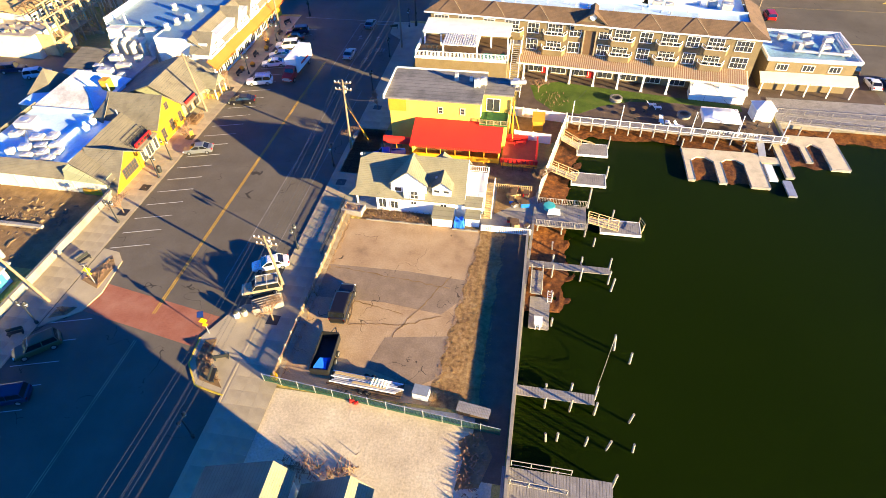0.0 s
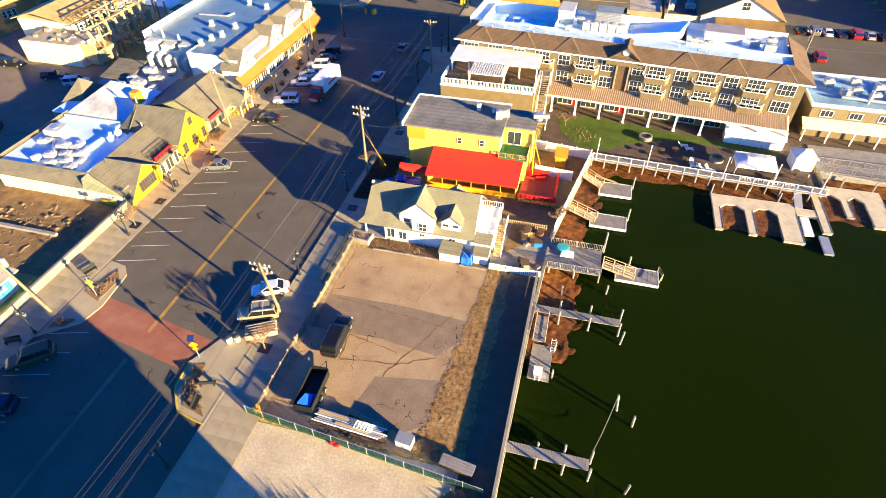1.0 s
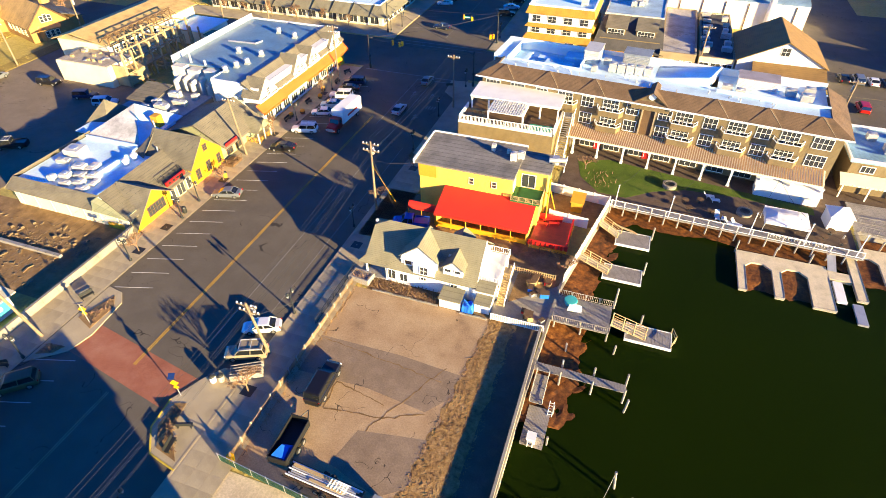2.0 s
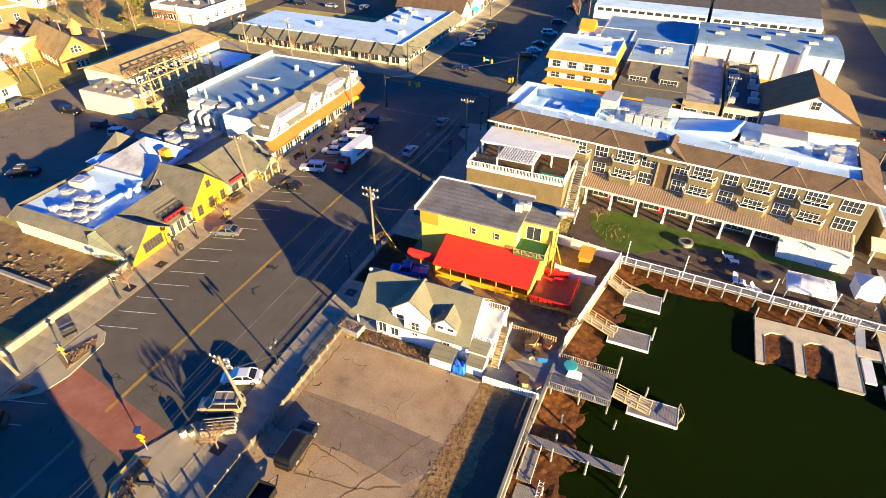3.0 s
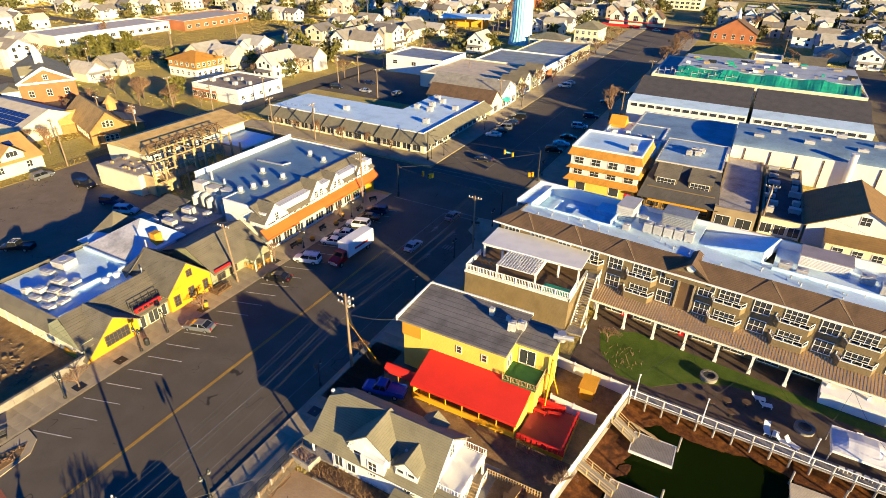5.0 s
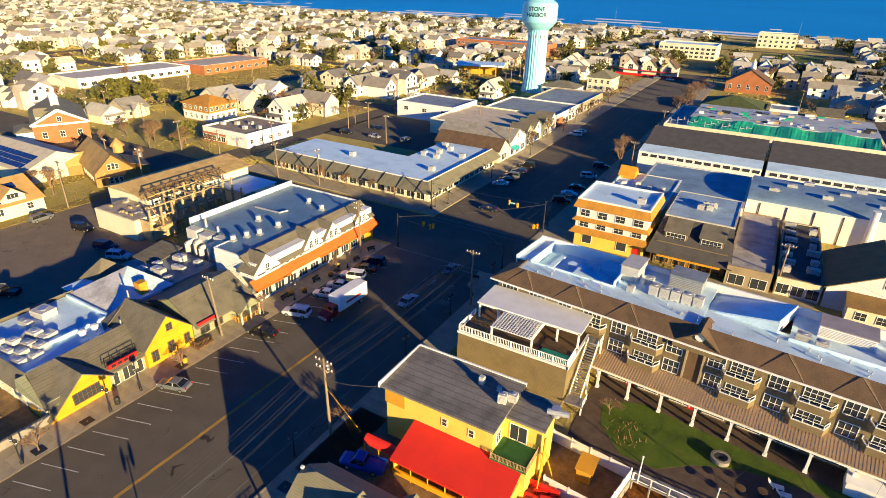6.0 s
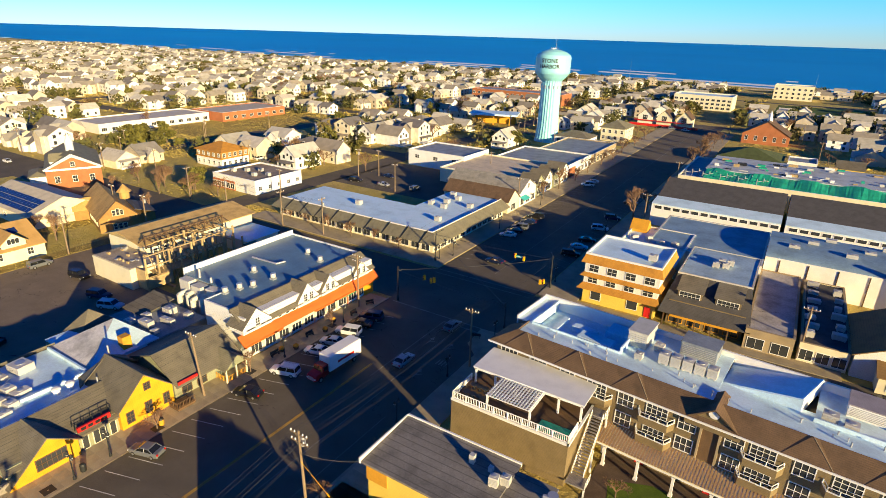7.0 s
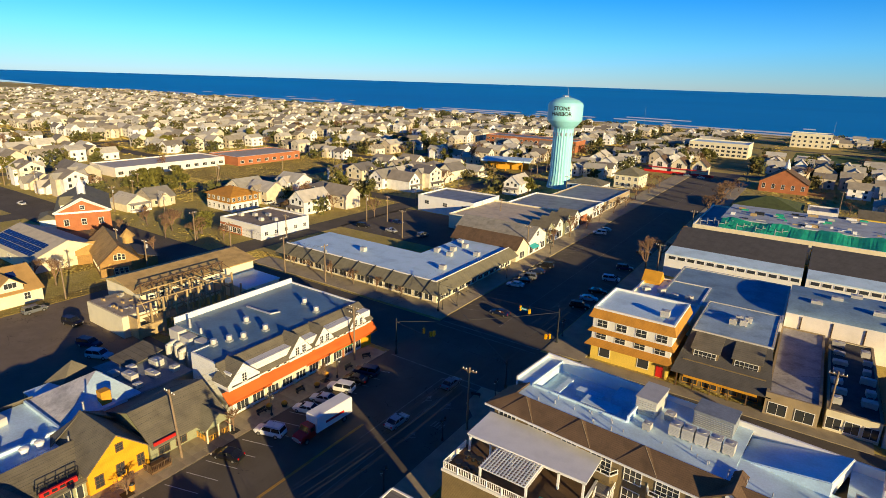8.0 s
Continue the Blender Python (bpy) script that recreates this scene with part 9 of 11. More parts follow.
for i, (x, y, top) in enumerate(((16.5, 38.1, 1.4), (18.3, 36.4, 0.7), (16.9, 46.9, 1.2), (18.0, 29.1, 0.4), (9.3, 25.7, 0.3), (10.5, 25.8, 0.5), (13.4, 25.9, 0.3), (15.6, 25.7, 0.6), (17.8, 25.8, 0.4), (9.3, 53.5, 0.2), (14.9, 54.9, 0.3), (16.1, 58.3, 0.2))):
    p = tagged(new("mooring_pile", PILE), "lone weathered mooring pile in the water", "pile", "mooring piles")
    p.location, p.rotation_euler = (x, y, top), (radians(3 * (i % 3 - 1)), radians(4 * (i % 4 - 1.5)), 0)
b = thing("engine_box", 8.0, 40.1, -0.85, 0, "white boat engine box on the float", "box")
part("box", boxes((-0.45, 0.45, -0.4, 0.5, 0, 0.75)), WHITE, b)
part("lid", boxes((-0.5, 0.5, -0.45, 0.55, 0.75, 0.85)), WHITE, b)
part("leg", boxes((-0.3, -0.2, -0.7, -0.45, -0.2, 0.5), (0.2, 0.3, -0.7, -0.45, -0.2, 0.5)), WHITE, b)
b = thing("ladder", 9.2, 43.6, -0.85, 0, "white aluminium swim ladder on the float", "ladder")
bm = bmesh.new()
rod(bm, (-0.2, 0, 0), (-0.2, 1.6, 0.5), 0.04, n=5)
rod(bm, (0.25, 0, 0), (0.25, 1.6, 0.5), 0.04, n=5)
for i in range(5):
    rod(bm, (-0.2, 0.2 + 0.3 * i, 0.06 + 0.1 * i), (0.25, 0.2 + 0.3 * i, 0.06 + 0.1 * i), 0.03, n=5)
part("ladder_frame", bm, WHITE, b)
b = thing("round_tub", 8.6, 60.4, 0.15, 0, "round teal tub with a white canvas on the pier", "tub")
part("tub", bmesh_of(lathe, [(0.75, 0), (0.85, 0.5), (0.8, 0.6), (0.3, 0.62)], 20), TEAL, b)
part("canvas", bmesh_of(slab, [(-0.2, -1.6, 0.35), (1.6, -1.5, 0.3), (1.5, -0.6, 0.5), (0.0, -0.5, 0.6)], 0.2), WHITE, b)

# floating finger docks by the hotel
for ox, oy, fingers in ((29.5, 79.4, ((0.5, 0.5, -7.8), (5.05, 0.55, -8.0), (10.35, 1.35, -8.4))), (44.0, 85.6, ((0.8, 0.6, -11.4), (4.8, 0.5, -6.9), (9.0, 1.4, -8.3)))):
    t = thing("finger_dock", ox, oy, -0.75, 0, "pale board floating dock with rounded fingers", "dock", "finger docks")
    part("main_walk", boxes((0.0, 11.7 if ox < 40 else 10.4, -1.6, 0.7, -0.45, 0.0)), DOCK_CREAM, t)
    for k, (fx, w, end) in enumerate(fingers):
        a, b = (0.1 if k == 0 else 1.0), (0.1 if k == 2 else 1.0)
        ring = [(fx - w, -1.5), (fx - w - a, -1.6), (fx - w, -1.6 - a), (fx - w, end), (fx + w, end), (fx + w, -1.6 - b), (fx + w + b, -1.6), (fx + w, -1.5)]
        f = part("finger", bmesh_of(prism, ring, -0.45, 0.012), DOCK_CREAM, t)
        part("edge_board", boxes((fx - w - 0.05, fx - w, end, -1.6 - a, -0.3, 0.05), (fx + w, fx + w + 0.05, end, -1.6 - b, -0.3, 0.05), (fx - w, fx + w, end - 0.05, end, -0.3, 0.05)), WOOD_GREY, f)
    for fx in (0.0, 5.05, 9.6):
        pile(t, fx, 0.85, 1.6)
t = thing("cross_float", 42.5, 78.4, -0.75, 0, "pale board float joining two finger docks", "float")
part("deck", boxes((-1.25, 1.6, -0.8, 0.9, -0.45, 0.0)), DOCK_CREAM, t)
part("ramp", bmesh_of(slab, [(-1.2, 0.95, 0.05), (-0.1, 0.95, 0.05), (-0.1, 4.6, 1.1), (-1.2, 4.6, 1.1)], 0.12), METAL, t)
for x, y, l in ((42.2, 75.2, 2.1), (44.0, 71.4, 1.9)):
    t = thing("small_float", x, y, -0.8, 0, "slim grey float beside the finger dock", "float", "small floats")
    part("deck", boxes((-0.6, 0.6, -l, l, -0.3, 0.0)), WHITE if x < 43 else METAL, t)

# boardwalk in front of the hotel
t = thing("boardwalk", 0, 0, 0, 0, "white-railed boardwalk along the hotel terrace", "boardwalk")
bm = bmesh.new()
slab(bm, [(10.9, 83.6, 0.3), (45.8, 81.9, 0.3), (45.8, 83.6, 0.3), (10.9, 85.3, 0.3)], 0.2)
part("deck", bm, WOOD_GREY, t)
n = 17
for i in range(n):
    a, b = (11.0 + 34.6 * i / n, 83.7 - 1.7 * i / n), (11.0 + 34.6 * (i + 1) / n, 83.7 - 1.7 * (i + 1) / n)
    bm = bmesh.new()
    rail(bm, (*a, 0.3), (*b, 0.3), 1.1, 3.0, 0.0, 0.075)
    part("rail_bay", bm, WHITE, t)
    pile(t, a[0], a[1] - 0.15, 0.2)
for x, y in ((11.6, 83.6), (19.6, 83.3), (31.0, 82.8), (38.2, 82.6), (44.8, 82.2)):
    bm = bmesh.new()
    rod(bm, (x, y, 0.2), (x, y, 4.2), 0.09, 0.07, n=6)
    lathe(bm, [(0.05, 4.12), (0.12, 4.16), (0.12, 4.3), (0.04, 4.34)], 8, x, y)
    part("light_post", bm, WHITE, t)
bm = bmesh.new()
pts = [(11.6, 83.6, 4.2), (16, 95, 4.0), (19.6, 83.3, 4.2), (25, 95.5, 4.0), (31, 82.8, 4.2), (35, 94, 4.0), (38.2, 82.6, 4.2), (44.8, 82.2, 4.2)]
for p, q in zip(pts, pts[1:]):
    prev = Vector(p)
    for k in range(1, 7):
        v = Vector(p).lerp(Vector(q), k / 6)
        v.z -= 0.7 * math.sin(math.pi * k / 6)
        rod(bm, prev, v, 0.02, n=3)
        prev = v
lone("string_lights", bm, METAL_DARK, "sagging string of terrace lights", "string lights")

# terrace things
t = thing("white_tent", 35.8, 86.05, 0.05, -2, "white canvas tent canopy on the terrace", "tent")
bm = bmesh.new()
rng = random.Random(31)
nu, nv = 12, 9
grid = [[bm.verts.new((-2.9 + 5.8 * i / nu, -2.15 + 4.3 * j / nv, 2.3 + 0.55 * min(1.0, 2.2 * min(j / nv, 1 - j / nv)) * min(1.0, 4 * min(i / nu, 1 - i / nu)) - 0.05 * math.sin(math.pi * 2 * i / nu) ** 2 + rng.uniform(-0.008, 0.008))) for j in range(nv + 1)] for i in range(nu + 1)]
for i in range(nu):
    for j in range(nv):
        bm.faces.new((grid[i][j], grid[i + 1][j], grid[i + 1][j + 1], grid[i][j + 1]))
part("canopy", bm, WHITE, t)
part("valance", boxes((-2.93, -2.9, -2.15, 2.15, 1.5, 2.3), (2.9, 2.93, -2.15, 2.15, 1.9, 2.3), (-2.9, 2.9, -2.18, -2.15, 1.95, 2.3), (-2.9, 2.9, 2.15, 2.18, 1.95, 2.3)), WHITE, t)
for x in (-2.9, 2.9):
    for y in (-1.7, 2.0):
        part("post", bmesh_of(rod, (x, y, 0), (x, y, 2.25), 0.06, None, 6), METAL, t)
t = thing("white_kiosk", 43.4, 90.0, 0.05, 5, "white square tented kiosk on the terrace", "kiosk")
part("wall", boxes((-1.5, 1.5, -1.5, 1.5, 0, 2.2)), WHITE, t)
part("roof", bmesh_of(roof_hip, -1.5, 1.5, -1.5, 1.5, 2.3, 0.9, 0.2, 0.1), WHITE, t)
t = thing("white_marquee", 37.0, 95.6, 0.05, -5, "long white plastic-sided marquee by the porch", "marquee")
part("side", boxes((-4.6, 4.6, -1.3, 1.6, 0, 1.9)), WHITE, t)
part("roof", bmesh_of(slab, [(-4.8, -1.5, 1.9), (4.8, -1.5, 1.9), (4.8, 1.7, 2.8), (-4.8, 1.7, 2.8)], 0.08), WHITE, t)
for i, (x, y) in enumerate(((19.5, 92.6), (30.7, 88.5))):
    t = thing("fire_pit", x, y, 0.05, 0, "round stone fire pit with dark bowl", "fire pit", "fire pits")
    part("ring", bmesh_of(lathe, [(1.1, 0), (1.15, 0.6), (0.8, 0.62), (0.75, 0.3)], 20), CONCRETE_D, t)
    part("bowl", bmesh_of(lathe, [(0.7, 0.32), (0.72, 0.58), (0.2, 0.4)], 16), METAL_DARK, t)


def lounge(x, y, turn):
    t = thing("lounge_chair", x, y, 0.07, turn, "pale lounge chair on the terrace", "chair", "terrace chairs")
    part("seat", boxes((-0.35, 0.35, -0.8, 0.4, 0.3, 0.38)), WHITE, t)
    part("backrest", bmesh_of(slab, [(-0.35, 0.4, 0.38), (0.35, 0.4, 0.38), (0.35, 0.95, 0.95), (-0.35, 0.95, 0.95)], 0.07), WHITE, t)
    for lx in (-0.3, 0.3):
        for ly in (-0.7, 0.3):
            part("leg", boxes((lx - 0.04, lx + 0.04, ly - 0.04, ly + 0.04, 0, 0.3)), WHITE, t)
    return t


chair0 = lounge(26.7, 86.0, 5)
for x, y, r in ((25.6, 91.4, 95), (26.4, 90.5, 100), (27.6, 85.5, 170), (28.5, 84.9, 80), (29.4, 84.9, 60), (36.5, 89.2, 10), (37.8, 89.0, 0), (39.0, 88.8, 350)):
    copy_thing(chair0, pose(x, y, 0.07, 0, 0, r))


def dark_table(x, y):
    t = thing("terrace_table", x, y, 0.05, 0, "dark round terrace table", "table", "terrace tables")
    part("tabletop", bmesh_of(lathe, [(0.55, 0.7), (0.55, 0.75), (0.1, 0.76)], 16), WOOD_DARK, t)
    part("pedestal", bmesh_of(lathe, [(0.3, 0), (0.06, 0.1), (0.06, 0.7)], 10), METAL_DARK, t)
    return t


table0 = dark_table(22.0, 88.6)
for x, y in ((24.2, 89.4), (25.8, 87.0), (22.6, 86.6), (39.8, 86.6), (41.2, 85.4), (42.4, 87.2), (40.4, 84.2), (43.6, 85.0), (36.2, 90.4), (20.2, 87.4)):
    copy_thing(table0, pose(x, y, 0.05))
bm = bmesh.new()
rng = random.Random(12)
for i in range(70):
    x, y = rng.uniform(6.0, 12.5), rng.uniform(88.6, 94.5)
    if (x - 8.6) ** 2 / 9 + (y - 91.4) ** 2 / 8 < 1:
        rod(bm, (x, y, 0.02), (x + rng.uniform(-0.3, 0.3), y + rng.uniform(-0.3, 0.3), rng.uniform(0.2, 0.7)), 0.05, 0.015, 4)
lone("flower_bed", bm, TWIG, "sparse bare stems in the lawn bed", "shrubs", kind="stuff")
# dockside deck of the bar
bm = bmesh.new()
rail(bm, (46.5, 88.8, 0.3), (75, 86.2, 0.3), 1.1, 2.2, 0.5)
rail(bm, (46.5, 91.5, 0.1), (75, 91.0, 0.1), 1.1, 2.2, 0.5)
lone("bar_railing", bm, WOOD_GREY, "grey wooden railing along the bar deck", "railing")
sheet("bar_deck", [(46, 88.8), (78, 86.0), (78, 97), (46, 97)], 0.2, WOOD_GREY, "grey board deck in front of the bar", "deck")

# house yard clutter
sheet("house_yard", [(-1.0, 55.4), (6.2, 55.4), (6.9, 63.4), (8.2, 69.4), (-1.0, 69.4)], 0.05, CONCRETE_D, "grey paved yard beside the white house", "yard")
rng = random.Random(3)
for i in range(16):
    x, y, s = rng.uniform(2.9, 6.0), rng.uniform(55.8, 64.0), rng.uniform(0.25, 0.6)
    t = thing("garden_crate", x, y, 0.05, rng.uniform(0, 90), "weathered crate or pot in the yard", "crate", "yard crates")
    part("box", boxes((-s, s, -s * 0.7, s * 0.7, 0, s * 1.2)), rng.choice((WOOD_DARK, WOOD_GREY, BLUE_TARP, RED_PAINT, WOOD_TAN, METAL)), t)
    part("rim", boxes((-s - 0.03, s + 0.03, -s * 0.7 - 0.03, s * 0.7 + 0.03, s * 1.2, s * 1.2 + 0.06)), WOOD_DARK, t)
bm = bmesh.new()
rail(bm, (1.2, 69.0, 0.05), (7.4, 68.2, 0.05), 1.2, 1.5, 0.18)
lone("yard_fence", bm, WOOD_DARK, "brown slatted yard fence", "fence")
bm = bmesh.new()
prev = Vector((16.5, 38.1, 1.2))
for k in range(1, 10):
    v = Vector((16.5, 38.1, 1.2)).lerp(Vector((14.3, 31.2, 1.0)), k / 9)
    v.z -= 1.6 * math.sin(math.pi * k / 9)
    rod(bm, prev, v, 0.025, n=4)
    prev = v
lone("mooring_rope", bm, WOOD_GREY, "sagging mooring rope between piles", "rope")

stool0 = thing("terrace_stool", 34.2, 83.55, 0.3, -3, "low white stool by the boardwalk rail", "stool", "terrace stools")
part("seat", boxes((-0.26, 0.26, -0.2, 0.2, 0.36, 0.44)), WHITE, stool0)
for lx in (-0.22, 0.22):
    for ly in (-0.16, 0.16):
        part("leg", boxes((lx - 0.03, lx + 0.03, ly - 0.03, ly + 0.03, 0, 0.36)), WHITE, stool0)
for k in range(1, 10):
    copy_thing(stool0, pose(34.2 + 0.78 * k, 83.55 - 0.035 * k, 0.3, 0, 0, -3 + 4 * (k % 3)))

# ---- vehicles ----
def tyre_mesh(r, w):
    bm = bmesh.new()
    lathe(bm, [(r * 0.62, -w / 2), (r * 0.94, -w / 2), (r, -w * 0.3), (r, w * 0.3), (r * 0.94, w / 2), (r * 0.62, w / 2)], 18)
    bmesh.ops.rotate(bm, cent=(0, 0, 0), matrix=Matrix.Rotation(radians(90), 3, "X"), verts=bm.verts)
    return mesh_data("wheel", bm, BLACK_RUBBER)


def rim_mesh(r, w):
    bm = bmesh.new()
    lathe(bm, [(r * 0.2, -w * 0.52), (r * 0.62, -w * 0.5), (r * 0.62, w * 0.5), (r * 0.2, w * 0.52)], 10)
    bmesh.ops.rotate(bm, cent=(0, 0, 0), matrix=Matrix.Rotation(radians(90), 3, "X"), verts=bm.verts)
    return mesh_data("rim", bm, ALLOY)


WHEELS = {r: (tyre_mesh(r, 0.22), rim_mesh(r, 0.22)) for r in (0.32, 0.38, 0.48)}


def wheel(parent, x, y, r):
    w = shared("wheel", WHEELS[r][0], parent, (x, y, r))
    shared("rim", WHEELS[r][1], w)


def loft(bm, stations):
    """A closed shell through sections (x, half width, low, high) with chamfered corners."""
    rings = []
    for x, w, a, b in stations:
        c = min(0.12, (b - a) * 0.3)
        rings.append([bm.verts.new(p) for p in ((x, -w + c, a), (x, w - c, a), (x, w, a + c), (x, w, b - c * 1.4), (x, w - c * 1.2, b), (x, -w + c * 1.2, b), (x, -w, b - c * 1.4), (x, -w, a + c))])
    for a, b in zip(rings, rings[1:]):
        for i in range(8):
            bm.faces.new((a[i], a[(i + 1) % 8], b[(i + 1) % 8], b[i]))
    bm.faces.new(rings[0][::-1])
    bm.faces.new(rings[-1])


def paint(name, c):
    return mat("car_" + name, c, 0.28, 0.05, 0.5, 5.0, bump=0.0, metal=0.15)


CAR = {"sedan": (4.7, 0.9, 1.44, [(-2.35, .70, .38, .84), (-2.2, .85, .26, .98), (-1.3, .9, .2, 1.0), (0, .9, .2, .96), (1.0, .9, .2, .93), (2.0, .86, .22, .80), (2.35, .66, .36, .64)], (-1.75, 1.15, -1.0, 0.35), 0.32, 0.72),
       "suv": (4.9, 0.95, 1.8, [(-2.45, .84, .45, 1.02), (-2.35, .93, .32, 1.12), (-1.2, .95, .28, 1.14), (0.2, .95, .28, 1.12), (1.1, .95, .28, 1.1), (2.1, .9, .3, 1.0), (2.45, .74, .42, .84)], (-2.3, 1.2, -2.1, 0.55), 0.38, 0.8),
       "pickup": (5.6, 0.98, 1.85, [(-2.8, .9, .5, 1.1), (-2.7, .97, .4, 1.14), (-0.4, .98, .35, 1.14), (0.6, .98, .35, 1.14), (1.5, .97, .35, 1.12), (2.4, .93, .38, 1.05), (2.8, .8, .5, .9)], (-0.5, 1.5, -0.35, 0.85), 0.38, 0.78)}
CAR_MESH = {}


def car(kind, colour, x, y, heading, label, group="parked cars", rack=False):
    """A car with body, glazing, roof, wheels, lamps and mirrors; heading: where its nose points."""
    length, half, high, stations, (g0, g1, r0, r1), wr, rw = CAR[kind]
    key = (kind, colour.name)
    if key not in CAR_MESH:
        belt = stations[2][3] - 0.04
        body = bmesh_of(loft, stations)
        glass = bmesh.new()
        hexa(glass, [(g0, -half * 0.93, belt), (g1, -half * 0.93, belt), (g1, half * 0.93, belt), (g0, half * 0.93, belt)], [(r0, -rw, high - 0.05), (r1, -rw, high - 0.05), (r1, rw, high - 0.05), (r0, rw, high - 0.05)])
        roof = bmesh.new()
        hexa(roof, [(r0 - 0.06, -rw - 0.02, high - 0.06), (r1 + 0.06, -rw - 0.02, high - 0.06), (r1 + 0.06, rw + 0.02, high - 0.06), (r0 - 0.06, rw + 0.02, high - 0.06)], [(r0 + 0.1, -rw + 0.1, high), (r1 - 0.1, -rw + 0.1, high), (r1 - 0.1, rw - 0.1, high), (r0 + 0.1, rw - 0.1, high)])
        pillars = [("pillar", bmesh_of(rod, (a, s * half * 0.94, belt), (b, s * (rw + 0.01), high - 0.04), 0.05, n=4), colour) for s in (-1, 1) for a, b in ((g0 + 0.03, r0), (g1 - 0.03, r1), ((g0 + g1) / 2 - 0.1, (r0 + r1) / 2))]
        if kind == "pickup":
            box(body, -2.7, -0.6, 0.86, 0.96, 1.1, 1.3)
            box(body, -2.7, -0.6, -0.96, -0.86, 1.1, 1.3)
        lamps = boxes((length / 2 - 0.16, length / 2 - 0.04, -half + 0.12, -half + 0.42, stations[-1][3] - 0.12, stations[-1][3] + 0.02))
        tails = boxes((-length / 2 + 0.0, -length / 2 + 0.12, -half + 0.1, -half + 0.32, 0.7, 0.95))
        CAR_MESH[key] = [mesh_data(n, b, m) for n, b, m in (("body", body, colour), ("glazing", glass, GLASS_CAR), ("roof", roof, colour), ("headlight", lamps, LAMP_WHITE), ("taillight", tails, LAMP_RED), ("mirror", boxes((g1 - 0.25, g1 - 0.1, half, half + 0.16, belt, belt + 0.14)), colour), ("bumper", boxes((length / 2 - 0.1, length / 2 + 0.04, -half + 0.2, half - 0.2, 0.32, 0.5)), METAL_DARK), ("bumper", boxes((-length / 2 - 0.04, -length / 2 + 0.1, -half + 0.2, half - 0.2, 0.34, 0.52)), METAL_DARK), *pillars)]
    t = thing({"sedan": "sedan_car", "suv": "suv_car", "pickup": "pickup_truck"}[kind], x, y, 0.03, heading, label, "car" if kind != "pickup" else "truck", group)
    for me in CAR_MESH[key]:
        shared(me.name.split(".")[0], me, t)
        if me.name.split(".")[0] in ("headlight", "taillight"):
            shared(me.name.split(".")[0], me, t, (0, 2 * half - 0.54 if "head" in me.name else 2 * half - 0.42, 0))
        if me.name.startswith("mirror"):
            shared("mirror", me, t, (0, -2 * half - 0.16, 0))
    for wx in (-length * 0.3, length * 0.3):
        for wy in (-half + 0.09, half - 0.09):
            wheel(t, wx, wy, wr)
    if rack:
        bm = bmesh.new()
        rail(bm, (r0, -rw, high), (r1, -rw, high), 0.12, 0.9)
        rail(bm, (r0, rw, high), (r1, rw, high), 0.12, 0.9)
        for k in range(3):
            a = r0 + (r1 - r0) * k / 2
            rod(bm, (a, -rw, high + 0.12), (a, rw, high + 0.12), 0.03, n=4)
        part("roof_rack", bm, METAL, t)
    return t


C_WHITE, C_SILVER, C_BLACK = paint("white", (0.78, 0.78, 0.76)), paint("silver", (0.42, 0.43, 0.43)), paint("black", (0.012, 0.012, 0.014))
C_BLUE, C_TAN, C_RED, C_NAVY, C_GREY = paint("blue", (0.01, 0.05, 0.35)), paint("tan", (0.33, 0.27, 0.17)), paint("red", (0.45, 0.015, 0.01)), paint("navy", (0.01, 0.02, 0.06)), paint("grey", (0.16, 0.17, 0.18))
C_BROWN = paint("brown", (0.10, 0.075, 0.03))
C_PALEBLUE = paint("paleblue", (0.45, 0.55, 0.62))
NOSE = 197
car("sedan", C_WHITE, -26.4, 43.6, 205, "white sedan parked at the kerb")
car("suv", C_TAN, -25.8, 39.5, 203, "tan sport utility car parked at the kerb", rack=True)
car("suv", C_BLACK, -15.2, 38.6, 92, "long black sport utility car in the empty lot").scale = (1.18, 1.08, 1.08)
car("sedan", C_GREY, -48.0, 66.6, NOSE, "grey sedan parked before the yellow gable")
car("sedan", C_BLACK, -47.4, 82.4, NOSE, "black sedan parked before the porch shop")
car("suv", C_WHITE, -47.0, 89.6, NOSE, "white sport utility car with roof rack", rack=True)
car("sedan", C_WHITE, -47.2, 97.2, NOSE, "white sedan parked before the awning")
car("sedan", C_PALEBLUE, -47.2, 101.0, NOSE, "pale blue sedan parked before the awning")
car("suv", C_WHITE, -47.3, 105.3, NOSE, "white sport utility car parked before the awning")
car("sedan", C_BLACK, -47.4, 108.9, NOSE, "black sedan parked near the junction")
car("suv", C_NAVY, -47.6, 112.2, NOSE, "navy sport utility car near the junction")
car("sedan", C_SILVER, -33.2, 103.2, 90, "silver sedan on the main street", "driving cars")
car("sedan", C_GREY, -32.7, 118.1, 90, "grey sedan waiting at the junction", "driving cars")
car("suv", C_BROWN, -47.6, 27.2, 222, "dark brown sport utility car by the kerb")
car("suv", C_NAVY, -46.6, 20.8, 200, "dark blue car parked by the kerb")
car("pickup", C_BLUE, -16.9, 69.0, 192, "bright blue pickup beside the red canopy")
car("pickup", C_BLACK, -95.0, 66.8, 210, "black pickup with white ladder rack", rack=True)
car("suv", C_BLACK, -111.6, 90.3, 10, "black car in the rear car park")
car("suv", C_NAVY, -98.5, 87.6, 20, "dark car in the rear car park")
car("suv", C_PALEBLUE, -92.0, 86.4, 25, "pale blue estate car in the rear car park")
car("suv", C_GREY, -124.9, 88.4, 92, "grey car parked on the back street")
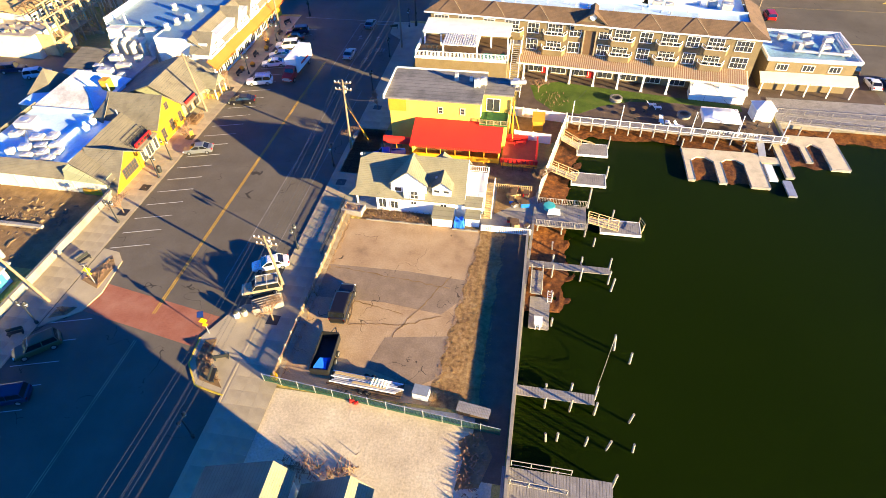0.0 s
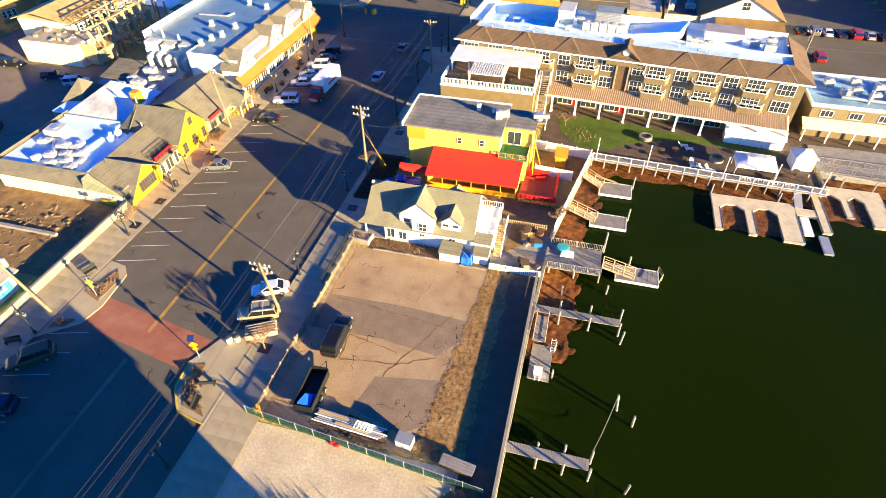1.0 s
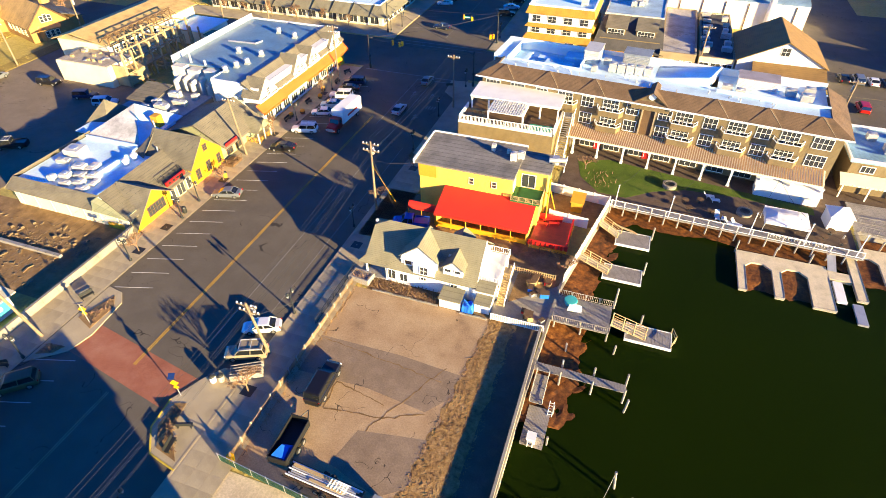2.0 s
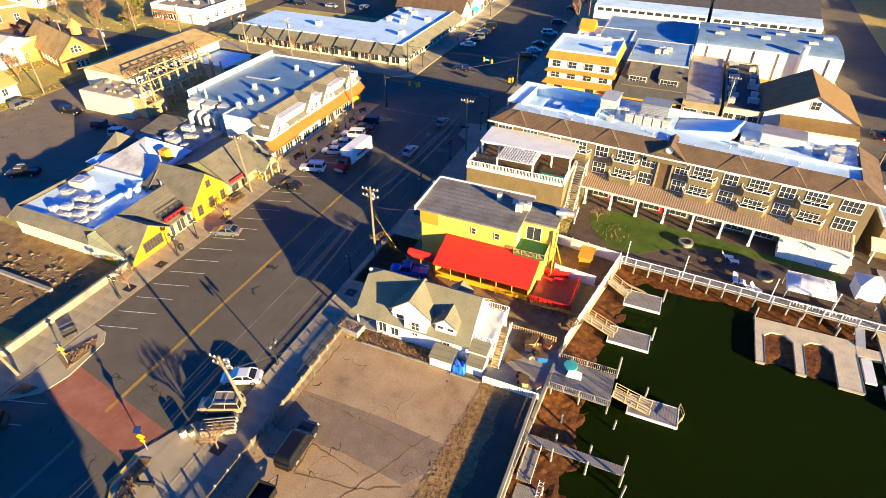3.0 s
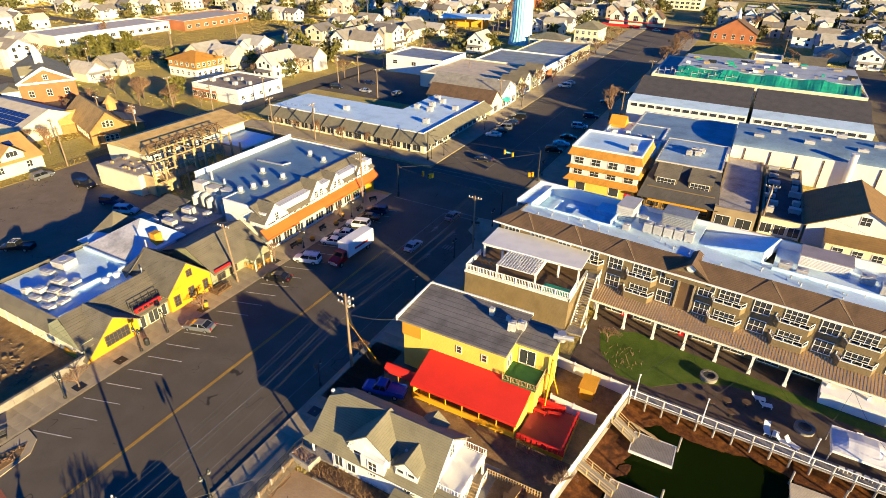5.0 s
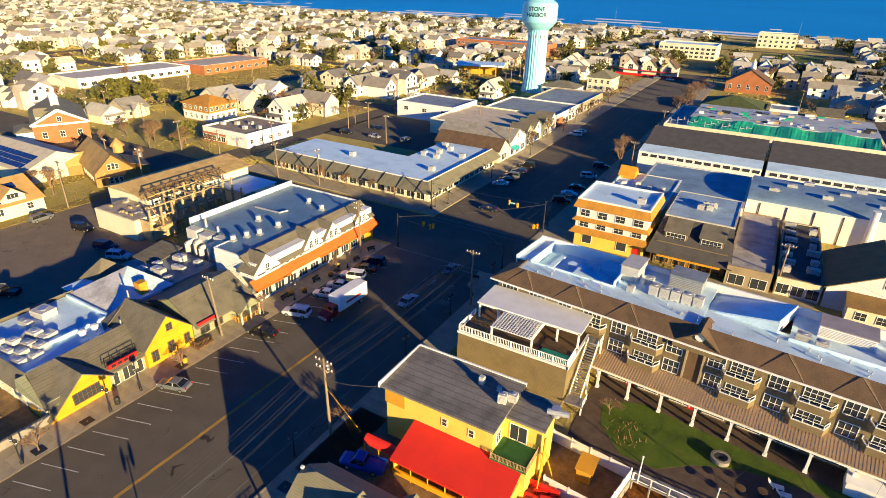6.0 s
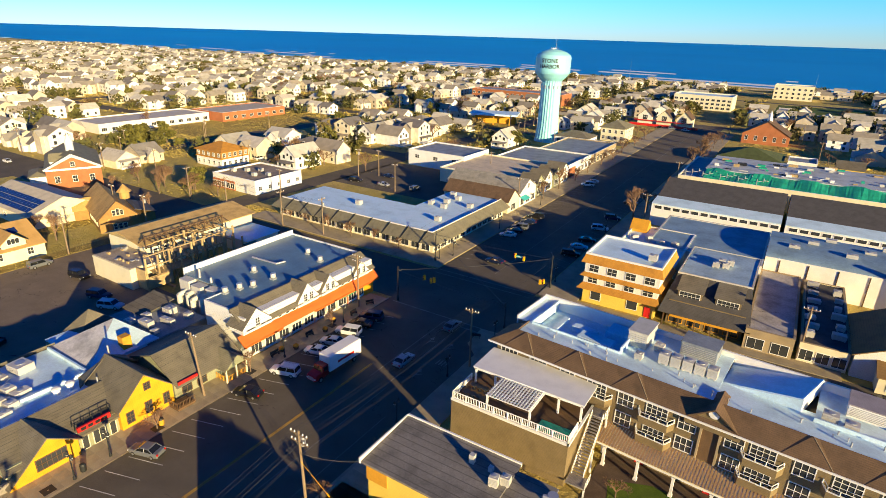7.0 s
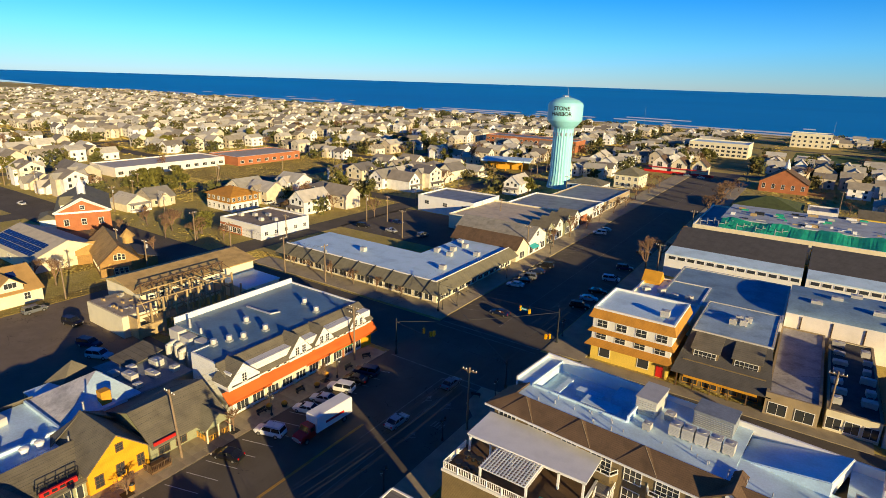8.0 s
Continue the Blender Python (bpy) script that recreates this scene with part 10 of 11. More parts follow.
for i in range(14):
    car("suv" if i % 3 == 1 else "sedan", (C_BLACK, C_GREY, C_WHITE, C_NAVY, C_RED, C_SILVER)[i % 6], (54 if i < 8 else 66) + 2.9 * (i % 8), 149 if i < 8 else 104, 90, "parked car in a row of bays")
car("sedan", C_WHITE, -47.2, 171.9, NOSE, "white car parked beyond the junction")
for i, (x, y, k, c) in enumerate(((-47.2, 176, "sedan", C_BLACK), (-47.2, 179.6, "suv", C_GREY), (-47.4, 186, "sedan", C_NAVY), (-47.5, 192.2, "suv", C_BLACK), (-27.8, 192.7, "suv", C_PALEBLUE), (-27.6, 174.4, "sedan", C_PALEBLUE), (-27.6, 168, "suv", C_BLACK), (-27.6, 181, "sedan", C_BLACK), (-47.8, 241, "suv", C_WHITE), (-47.8, 247, "sedan", C_SILVER), (-27.7, 205, "suv", C_NAVY), (-27.7, 226, "sedan", C_BLACK))):
    car(k, c, x, y, NOSE if x < -40 else 17, "parked car along the northern main street")
for i, (x, y, c) in enumerate(((-114, 205, C_NAVY), (-95.6, 196, C_GREY), (-163.5, 236, C_BLACK), (-120, 192.5, C_BLACK), (-108, 194, C_SILVER), (-176, 196, C_WHITE), (-170, 194, C_GREY), (-182, 199, C_WHITE), (-246, 131, C_WHITE), (-215, 147, C_BLACK), (-60, 415, C_BLACK), (-52, 414, C_GREY), (-44, 413, C_WHITE), (64, 110, C_BLACK), (61, 116, C_GREY), (20, 132, C_WHITE), (36, 136, C_BLACK), (55, 134, C_RED), (-41.2, 152.2, C_NAVY))):
    car("suv" if i % 2 else "sedan", c, x, y, (0, 90, 180, 17)[i % 4], "parked car in the town")

# box truck
T = thing("box_truck", -41.5, 95.4, 0.03, 268, "white box truck with a red cab", "truck", "driving cars")
part("box", bmesh_of(loft, [(-5.0, 1.2, 1.0, 3.7), (-4.95, 1.25, 0.95, 3.75), (2.3, 1.25, 0.95, 3.75), (2.35, 1.2, 1.0, 3.7)]), WHITE, T, "white cargo box")
part("cab", bmesh_of(loft, [(2.5, 1.0, 0.5, 2.5), (3.6, 1.05, 0.5, 2.5), (3.9, 1.05, 0.5, 1.75), (5.2, 1.0, 0.5, 1.55), (5.4, 0.85, 0.6, 1.4)]), C_RED, T, "red truck cab")
part("windscreen", bmesh_of(hexa, [(3.62, -0.9, 1.78), (3.96, -0.95, 1.72), (3.96, 0.95, 1.72), (3.62, 0.9, 1.78)], [(3.55, -0.85, 2.42), (3.66, -0.85, 2.42), (3.66, 0.85, 2.42), (3.55, 0.85, 2.42)]), GLASS_CAR, T)
part("side_window", boxes((2.8, 3.5, -1.07, 1.07, 1.7, 2.3)), GLASS_CAR, T)
part("chassis", boxes((-4.9, 5.0, -0.5, 0.5, 0.5, 0.95)), METAL_DARK, T)
part("grille", boxes((5.36, 5.46, -0.6, 0.6, 0.7, 1.3)), METAL, T)
for s in (-1, 1):
    part("headlight", boxes((5.3, 5.44, s * 0.8 - 0.14, s * 0.8 + 0.14, 0.85, 1.1)), LAMP_WHITE, T)
for wx in (-3.4, 4.3):
    for wy in (-1.0, 1.0):
        wheel(T, wx, wy, 0.48)
for y0 in (-1.27, 1.25):
    part("side_stripe", boxes((-3.2, 0.6, y0, y0 + 0.02, 1.9, 2.3)), RED_PAINT, T)

# dump trailer behind the black car
t = thing("dump_trailer", -14.9, 31.0, 0.03, 92, "black open dump trailer with a blue tarpaulin", "trailer")
part("bed", boxes((-2.4, 2.4, -1.05, -0.97, 0.55, 1.5), (-2.4, 2.4, 0.97, 1.05, 0.55, 1.5), (-2.45, -2.37, -0.97, 0.97, 0.55, 1.5), (2.37, 2.45, -0.97, 0.97, 0.55, 1.7), (-2.37, 2.37, -0.97, 0.97, 0.55, 0.62)), BLACK_PAINT, t)
bm = bmesh.new()
hexa(bm, [(-2.3, -0.9, 0.62), (-0.2, -0.8, 0.62), (-0.4, 0.6, 0.62), (-2.3, 0.8, 0.62)], [(-2.2, -0.7, 1.35), (-0.7, -0.5, 1.1), (-0.9, 0.3, 1.45), (-2.2, 0.6, 1.6)])
part("tarp", bm, BLUE_TARP, t, "crumpled blue tarpaulin")
bm = bmesh.new()
rod(bm, (2.4, -0.7, 0.5), (4.0, 0, 0.5), 0.07, n=5)
rod(bm, (2.4, 0.7, 0.5), (4.0, 0, 0.5), 0.07, n=5)
part("drawbar", bm, METAL_DARK, t)
for wx in (-0.5, 0.5):
    for wy in (-1.2, 1.2):
        wheel(t, wx, wy, 0.38)
t = thing("pipe_trailer", -9.6, 28.3, 0.03, -4, "low trailer loaded with pipes and planks", "trailer")
part("frame", boxes((-4.2, 4.0, -0.9, -0.78, 0.4, 0.55), (-4.2, 4.0, 0.78, 0.9, 0.4, 0.55), (-4.0, 4.0, -0.78, 0.78, 0.42, 0.5)), WOOD_DARK, t)
for k in range(7):
    bm = bmesh.new()
    rod(bm, (-3.9 + 0.2 * (k % 3), -0.65 + 0.22 * k, 0.66), (3.4 + 0.25 * (k % 4), -0.55 + 0.2 * k, 0.66), 0.09, n=7)
    part("pipe", bm, METAL if k % 3 else WHITE, t)
part("plank", boxes((-3.6, 0.9, 0.3, 0.6, 0.76, 0.84), (-1.4, 2.2, -0.4, -0.15, 0.76, 0.82)), WOOD_TAN, t)
for k in range(6):
    bm = bmesh.new()
    rod(bm, (0.6 + 0.35 * k, -0.3, 0.8), (0.8 + 0.35 * k, 0.5, 1.15), 0.04, n=4)
    part("bracket", bm, METAL, t)
for wy in (-1.0, 1.0):
    wheel(t, -0.3, wy, 0.32)
    wheel(t, 0.5, wy, 0.32)
t = thing("white_tank_box", -3.6, 28.0, 0.03, -6, "white metal storage box at the fence", "box")
part("box", boxes((-0.8, 0.8, -0.55, 0.55, 0.1, 1.15)), WHITE, t)
part("lid", boxes((-0.85, 0.85, -0.6, 0.6, 1.15, 1.22)), ROOF_GREY, t)
t = thing("slab_pallet", 2.0, 26.9, 0.03, -8, "stack of grey weathered boards on a pallet", "pallet")
part("board_stack", bmesh_of(deck_boards, -1.7, 1.7, -0.6, 0.6, 0.75, "x", 0.25), WOOD_GREY, t)
part("base", boxes((-1.6, 1.6, -0.55, 0.55, 0, 0.44)), WOOD_DARK, t)
for x, y, s in ((-10.6, 26.3, 0.28), (-10.1, 26.1, 0.2)):
    t = thing("fuel_can", x, y, 0.035, 30, "bright red plastic fuel can on gravel", "can", "fuel cans")
    part("body", boxes((-s, s, -s * 0.6, s * 0.6, 0, s * 1.4)), RED_PAINT, t)
    part("spout", bmesh_of(rod, (s * 0.5, 0, s * 1.4), (s * 0.9, 0, s * 1.8), 0.05, None, 6), RED_PAINT, t)
t = thing("yellow_bollard_pot", -19.6, 27.6, 0.13, 0, "yellow barrel planter at the lot corner", "barrel")
part("barrel", bmesh_of(lathe, [(0.34, 0), (0.42, 0.4), (0.36, 0.8), (0.3, 0.8)], 14), SIGNAL_YELLOW, t)
part("dry_plant", bmesh_of(rod, (0, 0, 0.7), (0.1, 0.1, 1.4), 0.2, 0.02, 5), TWIG, t)

# fences and low wall round the lot
f = thing("green_fence", 0, 0, 0, 0, "sagging chain fence with green mesh", "fence")
p, q = Vector((-20.6, 27.2, 0)), Vector((4.9, 24.9, 0))
for i in range(13):
    a, b = p.lerp(q, i / 13), p.lerp(q, (i + 1) / 13)
    part("post", bmesh_of(rod, a, a + Vector((0.05 * (i % 3 - 1), 0, 1.5)), 0.045, None, 6), METAL, f)
    o = Vector((0, 0.012, 0))
    bm = bmesh.new()
    for k in range(-5, 11):
        for d in (1, -1):
            u0, u1 = k / 10, k / 10 + 0.5 * d
            z0, z1 = 0.05, 1.2
            if d < 0:
                u0, u1 = u0 + 0.5, u0
            c0, c1 = max(0.0, min(1.0, u0)), max(0.0, min(1.0, u1))
            if abs(c1 - c0) > 0.02:
                zz = lambda c: z0 + (z1 - z0) * (c - u0) / (u1 - u0)
                rod(bm, a.lerp(b, c0) + Vector((0, 0, zz(c0))), a.lerp(b, c1) + Vector((0, 0, zz(c1))), 0.02, n=3)
    hexa(bm, [a - o, b - o, b + o, a + o], [v + Vector((0, 0, 0.35)) for v in (a - o, b - o, b + o, a + o)])
    part("mesh_panel", bm, GREEN_MESH, f)
bm = bmesh.new()
rod(bm, p + Vector((0, 0, 1.4)), q + Vector((0, 0, 1.3)), 0.03, n=5)
part("top_rail", bm, METAL, f)
w = thing("lot_fence", -19.75, 0, 0, 0, "weathered tan board fence between pavement and lot", "fence")
for i in range(15):
    a = 27.8 + 1.82 * i
    part("post", boxes((-0.08, 0.08, a - 0.08, a + 0.08, 0, 1.15)), WOOD_GREY, w)
    solid = 4 < i < 11
    n = 11 if solid else 8
    for k in range(n):
        b = a + 0.1 + 1.66 * k / n
        part("board", boxes((-0.03, 0.03, b, b + (0.148 if solid else 0.1), 0.05, 0.86 + 0.03 * (k % 3))), WOOD_POLE, w)
    part("rail", boxes((0.03, 0.09, a + 0.08, a + 1.74, 0.65, 0.75)), WOOD_POLE, w)
bm = bmesh.new()
rng = random.Random(6)
for i in range(420):
    x, y = (rng.gauss(-19.3, 0.35), rng.uniform(28, 55)) if i % 4 else (rng.uniform(-19, -5), rng.gauss(55.4, 0.2))
    rod(bm, (x, y, 0), (x + rng.uniform(-0.3, 0.3), y + rng.uniform(-0.3, 0.3), rng.uniform(0.15, 0.6)), 0.04, 0.01, 3)
for i in range(3000):
    y = rng.uniform(27.2, 54.6)
    k = (y - 27) / 28
    x = rng.uniform(-2.9 + 2.6 * k, 2.7 + 0.4 * k)
    rod(bm, (x, y, 0.03), (x + rng.uniform(-0.35, 0.35), y + rng.uniform(-0.35, 0.35), rng.uniform(0.05, 0.12)), 0.025, 0.01, 3)
lone("dry_weeds", bm, WEEDS, "dry straw-coloured weeds along the lot edges", "weeds", kind="stuff")
bm = bmesh.new()
for i in range(260):
    x, y = rng.uniform(-15.5, -8), rng.gauss(18.4, 0.8)
    rod(bm, (x, y, 0), (x + rng.uniform(-0.6, 0.6), y + rng.uniform(-0.6, 0.6), rng.uniform(0.3, 1.1)), 0.05, 0.01, 3)
for i in range(160):
    x, y = rng.uniform(1.2, 3.6), rng.uniform(17, 24.5)
    rod(bm, (x, y, 0), (x + rng.uniform(-0.4, 0.4), y + rng.uniform(-0.4, 0.4), rng.uniform(0.1, 0.5)), 0.08, 0.01, 3)
lone("gravel_brush", bm, TWIG, "dark brush at the edge of the gravel", "brush", kind="stuff")

# ---- poles, wires, lamps, signals ----
def utility_pole(x, y, h, top=None, drum=True, arms=1, turn=90):
    t = thing("utility_pole", x, y, 0, turn, "wooden utility pole with crossarm and insulators", "utility pole", "utility poles")
    tx, ty = (0, 0) if top is None else tuple((Matrix.Rotation(-radians(turn), 3, "Z") @ Vector((top[0] - x, top[1] - y, 0))).xy)
    part("pole", bmesh_of(rod, (0, 0, 0), (tx, ty, h), 0.2, 0.13, 10), WOOD_POLE, t)
    for k in range(arms):
        z = h - 0.5 - 1.1 * k
        kx, ky = tx * z / h, ty * z / h
        bm = bmesh.new()
        box(bm, kx - 0.07, kx + 0.07, ky - 1.25, ky + 1.25, z - 0.08, z + 0.06)
        rod(bm, (kx, ky - 0.7, z), (kx, ky, z - 0.7), 0.03, n=4)
        rod(bm, (kx, ky + 0.7, z), (kx, ky, z - 0.7), 0.03, n=4)
        arm = part("crossarm", bm, WOOD_POLE, t)
        for dy in (-1.15, -0.6, 0.6, 1.15):
            part("insulator", bmesh_of(lathe, [(0.06, z + 0.06), (0.1, z + 0.14), (0.05, z + 0.3)], 8, kx, ky + dy), WHITE, arm)
    if drum:
        z = h - 2.4
        part("transformer", bmesh_of(lathe, [(0.26, z), (0.3, z + 0.08), (0.3, z + 1.0), (0.2, z + 1.12)], 14, tx * 0.8 + 0.45, ty * 0.8), METAL, t)
    return t


POLES = [(-23.6, 40.6, 10.2, (-23.1, 39.0), True, 2), (-23.6, 71.0, 12.6, (-23.1, 70.2), True, 2), (-22.8, 4.0, 11.5, None, True, 2), (-23.4, 108.5, 11.0, None, False, 1), (-51.2, 33.8, 10.5, (-52.4, 32.6), True, 1),
         (-52.6, 78.6, 11.0, (-53.2, 78.2), False, 1), (-52.9, 114.8, 11.5, None, False, 2), (-88.9, 142.6, 10.5, None, True, 1), (-102.8, 140.9, 10.5, None, False, 1), (-127.5, 141.6, 10.5, None, True, 1), (-147.2, 142.6, 10.5, None, False, 1), (-180, 152, 10.5, None, True, 1), (-163.8, 181, 10, None, False, 1),
         (-127.5, 116, 10.5, None, True, 1), (-127.8, 96, 10, None, False, 1), (-124, 160, 10, None, False, 1), (-125, 200, 10.5, None, True, 1), (-146, 118, 10, None, False, 1), (23.5, 143.6, 10.5, None, True, 1), (48, 121.8, 10.5, None, True, 1), (-57, 199, 10, None, False, 1), (-20, 260, 10, None, False, 1), (-226, 206, 10, None, False, 1), (-216, 160, 10, None, False, 1), (-208, 148, 10, None, True, 1), (-236, 150, 10, None, False, 1)]
for x, y, h0, top, drum, arms in POLES:
    utility_pole(x, y, h0, top, drum, arms, 90 if abs(y - 142) > 12 or x > -60 else 0)
for i in range(9):
    utility_pole(-125.5, 232 + 34 * i, 10, None, i % 3 == 0, 1, 90)
for i in range(8):
    utility_pole(-230.5, 170 + 40 * i, 10, None, i % 3 == 1, 1, 90)
for i in range(6):
    utility_pole(-262 - 34 * i, 142.8, 10, None, i % 2 == 0, 1, 0)
for x, y in ((-119, 205), (-100, 190), (-84, 231), (-110, 312), (-86, 302), (-120, 342), (-20, 420), (18, 420), (26, 352), (60, 356), (-18.5, 205)):
    utility_pole(x, y, 10, None, False, 1, 90)


def wire(p, q, sag, r=0.011):
    bm = bmesh.new()
    p, q = Vector(p), Vector(q)
    side = (q - p).cross(Vector((0, 0, 1))).normalized() * r
    rings = []
    for k in range(13):
        v = p.lerp(q, k / 12)
        v.z -= sag * 4 * (k / 12) * (1 - k / 12)
        rings.append([bm.verts.new(v + o) for o in (side, -side, Vector((0, 0, r * 1.6)))])
    for a, b in zip(rings, rings[1:]):
        for i in range(3):
            bm.faces.new((a[i], a[(i + 1) % 3], b[(i + 1) % 3], b[i]))
    return bm


W = thing("overhead_wires", 0, 0, 0, 0, "overhead power lines along the street", "wires")
run = [(-22.8, -30, 11.2), (-22.8, 4.0, 11.2), (-23.1, 39.0, 9.8), (-23.1, 70.2, 12.2), (-23.4, 108.5, 10.7), (-22, 150, 11)]
for a, b in zip(run, run[1:]):
    for dx, dz in ((-1.1, 0), (-0.6, 0), (0.6, 0), (1.1, 0), (-0.3, -1.6), (0.1, -2.6), (-0.1, -3.1)):
        part("wire", wire((a[0] + dx, a[1], a[2] + dz), (b[0] + dx, b[1], b[2] + dz), 0.7), METAL_DARK, W)
run = [(-52.0, -10, 10.2), (-52.4, 32.6, 10.0), (-53.2, 78.2, 10.6), (-52.9, 114.8, 11.0), (-54, 146, 10)]
for a, b in zip(run, run[1:]):
    for dx, dz in ((-1.0, 0), (1.0, 0), (0, -1.5), (0.1, -2.3)):
        part("wire", wire((a[0] + dx, a[1], a[2] + dz), (b[0] + dx, b[1], b[2] + dz), 0.8), METAL_DARK, W)
run = [(-52.9, 114.8, 11.0), (-88.9, 142.6, 10), (-102.8, 140.9, 10), (-127.5, 141.6, 10), (-147.2, 142.6, 10), (-180, 152, 10), (-208, 148, 9.6), (-236, 150, 9.6)]
for a, b in zip(run, run[1:]):
    for dy, dz in ((-1.0, 0), (-0.4, 0), (0.6, 0), (0, -1.4), (0, -2.2)):
        part("wire", wire((a[0], a[1] + dy, a[2] + dz), (b[0], b[1] + dy, b[2] + dz), 0.6), METAL_DARK, W)
for p, q in (((-23.1, 70.2, 9.6), (-17.6, 75.6, 7.4)), ((-23.1, 39.0, 8.0), (-12, 58, 5.0)), ((23.5, 143.6, 9.8), (48, 121.8, 10)), ((-127.5, 141.6, 10), (-127.5, 116, 10)), ((-127.5, 116, 10), (-127.8, 96, 9.6)), ((23.5, 143.6, 9.4), (10, 146, 6))):
    part("wire", wire(p, q, 0.6), METAL_DARK, W)
for k, (p, q) in enumerate((((-23.1, 70.2, 8.5), (-21.4, 73.6, 0.3)), ((-23.1, 70.2, 10.0), (-20.9, 72.0, 0.3)))):
    bm = bmesh.new()
    rod(bm, p, q, 0.025, n=4)
    if k == 0:
        rod(bm, Vector(q).lerp(Vector(p), 0.02), Vector(q).lerp(Vector(p), 0.3), 0.07, n=6)
    part("guy_wire", bm, SIGNAL_YELLOW if k == 0 else METAL_DARK, W)


def street_lamp(x, y, turn):
    t = thing("street_lamp", x, y, 0.13, turn, "black double-globe street lamp post", "street lamp", "street lamps")
    part("post", bmesh_of(lathe, [(0.2, 0), (0.2, 0.35), (0.09, 0.5), (0.07, 3.4), (0.1, 3.5)], 10), METAL_DARK, t)
    bm = bmesh.new()
    rod(bm, (0, -0.5, 3.5), (0, 0.5, 3.5), 0.05, n=6)
    part("arm", bm, METAL_DARK, t)
    for s in (-1, 1):
        g = part("lantern", bmesh_of(lathe, [(0.1, 3.1), (0.19, 3.3), (0.2, 3.75), (0.1, 3.95)], 10, 0, s * 0.5), METAL_DARK, t)
        part("globe", bmesh_of(lathe, [(0.15, 3.2), (0.2, 3.45), (0.15, 3.7)], 10, 0, s * 0.5), LAMP_WHITE, g)
    return t


lamp0 = street_lamp(-24.1, 47.2, 0)
for x, y in ((-51.1, 48.5), (-50.9, 59.1), (-51.3, 63.7), (-50.8, 93), (-50.9, 108), (-25.0, 66), (-24.9, 90), (-25.0, 104), (-50.4, 30.5), (-25.2, 20), (-51.9, 150), (-52, 176), (-52, 206), (-24.6, 150), (-24.4, 186), (-53.5, 146.2), (-24.0, 118.8)):
    on_road = -49.7 < x < -24.5 and y < 111 and not 25 < y < 37
    copy_thing(lamp0, pose(x, y, 0.02 if on_road else 0.13, 0, 0, 90 if abs(x) > 40 else 0))


def signal_pole(x, y, turn):
    t = thing("signal_pole", x, y, 0.1, turn, "dark traffic signal post with lamp arm", "signal pole", "signal poles")
    part("post", bmesh_of(lathe, [(0.28, 0), (0.28, 0.9), (0.14, 1.1), (0.11, 7.6), (0.05, 7.7)], 12), METAL_DARK, t)
    bm = bmesh.new()
    rod(bm, (0, 0, 7.0), (1.8, 0, 7.7), 0.06, n=6)
    box(bm, 1.5, 2.2, -0.14, 0.14, 7.6, 7.74)
    part("lamp_arm", bm, METAL_DARK, t)
    part("walk_signal", boxes((-0.25, 0.25, -0.2, 0.2, 2.6, 3.1)), METAL_DARK, t)
    return t


sp0 = signal_pole(-48.2, 121.8, -40)
for x, y, r in ((-53.8, 144.8, 60), (-24.4, 146.4, 120), (-22.6, 119.6, 200)):
    copy_thing(sp0, pose(x, y, 0.1, 0, 0, r))


def signal_head(x, y, z, turn):
    t = thing("traffic_signal", x, y, z, turn, "yellow hanging traffic signal", "traffic light", "traffic signals")
    part("housing", boxes((-0.2, 0.2, -0.18, 0.18, -0.55, 0.55)), SIGNAL_YELLOW, t)
    for k in range(3):
        v = part("visor", bmesh_of(rod, (0, -0.18, 0.35 - 0.35 * k), (0, -0.42, 0.33 - 0.35 * k), 0.16, 0.16, 10), SIGNAL_YELLOW, t)
        part("lens", bmesh_of(rod, (0, -0.43, 0.35 - 0.35 * k), (0, -0.44, 0.35 - 0.35 * k), 0.13, 0.13, 10), LAMP_RED if k == 0 else METAL_DARK, v)
    part("hanger", boxes((-0.03, 0.03, -0.03, 0.03, 0.55, 1.1)), METAL_DARK, t)
    return t


sh0 = signal_head(-43.3, 124.3, 5.6, 0)
for x, y, z, r in ((-41.6, 124.2, 5.4, 0), (-41.0, 124.4, 5.6, 180), (-33.4, 146.6, 5.6, 0), (-31.2, 146.4, 5.4, 180), (-24.8, 141.0, 3.4, 90), (-24.2, 141.6, 3.4, 0)):
    copy_thing(sh0, pose(x, y, z, 0, 0, r))
part("span_wire", wire((-48.2, 121.8, 7.0), (-24.4, 146.4, 7.0), 0.5, 0.03), METAL_DARK, W)
part("span_wire", wire((-53.8, 144.8, 7.2), (-22.6, 119.6, 7.2), 0.5, 0.03), METAL_DARK, W)
part("span_wire", wire((-53.8, 144.8, 6.9), (-24.4, 146.4, 6.9), 0.3, 0.03), METAL_DARK, W)
part("span_wire", wire((-48.2, 121.8, 6.9), (-22.6, 119.6, 6.9), 0.3, 0.03), METAL_DARK, W)
t = thing("street_name_sign", -32.4, 146.5, 5.6, 0, "green hanging street sign with pale bar", "sign")
part("plate", boxes((-0.9, 0.9, -0.02, 0.02, -0.25, 0.25)), TEAL, t)
part("bar", boxes((-0.7, 0.7, -0.03, -0.02, -0.08, 0.08)), WHITE, t)

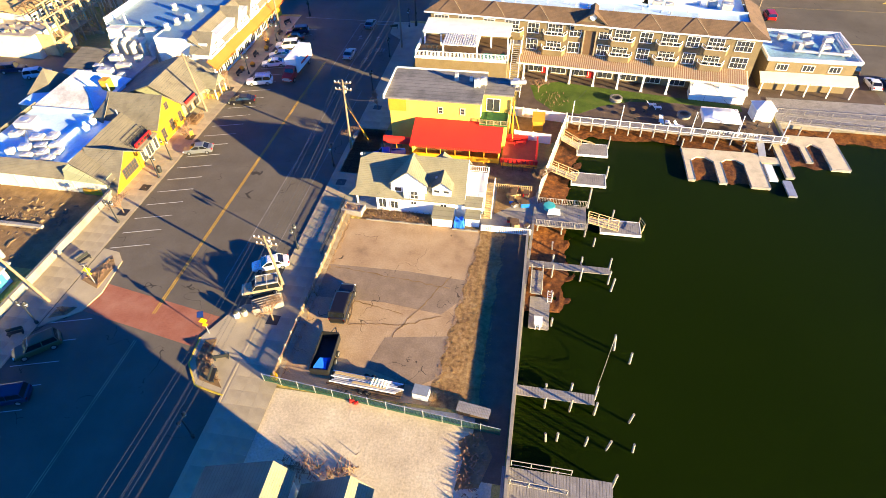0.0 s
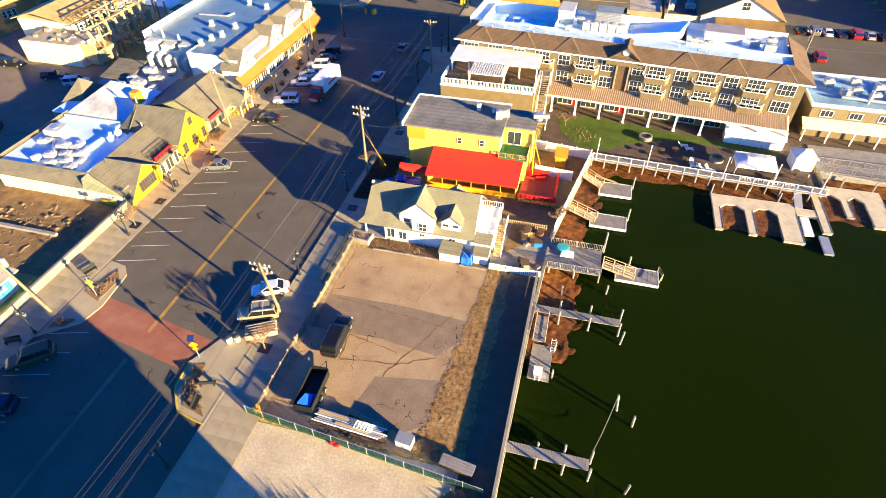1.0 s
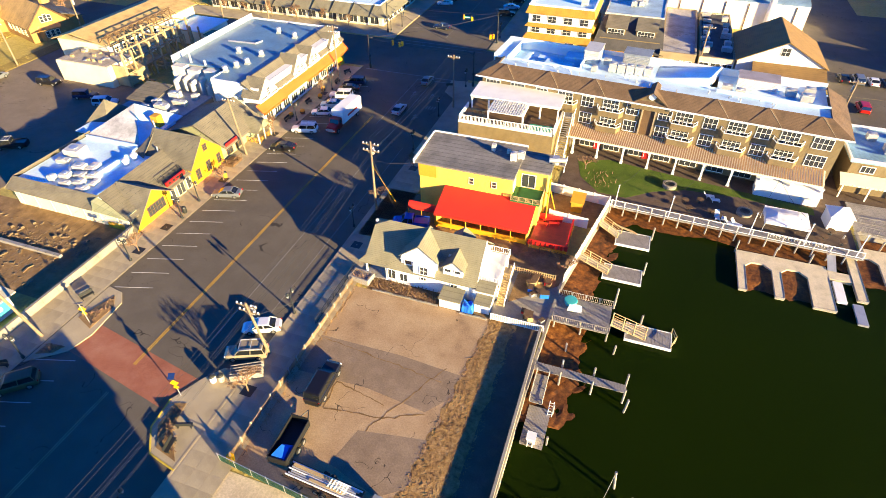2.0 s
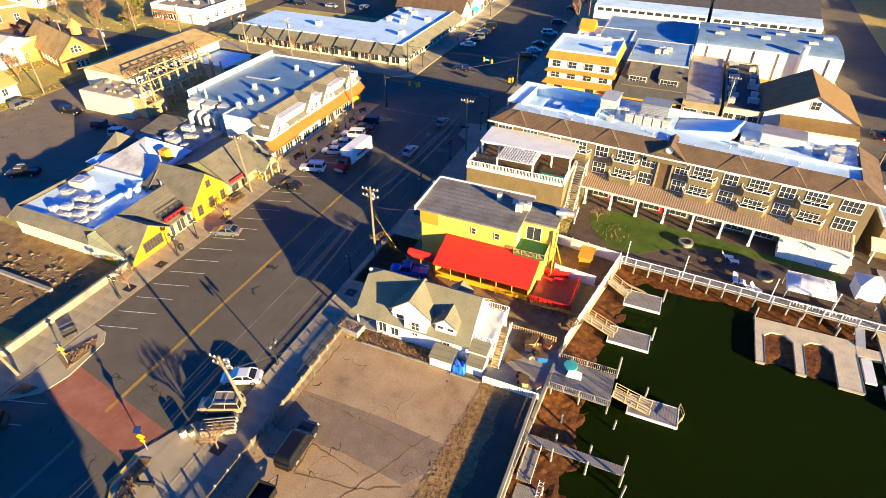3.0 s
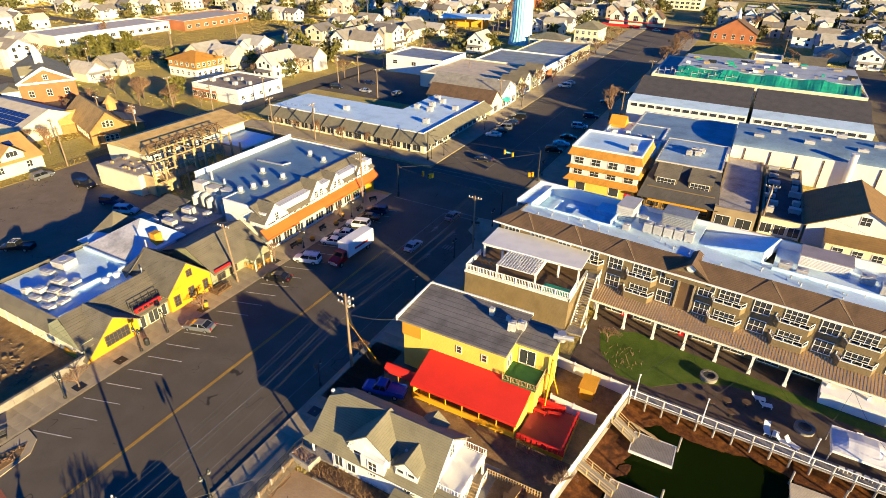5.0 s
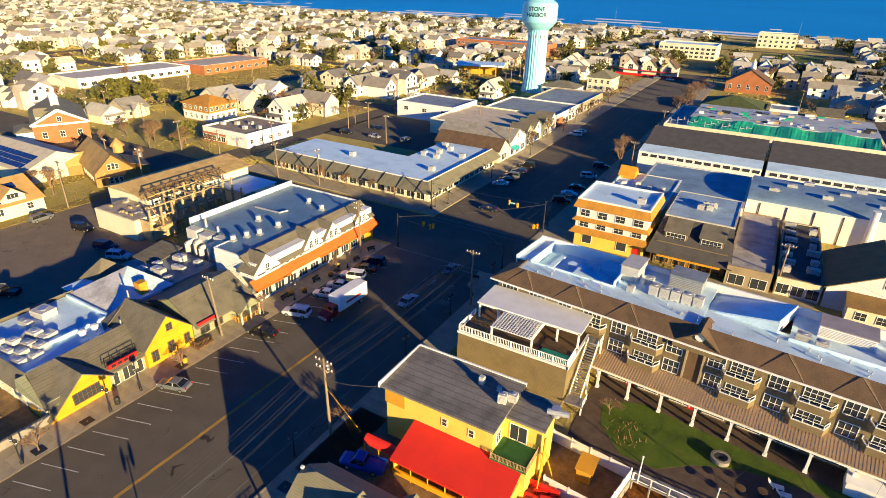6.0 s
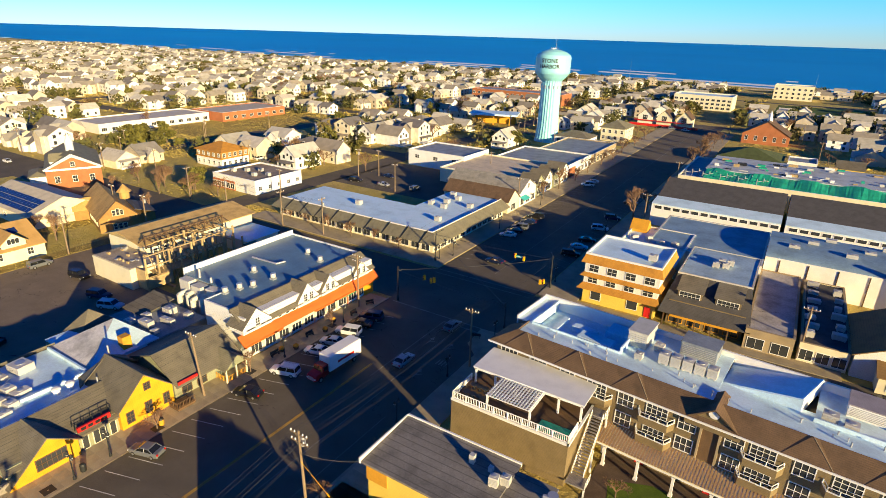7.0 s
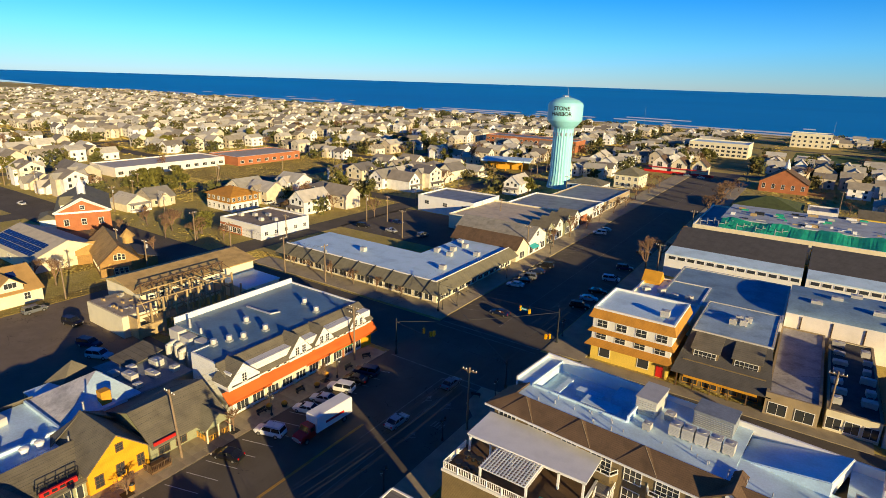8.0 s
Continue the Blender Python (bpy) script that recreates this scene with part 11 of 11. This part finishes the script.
for x, y, r in ((-47.4, 37.4, 200), (-29.4, 32.2, 20)):
    t = thing("crossing_sign", x, y, 0.13, r, "yellow pedestrian crossing signs with a solar panel", "sign", "crossing signs")
    part("post", bmesh_of(rod, (0, 0, 0), (0, 0, 3.4), 0.05, None, 8), METAL, t)
    for z, s in ((2.35, 0.5), (1.65, 0.34)):
        part("plate", bmesh_of(hexa, [(-s, -0.06, z), (0, -0.06, z - s), (s, -0.06, z), (0, -0.06, z + s)], [(-s, -0.03, z), (0, -0.03, z - s), (s, -0.03, z), (0, -0.03, z + s)]), SIGNAL_YELLOW, t)
    part("solar_panel", bmesh_of(slab, [(-0.35, -0.3, 3.35), (0.35, -0.3, 3.35), (0.35, 0.3, 3.65), (-0.35, 0.3, 3.65)], 0.05), SOLAR, t)
    part("beacon", boxes((-0.3, 0.3, -0.1, -0.02, 2.9, 3.05)), METAL_DARK, t)


def bench(x, y, r):
    t = thing("street_bench", x, y, 0.13, r, "dark metal street bench on the pavement", "bench", "street benches")
    part("seat", boxes((-0.85, 0.85, -0.22, 0.22, 0.4, 0.46)), METAL_DARK, t)
    part("backrest", boxes((-0.85, 0.85, 0.22, 0.28, 0.5, 0.95)), METAL_DARK, t)
    for lx in (-0.7, 0.7):
        part("leg", boxes((lx - 0.04, lx + 0.04, -0.2, 0.26, 0, 0.4)), METAL_DARK, t)
    return t


bench0 = bench(-51.0, 40.8, 70)
for x, y, r in ((-51.6, 28.6, 30), (-26.2, 26.8, 100), (-26.4, 29.2, 200), (-51.4, 111.6, 90), (-51.6, 116.8, 60), (-52.4, 100.6, 90), (-52.4, 92.4, 90), (-27.2, 117.6, 200)):
    copy_thing(bench0, pose(x, y, 0.13, 0, 0, r))


def planting(name, ring, seed, n, label):
    t = thing(name, 0, 0, 0.13, 0, label, "planting bed", "planting beds")
    part("soil", bmesh_of(prism, ring, -0.02, 0.06), SOIL, t)
    g = random.Random(seed)
    bm = bmesh.new()
    cx, cy = sum(p[0] for p in ring) / len(ring), sum(p[1] for p in ring) / len(ring)
    for i in range(n):
        a, b = g.choice(ring), g.uniform(0, 0.8)
        x, y = cx + (a[0] - cx) * b + g.uniform(-0.3, 0.3), cy + (a[1] - cy) * b + g.uniform(-0.3, 0.3)
        rod(bm, (x, y, 0.05), (x + g.uniform(-0.3, 0.3), y + g.uniform(-0.3, 0.3), g.uniform(0.12, 0.4)), 0.08, 0.02, 4)
    part("shrub", bm, TWIG if seed % 2 else LEAF, t)


planting("planting_bed", [(-49.4, 37.6), (-46.6, 36.6), (-46.6, 40.6), (-48.0, 42.2)], 1, 70, "corner planting bed with dry shrubs")
planting("planting_bed", [(-49.6, 31.4), (-47.8, 32.2), (-47.2, 33.4), (-49.4, 33.2)], 3, 40, "narrow planting bed beside the crosswalk")
planting("planting_bed", [(-24.8, 25.6), (-27.6, 26.2), (-29.2, 28.4), (-29.4, 31.2), (-28.2, 31.6), (-27.6, 28.6)], 5, 90, "curved planting bed at the kerb")


def bin_(x, y, m, label):
    t = thing("litter_bin", x, y, 0.13, 0, label, "bin", "litter bins")
    part("drum", bmesh_of(lathe, [(0.3, 0), (0.36, 0.1), (0.36, 0.9), (0.28, 1.05)], 14), m, t)
    part("lid", bmesh_of(lathe, [(0.38, 0.9), (0.3, 1.1), (0.1, 1.2)], 14), METAL_DARK, t)


bin_(-27.2, 35.0, WHITE, "white litter bin at the crossing")
bin_(-26.4, 35.4, METAL, "grey litter bin at the crossing")
bin_(-51.4, 60.4, METAL_DARK, "dark litter bin on the pavement")
bin_(-51.6, 71.0, OCHRE, "ochre litter bin by the restaurant")
for x, y in ((-51.2, 96.0), (-51.3, 103.4), (-52.6, 94.0), (-52.6, 107.0)):
    t = thing("flower_tub", x, y, 0.13, 0, "round tub with yellowed winter plants", "tub", "flower tubs")
    part("tub", bmesh_of(lathe, [(0.4, 0), (0.55, 0.5), (0.45, 0.52)], 14), WOOD_DARK, t)
    part("plant", bmesh_of(lathe, [(0.45, 0.5), (0.5, 0.75), (0.2, 1.0)], 9), OCHRE, t)
# bare street tree in its grate, and its iron grates
for x, y in ((-22.8, 35.2), (-22.6, 62.0), (-51.6, 50.6), (-51.6, 56.4), (-51.4, 70.2), (-52.0, 86.8), (-51.8, 105.8), (-22.5, 84)):
    t = thing("tree_grate", x, y, 0.13, 0, "black iron tree grate in the pavement", "grate", "tree grates")
    part("plate", boxes((-0.7, 0.7, -0.7, -0.1, 0.004, 0.03), (-0.7, 0.7, 0.1, 0.7, 0.004, 0.03), (-0.7, -0.1, -0.1, 0.1, 0.004, 0.03), (0.1, 0.7, -0.1, 0.1, 0.004, 0.03)), METAL_DARK, t)
for i, (x, y, s) in enumerate(((-22.8, 35.2, 0.5), (-51.6, 50.6, 0.45), (-51.4, 70.2, 0.42), (-52.0, 86.8, 0.45), (-51.8, 105.8, 0.4), (-22.5, 84, 0.42), (-24.0, 73.4, 0.35), (5.6, 93.6, 0.4), (7.2, 65.6, 0.4))):
    tree(x, y, s, "bare", 700 + i)
t = thing("rail_stack", -24.2, 37.2, 0.13, 30, "stack of grey timber racks on the pavement", "racks")
for k in range(5):
    part("rack", boxes((-1.8, 1.8, -0.9 + 0.4 * k, -0.8 + 0.4 * k, 0.05, 0.9)), WOOD_GREY, t)
# iron railing round the sunken pavement by the lot
r = thing("pavement_railing", 0, 0, 0, 0, "tall black iron railing beside the pavement", "railing")
for k in range(7):
    a = 46.4 + 1.6 * k
    part("post", bmesh_of(rod, (-20.6, a, 0.1), (-20.6, a, 1.25), 0.04, None, 6), METAL_DARK, r)
    for z in (0.25, 1.15):
        part("rail", bmesh_of(rod, (-20.6, a, z), (-20.6, a + 1.6, z), 0.03, None, 6), METAL_DARK, r)
    for i in range(1, 10):
        part("picket", bmesh_of(rod, (-20.6, a + 0.16 * i, 0.2), (-20.6, a + 0.16 * i, 1.15), 0.018, None, 4), METAL_DARK, r)

# pavement slabs, laid one by one on the near pavements
SLAB = mesh_data("paving_slab", boxes((-0.82, 0.82, -0.82, 0.82, 0, 0.012)), CONCRETE)
for i in range(48):
    for j in range(3):
        shared("paving_slab", SLAB, PAVE_E, (-23.25 + 1.68 * j, 8 + 1.68 * i, 0.13))
for i in range(48):
    for j in range(3):
        shared("paving_slab", SLAB, PAVE_W, (-54.3 + 1.68 * j, 25 + 1.68 * i, 0.13))
# distant boat, aerial masts
t = thing("fishing_boat", 190, 1480, -0.7, 60, "small white fishing boat far out at sea", "boat")
t.scale = (1.8, 1.8, 1.8)
part("hull", bmesh_of(hexa, [(-6, -1.4, 0), (5, -1.4, 0), (7.5, 0, 0), (5, 1.4, 0), (-6, 1.4, 0)], [(-6.4, -2, 2.2), (5.4, -2, 2.4), (9, 0, 3.0), (5.4, 2, 2.4), (-6.4, 2, 2.2)]), WHITE, t)
part("cabin", boxes((-2, 3, -1.2, 1.2, 2.2, 5.4)), WHITE, t)
for x, y, hgt in ((-136, 620, 34), (20, 700, 26)):
    t = thing("radio_mast", x, y, 0, 0, "thin white radio mast", "mast", "radio masts")
    part("mast", bmesh_of(rod, (0, 0, 0), (0, 0, hgt), 0.12, 0.06, 5), METAL, t)
# rubble and broken boards strewn on the waste ground
bm = bmesh.new()
rng = random.Random(91)
for i in range(160):
    x, y = rng.uniform(-81, -58.2), rng.uniform(39.2, 51.4)
    s = rng.choice((0.06, 0.09, 0.13, 0.22))
    a, l, w = rng.uniform(0, math.pi), s * rng.uniform(0.8, 3.0), s * rng.uniform(0.5, 0.9)
    c, d = math.cos(a), math.sin(a)
    ring = [(x + c * u * l - d * v * w, y + d * u * l + c * v * w) for u, v in ((-1, -0.8), (0.9, -1), (1, 0.7), (-0.7, 1))]
    prism(bm, ring, 0.02, 0.05 + s * rng.uniform(0.3, 0.9))
lone("rubble", bm, mat("broken_rubble", (0.24, 0.17, 0.09), 0.9, 0.5, 1.2, 6.0, rnd=0.2, second=(0.16, 0.10, 0.05)), "broken boards and stones strewn on waste ground", "rubble", kind="stuff")
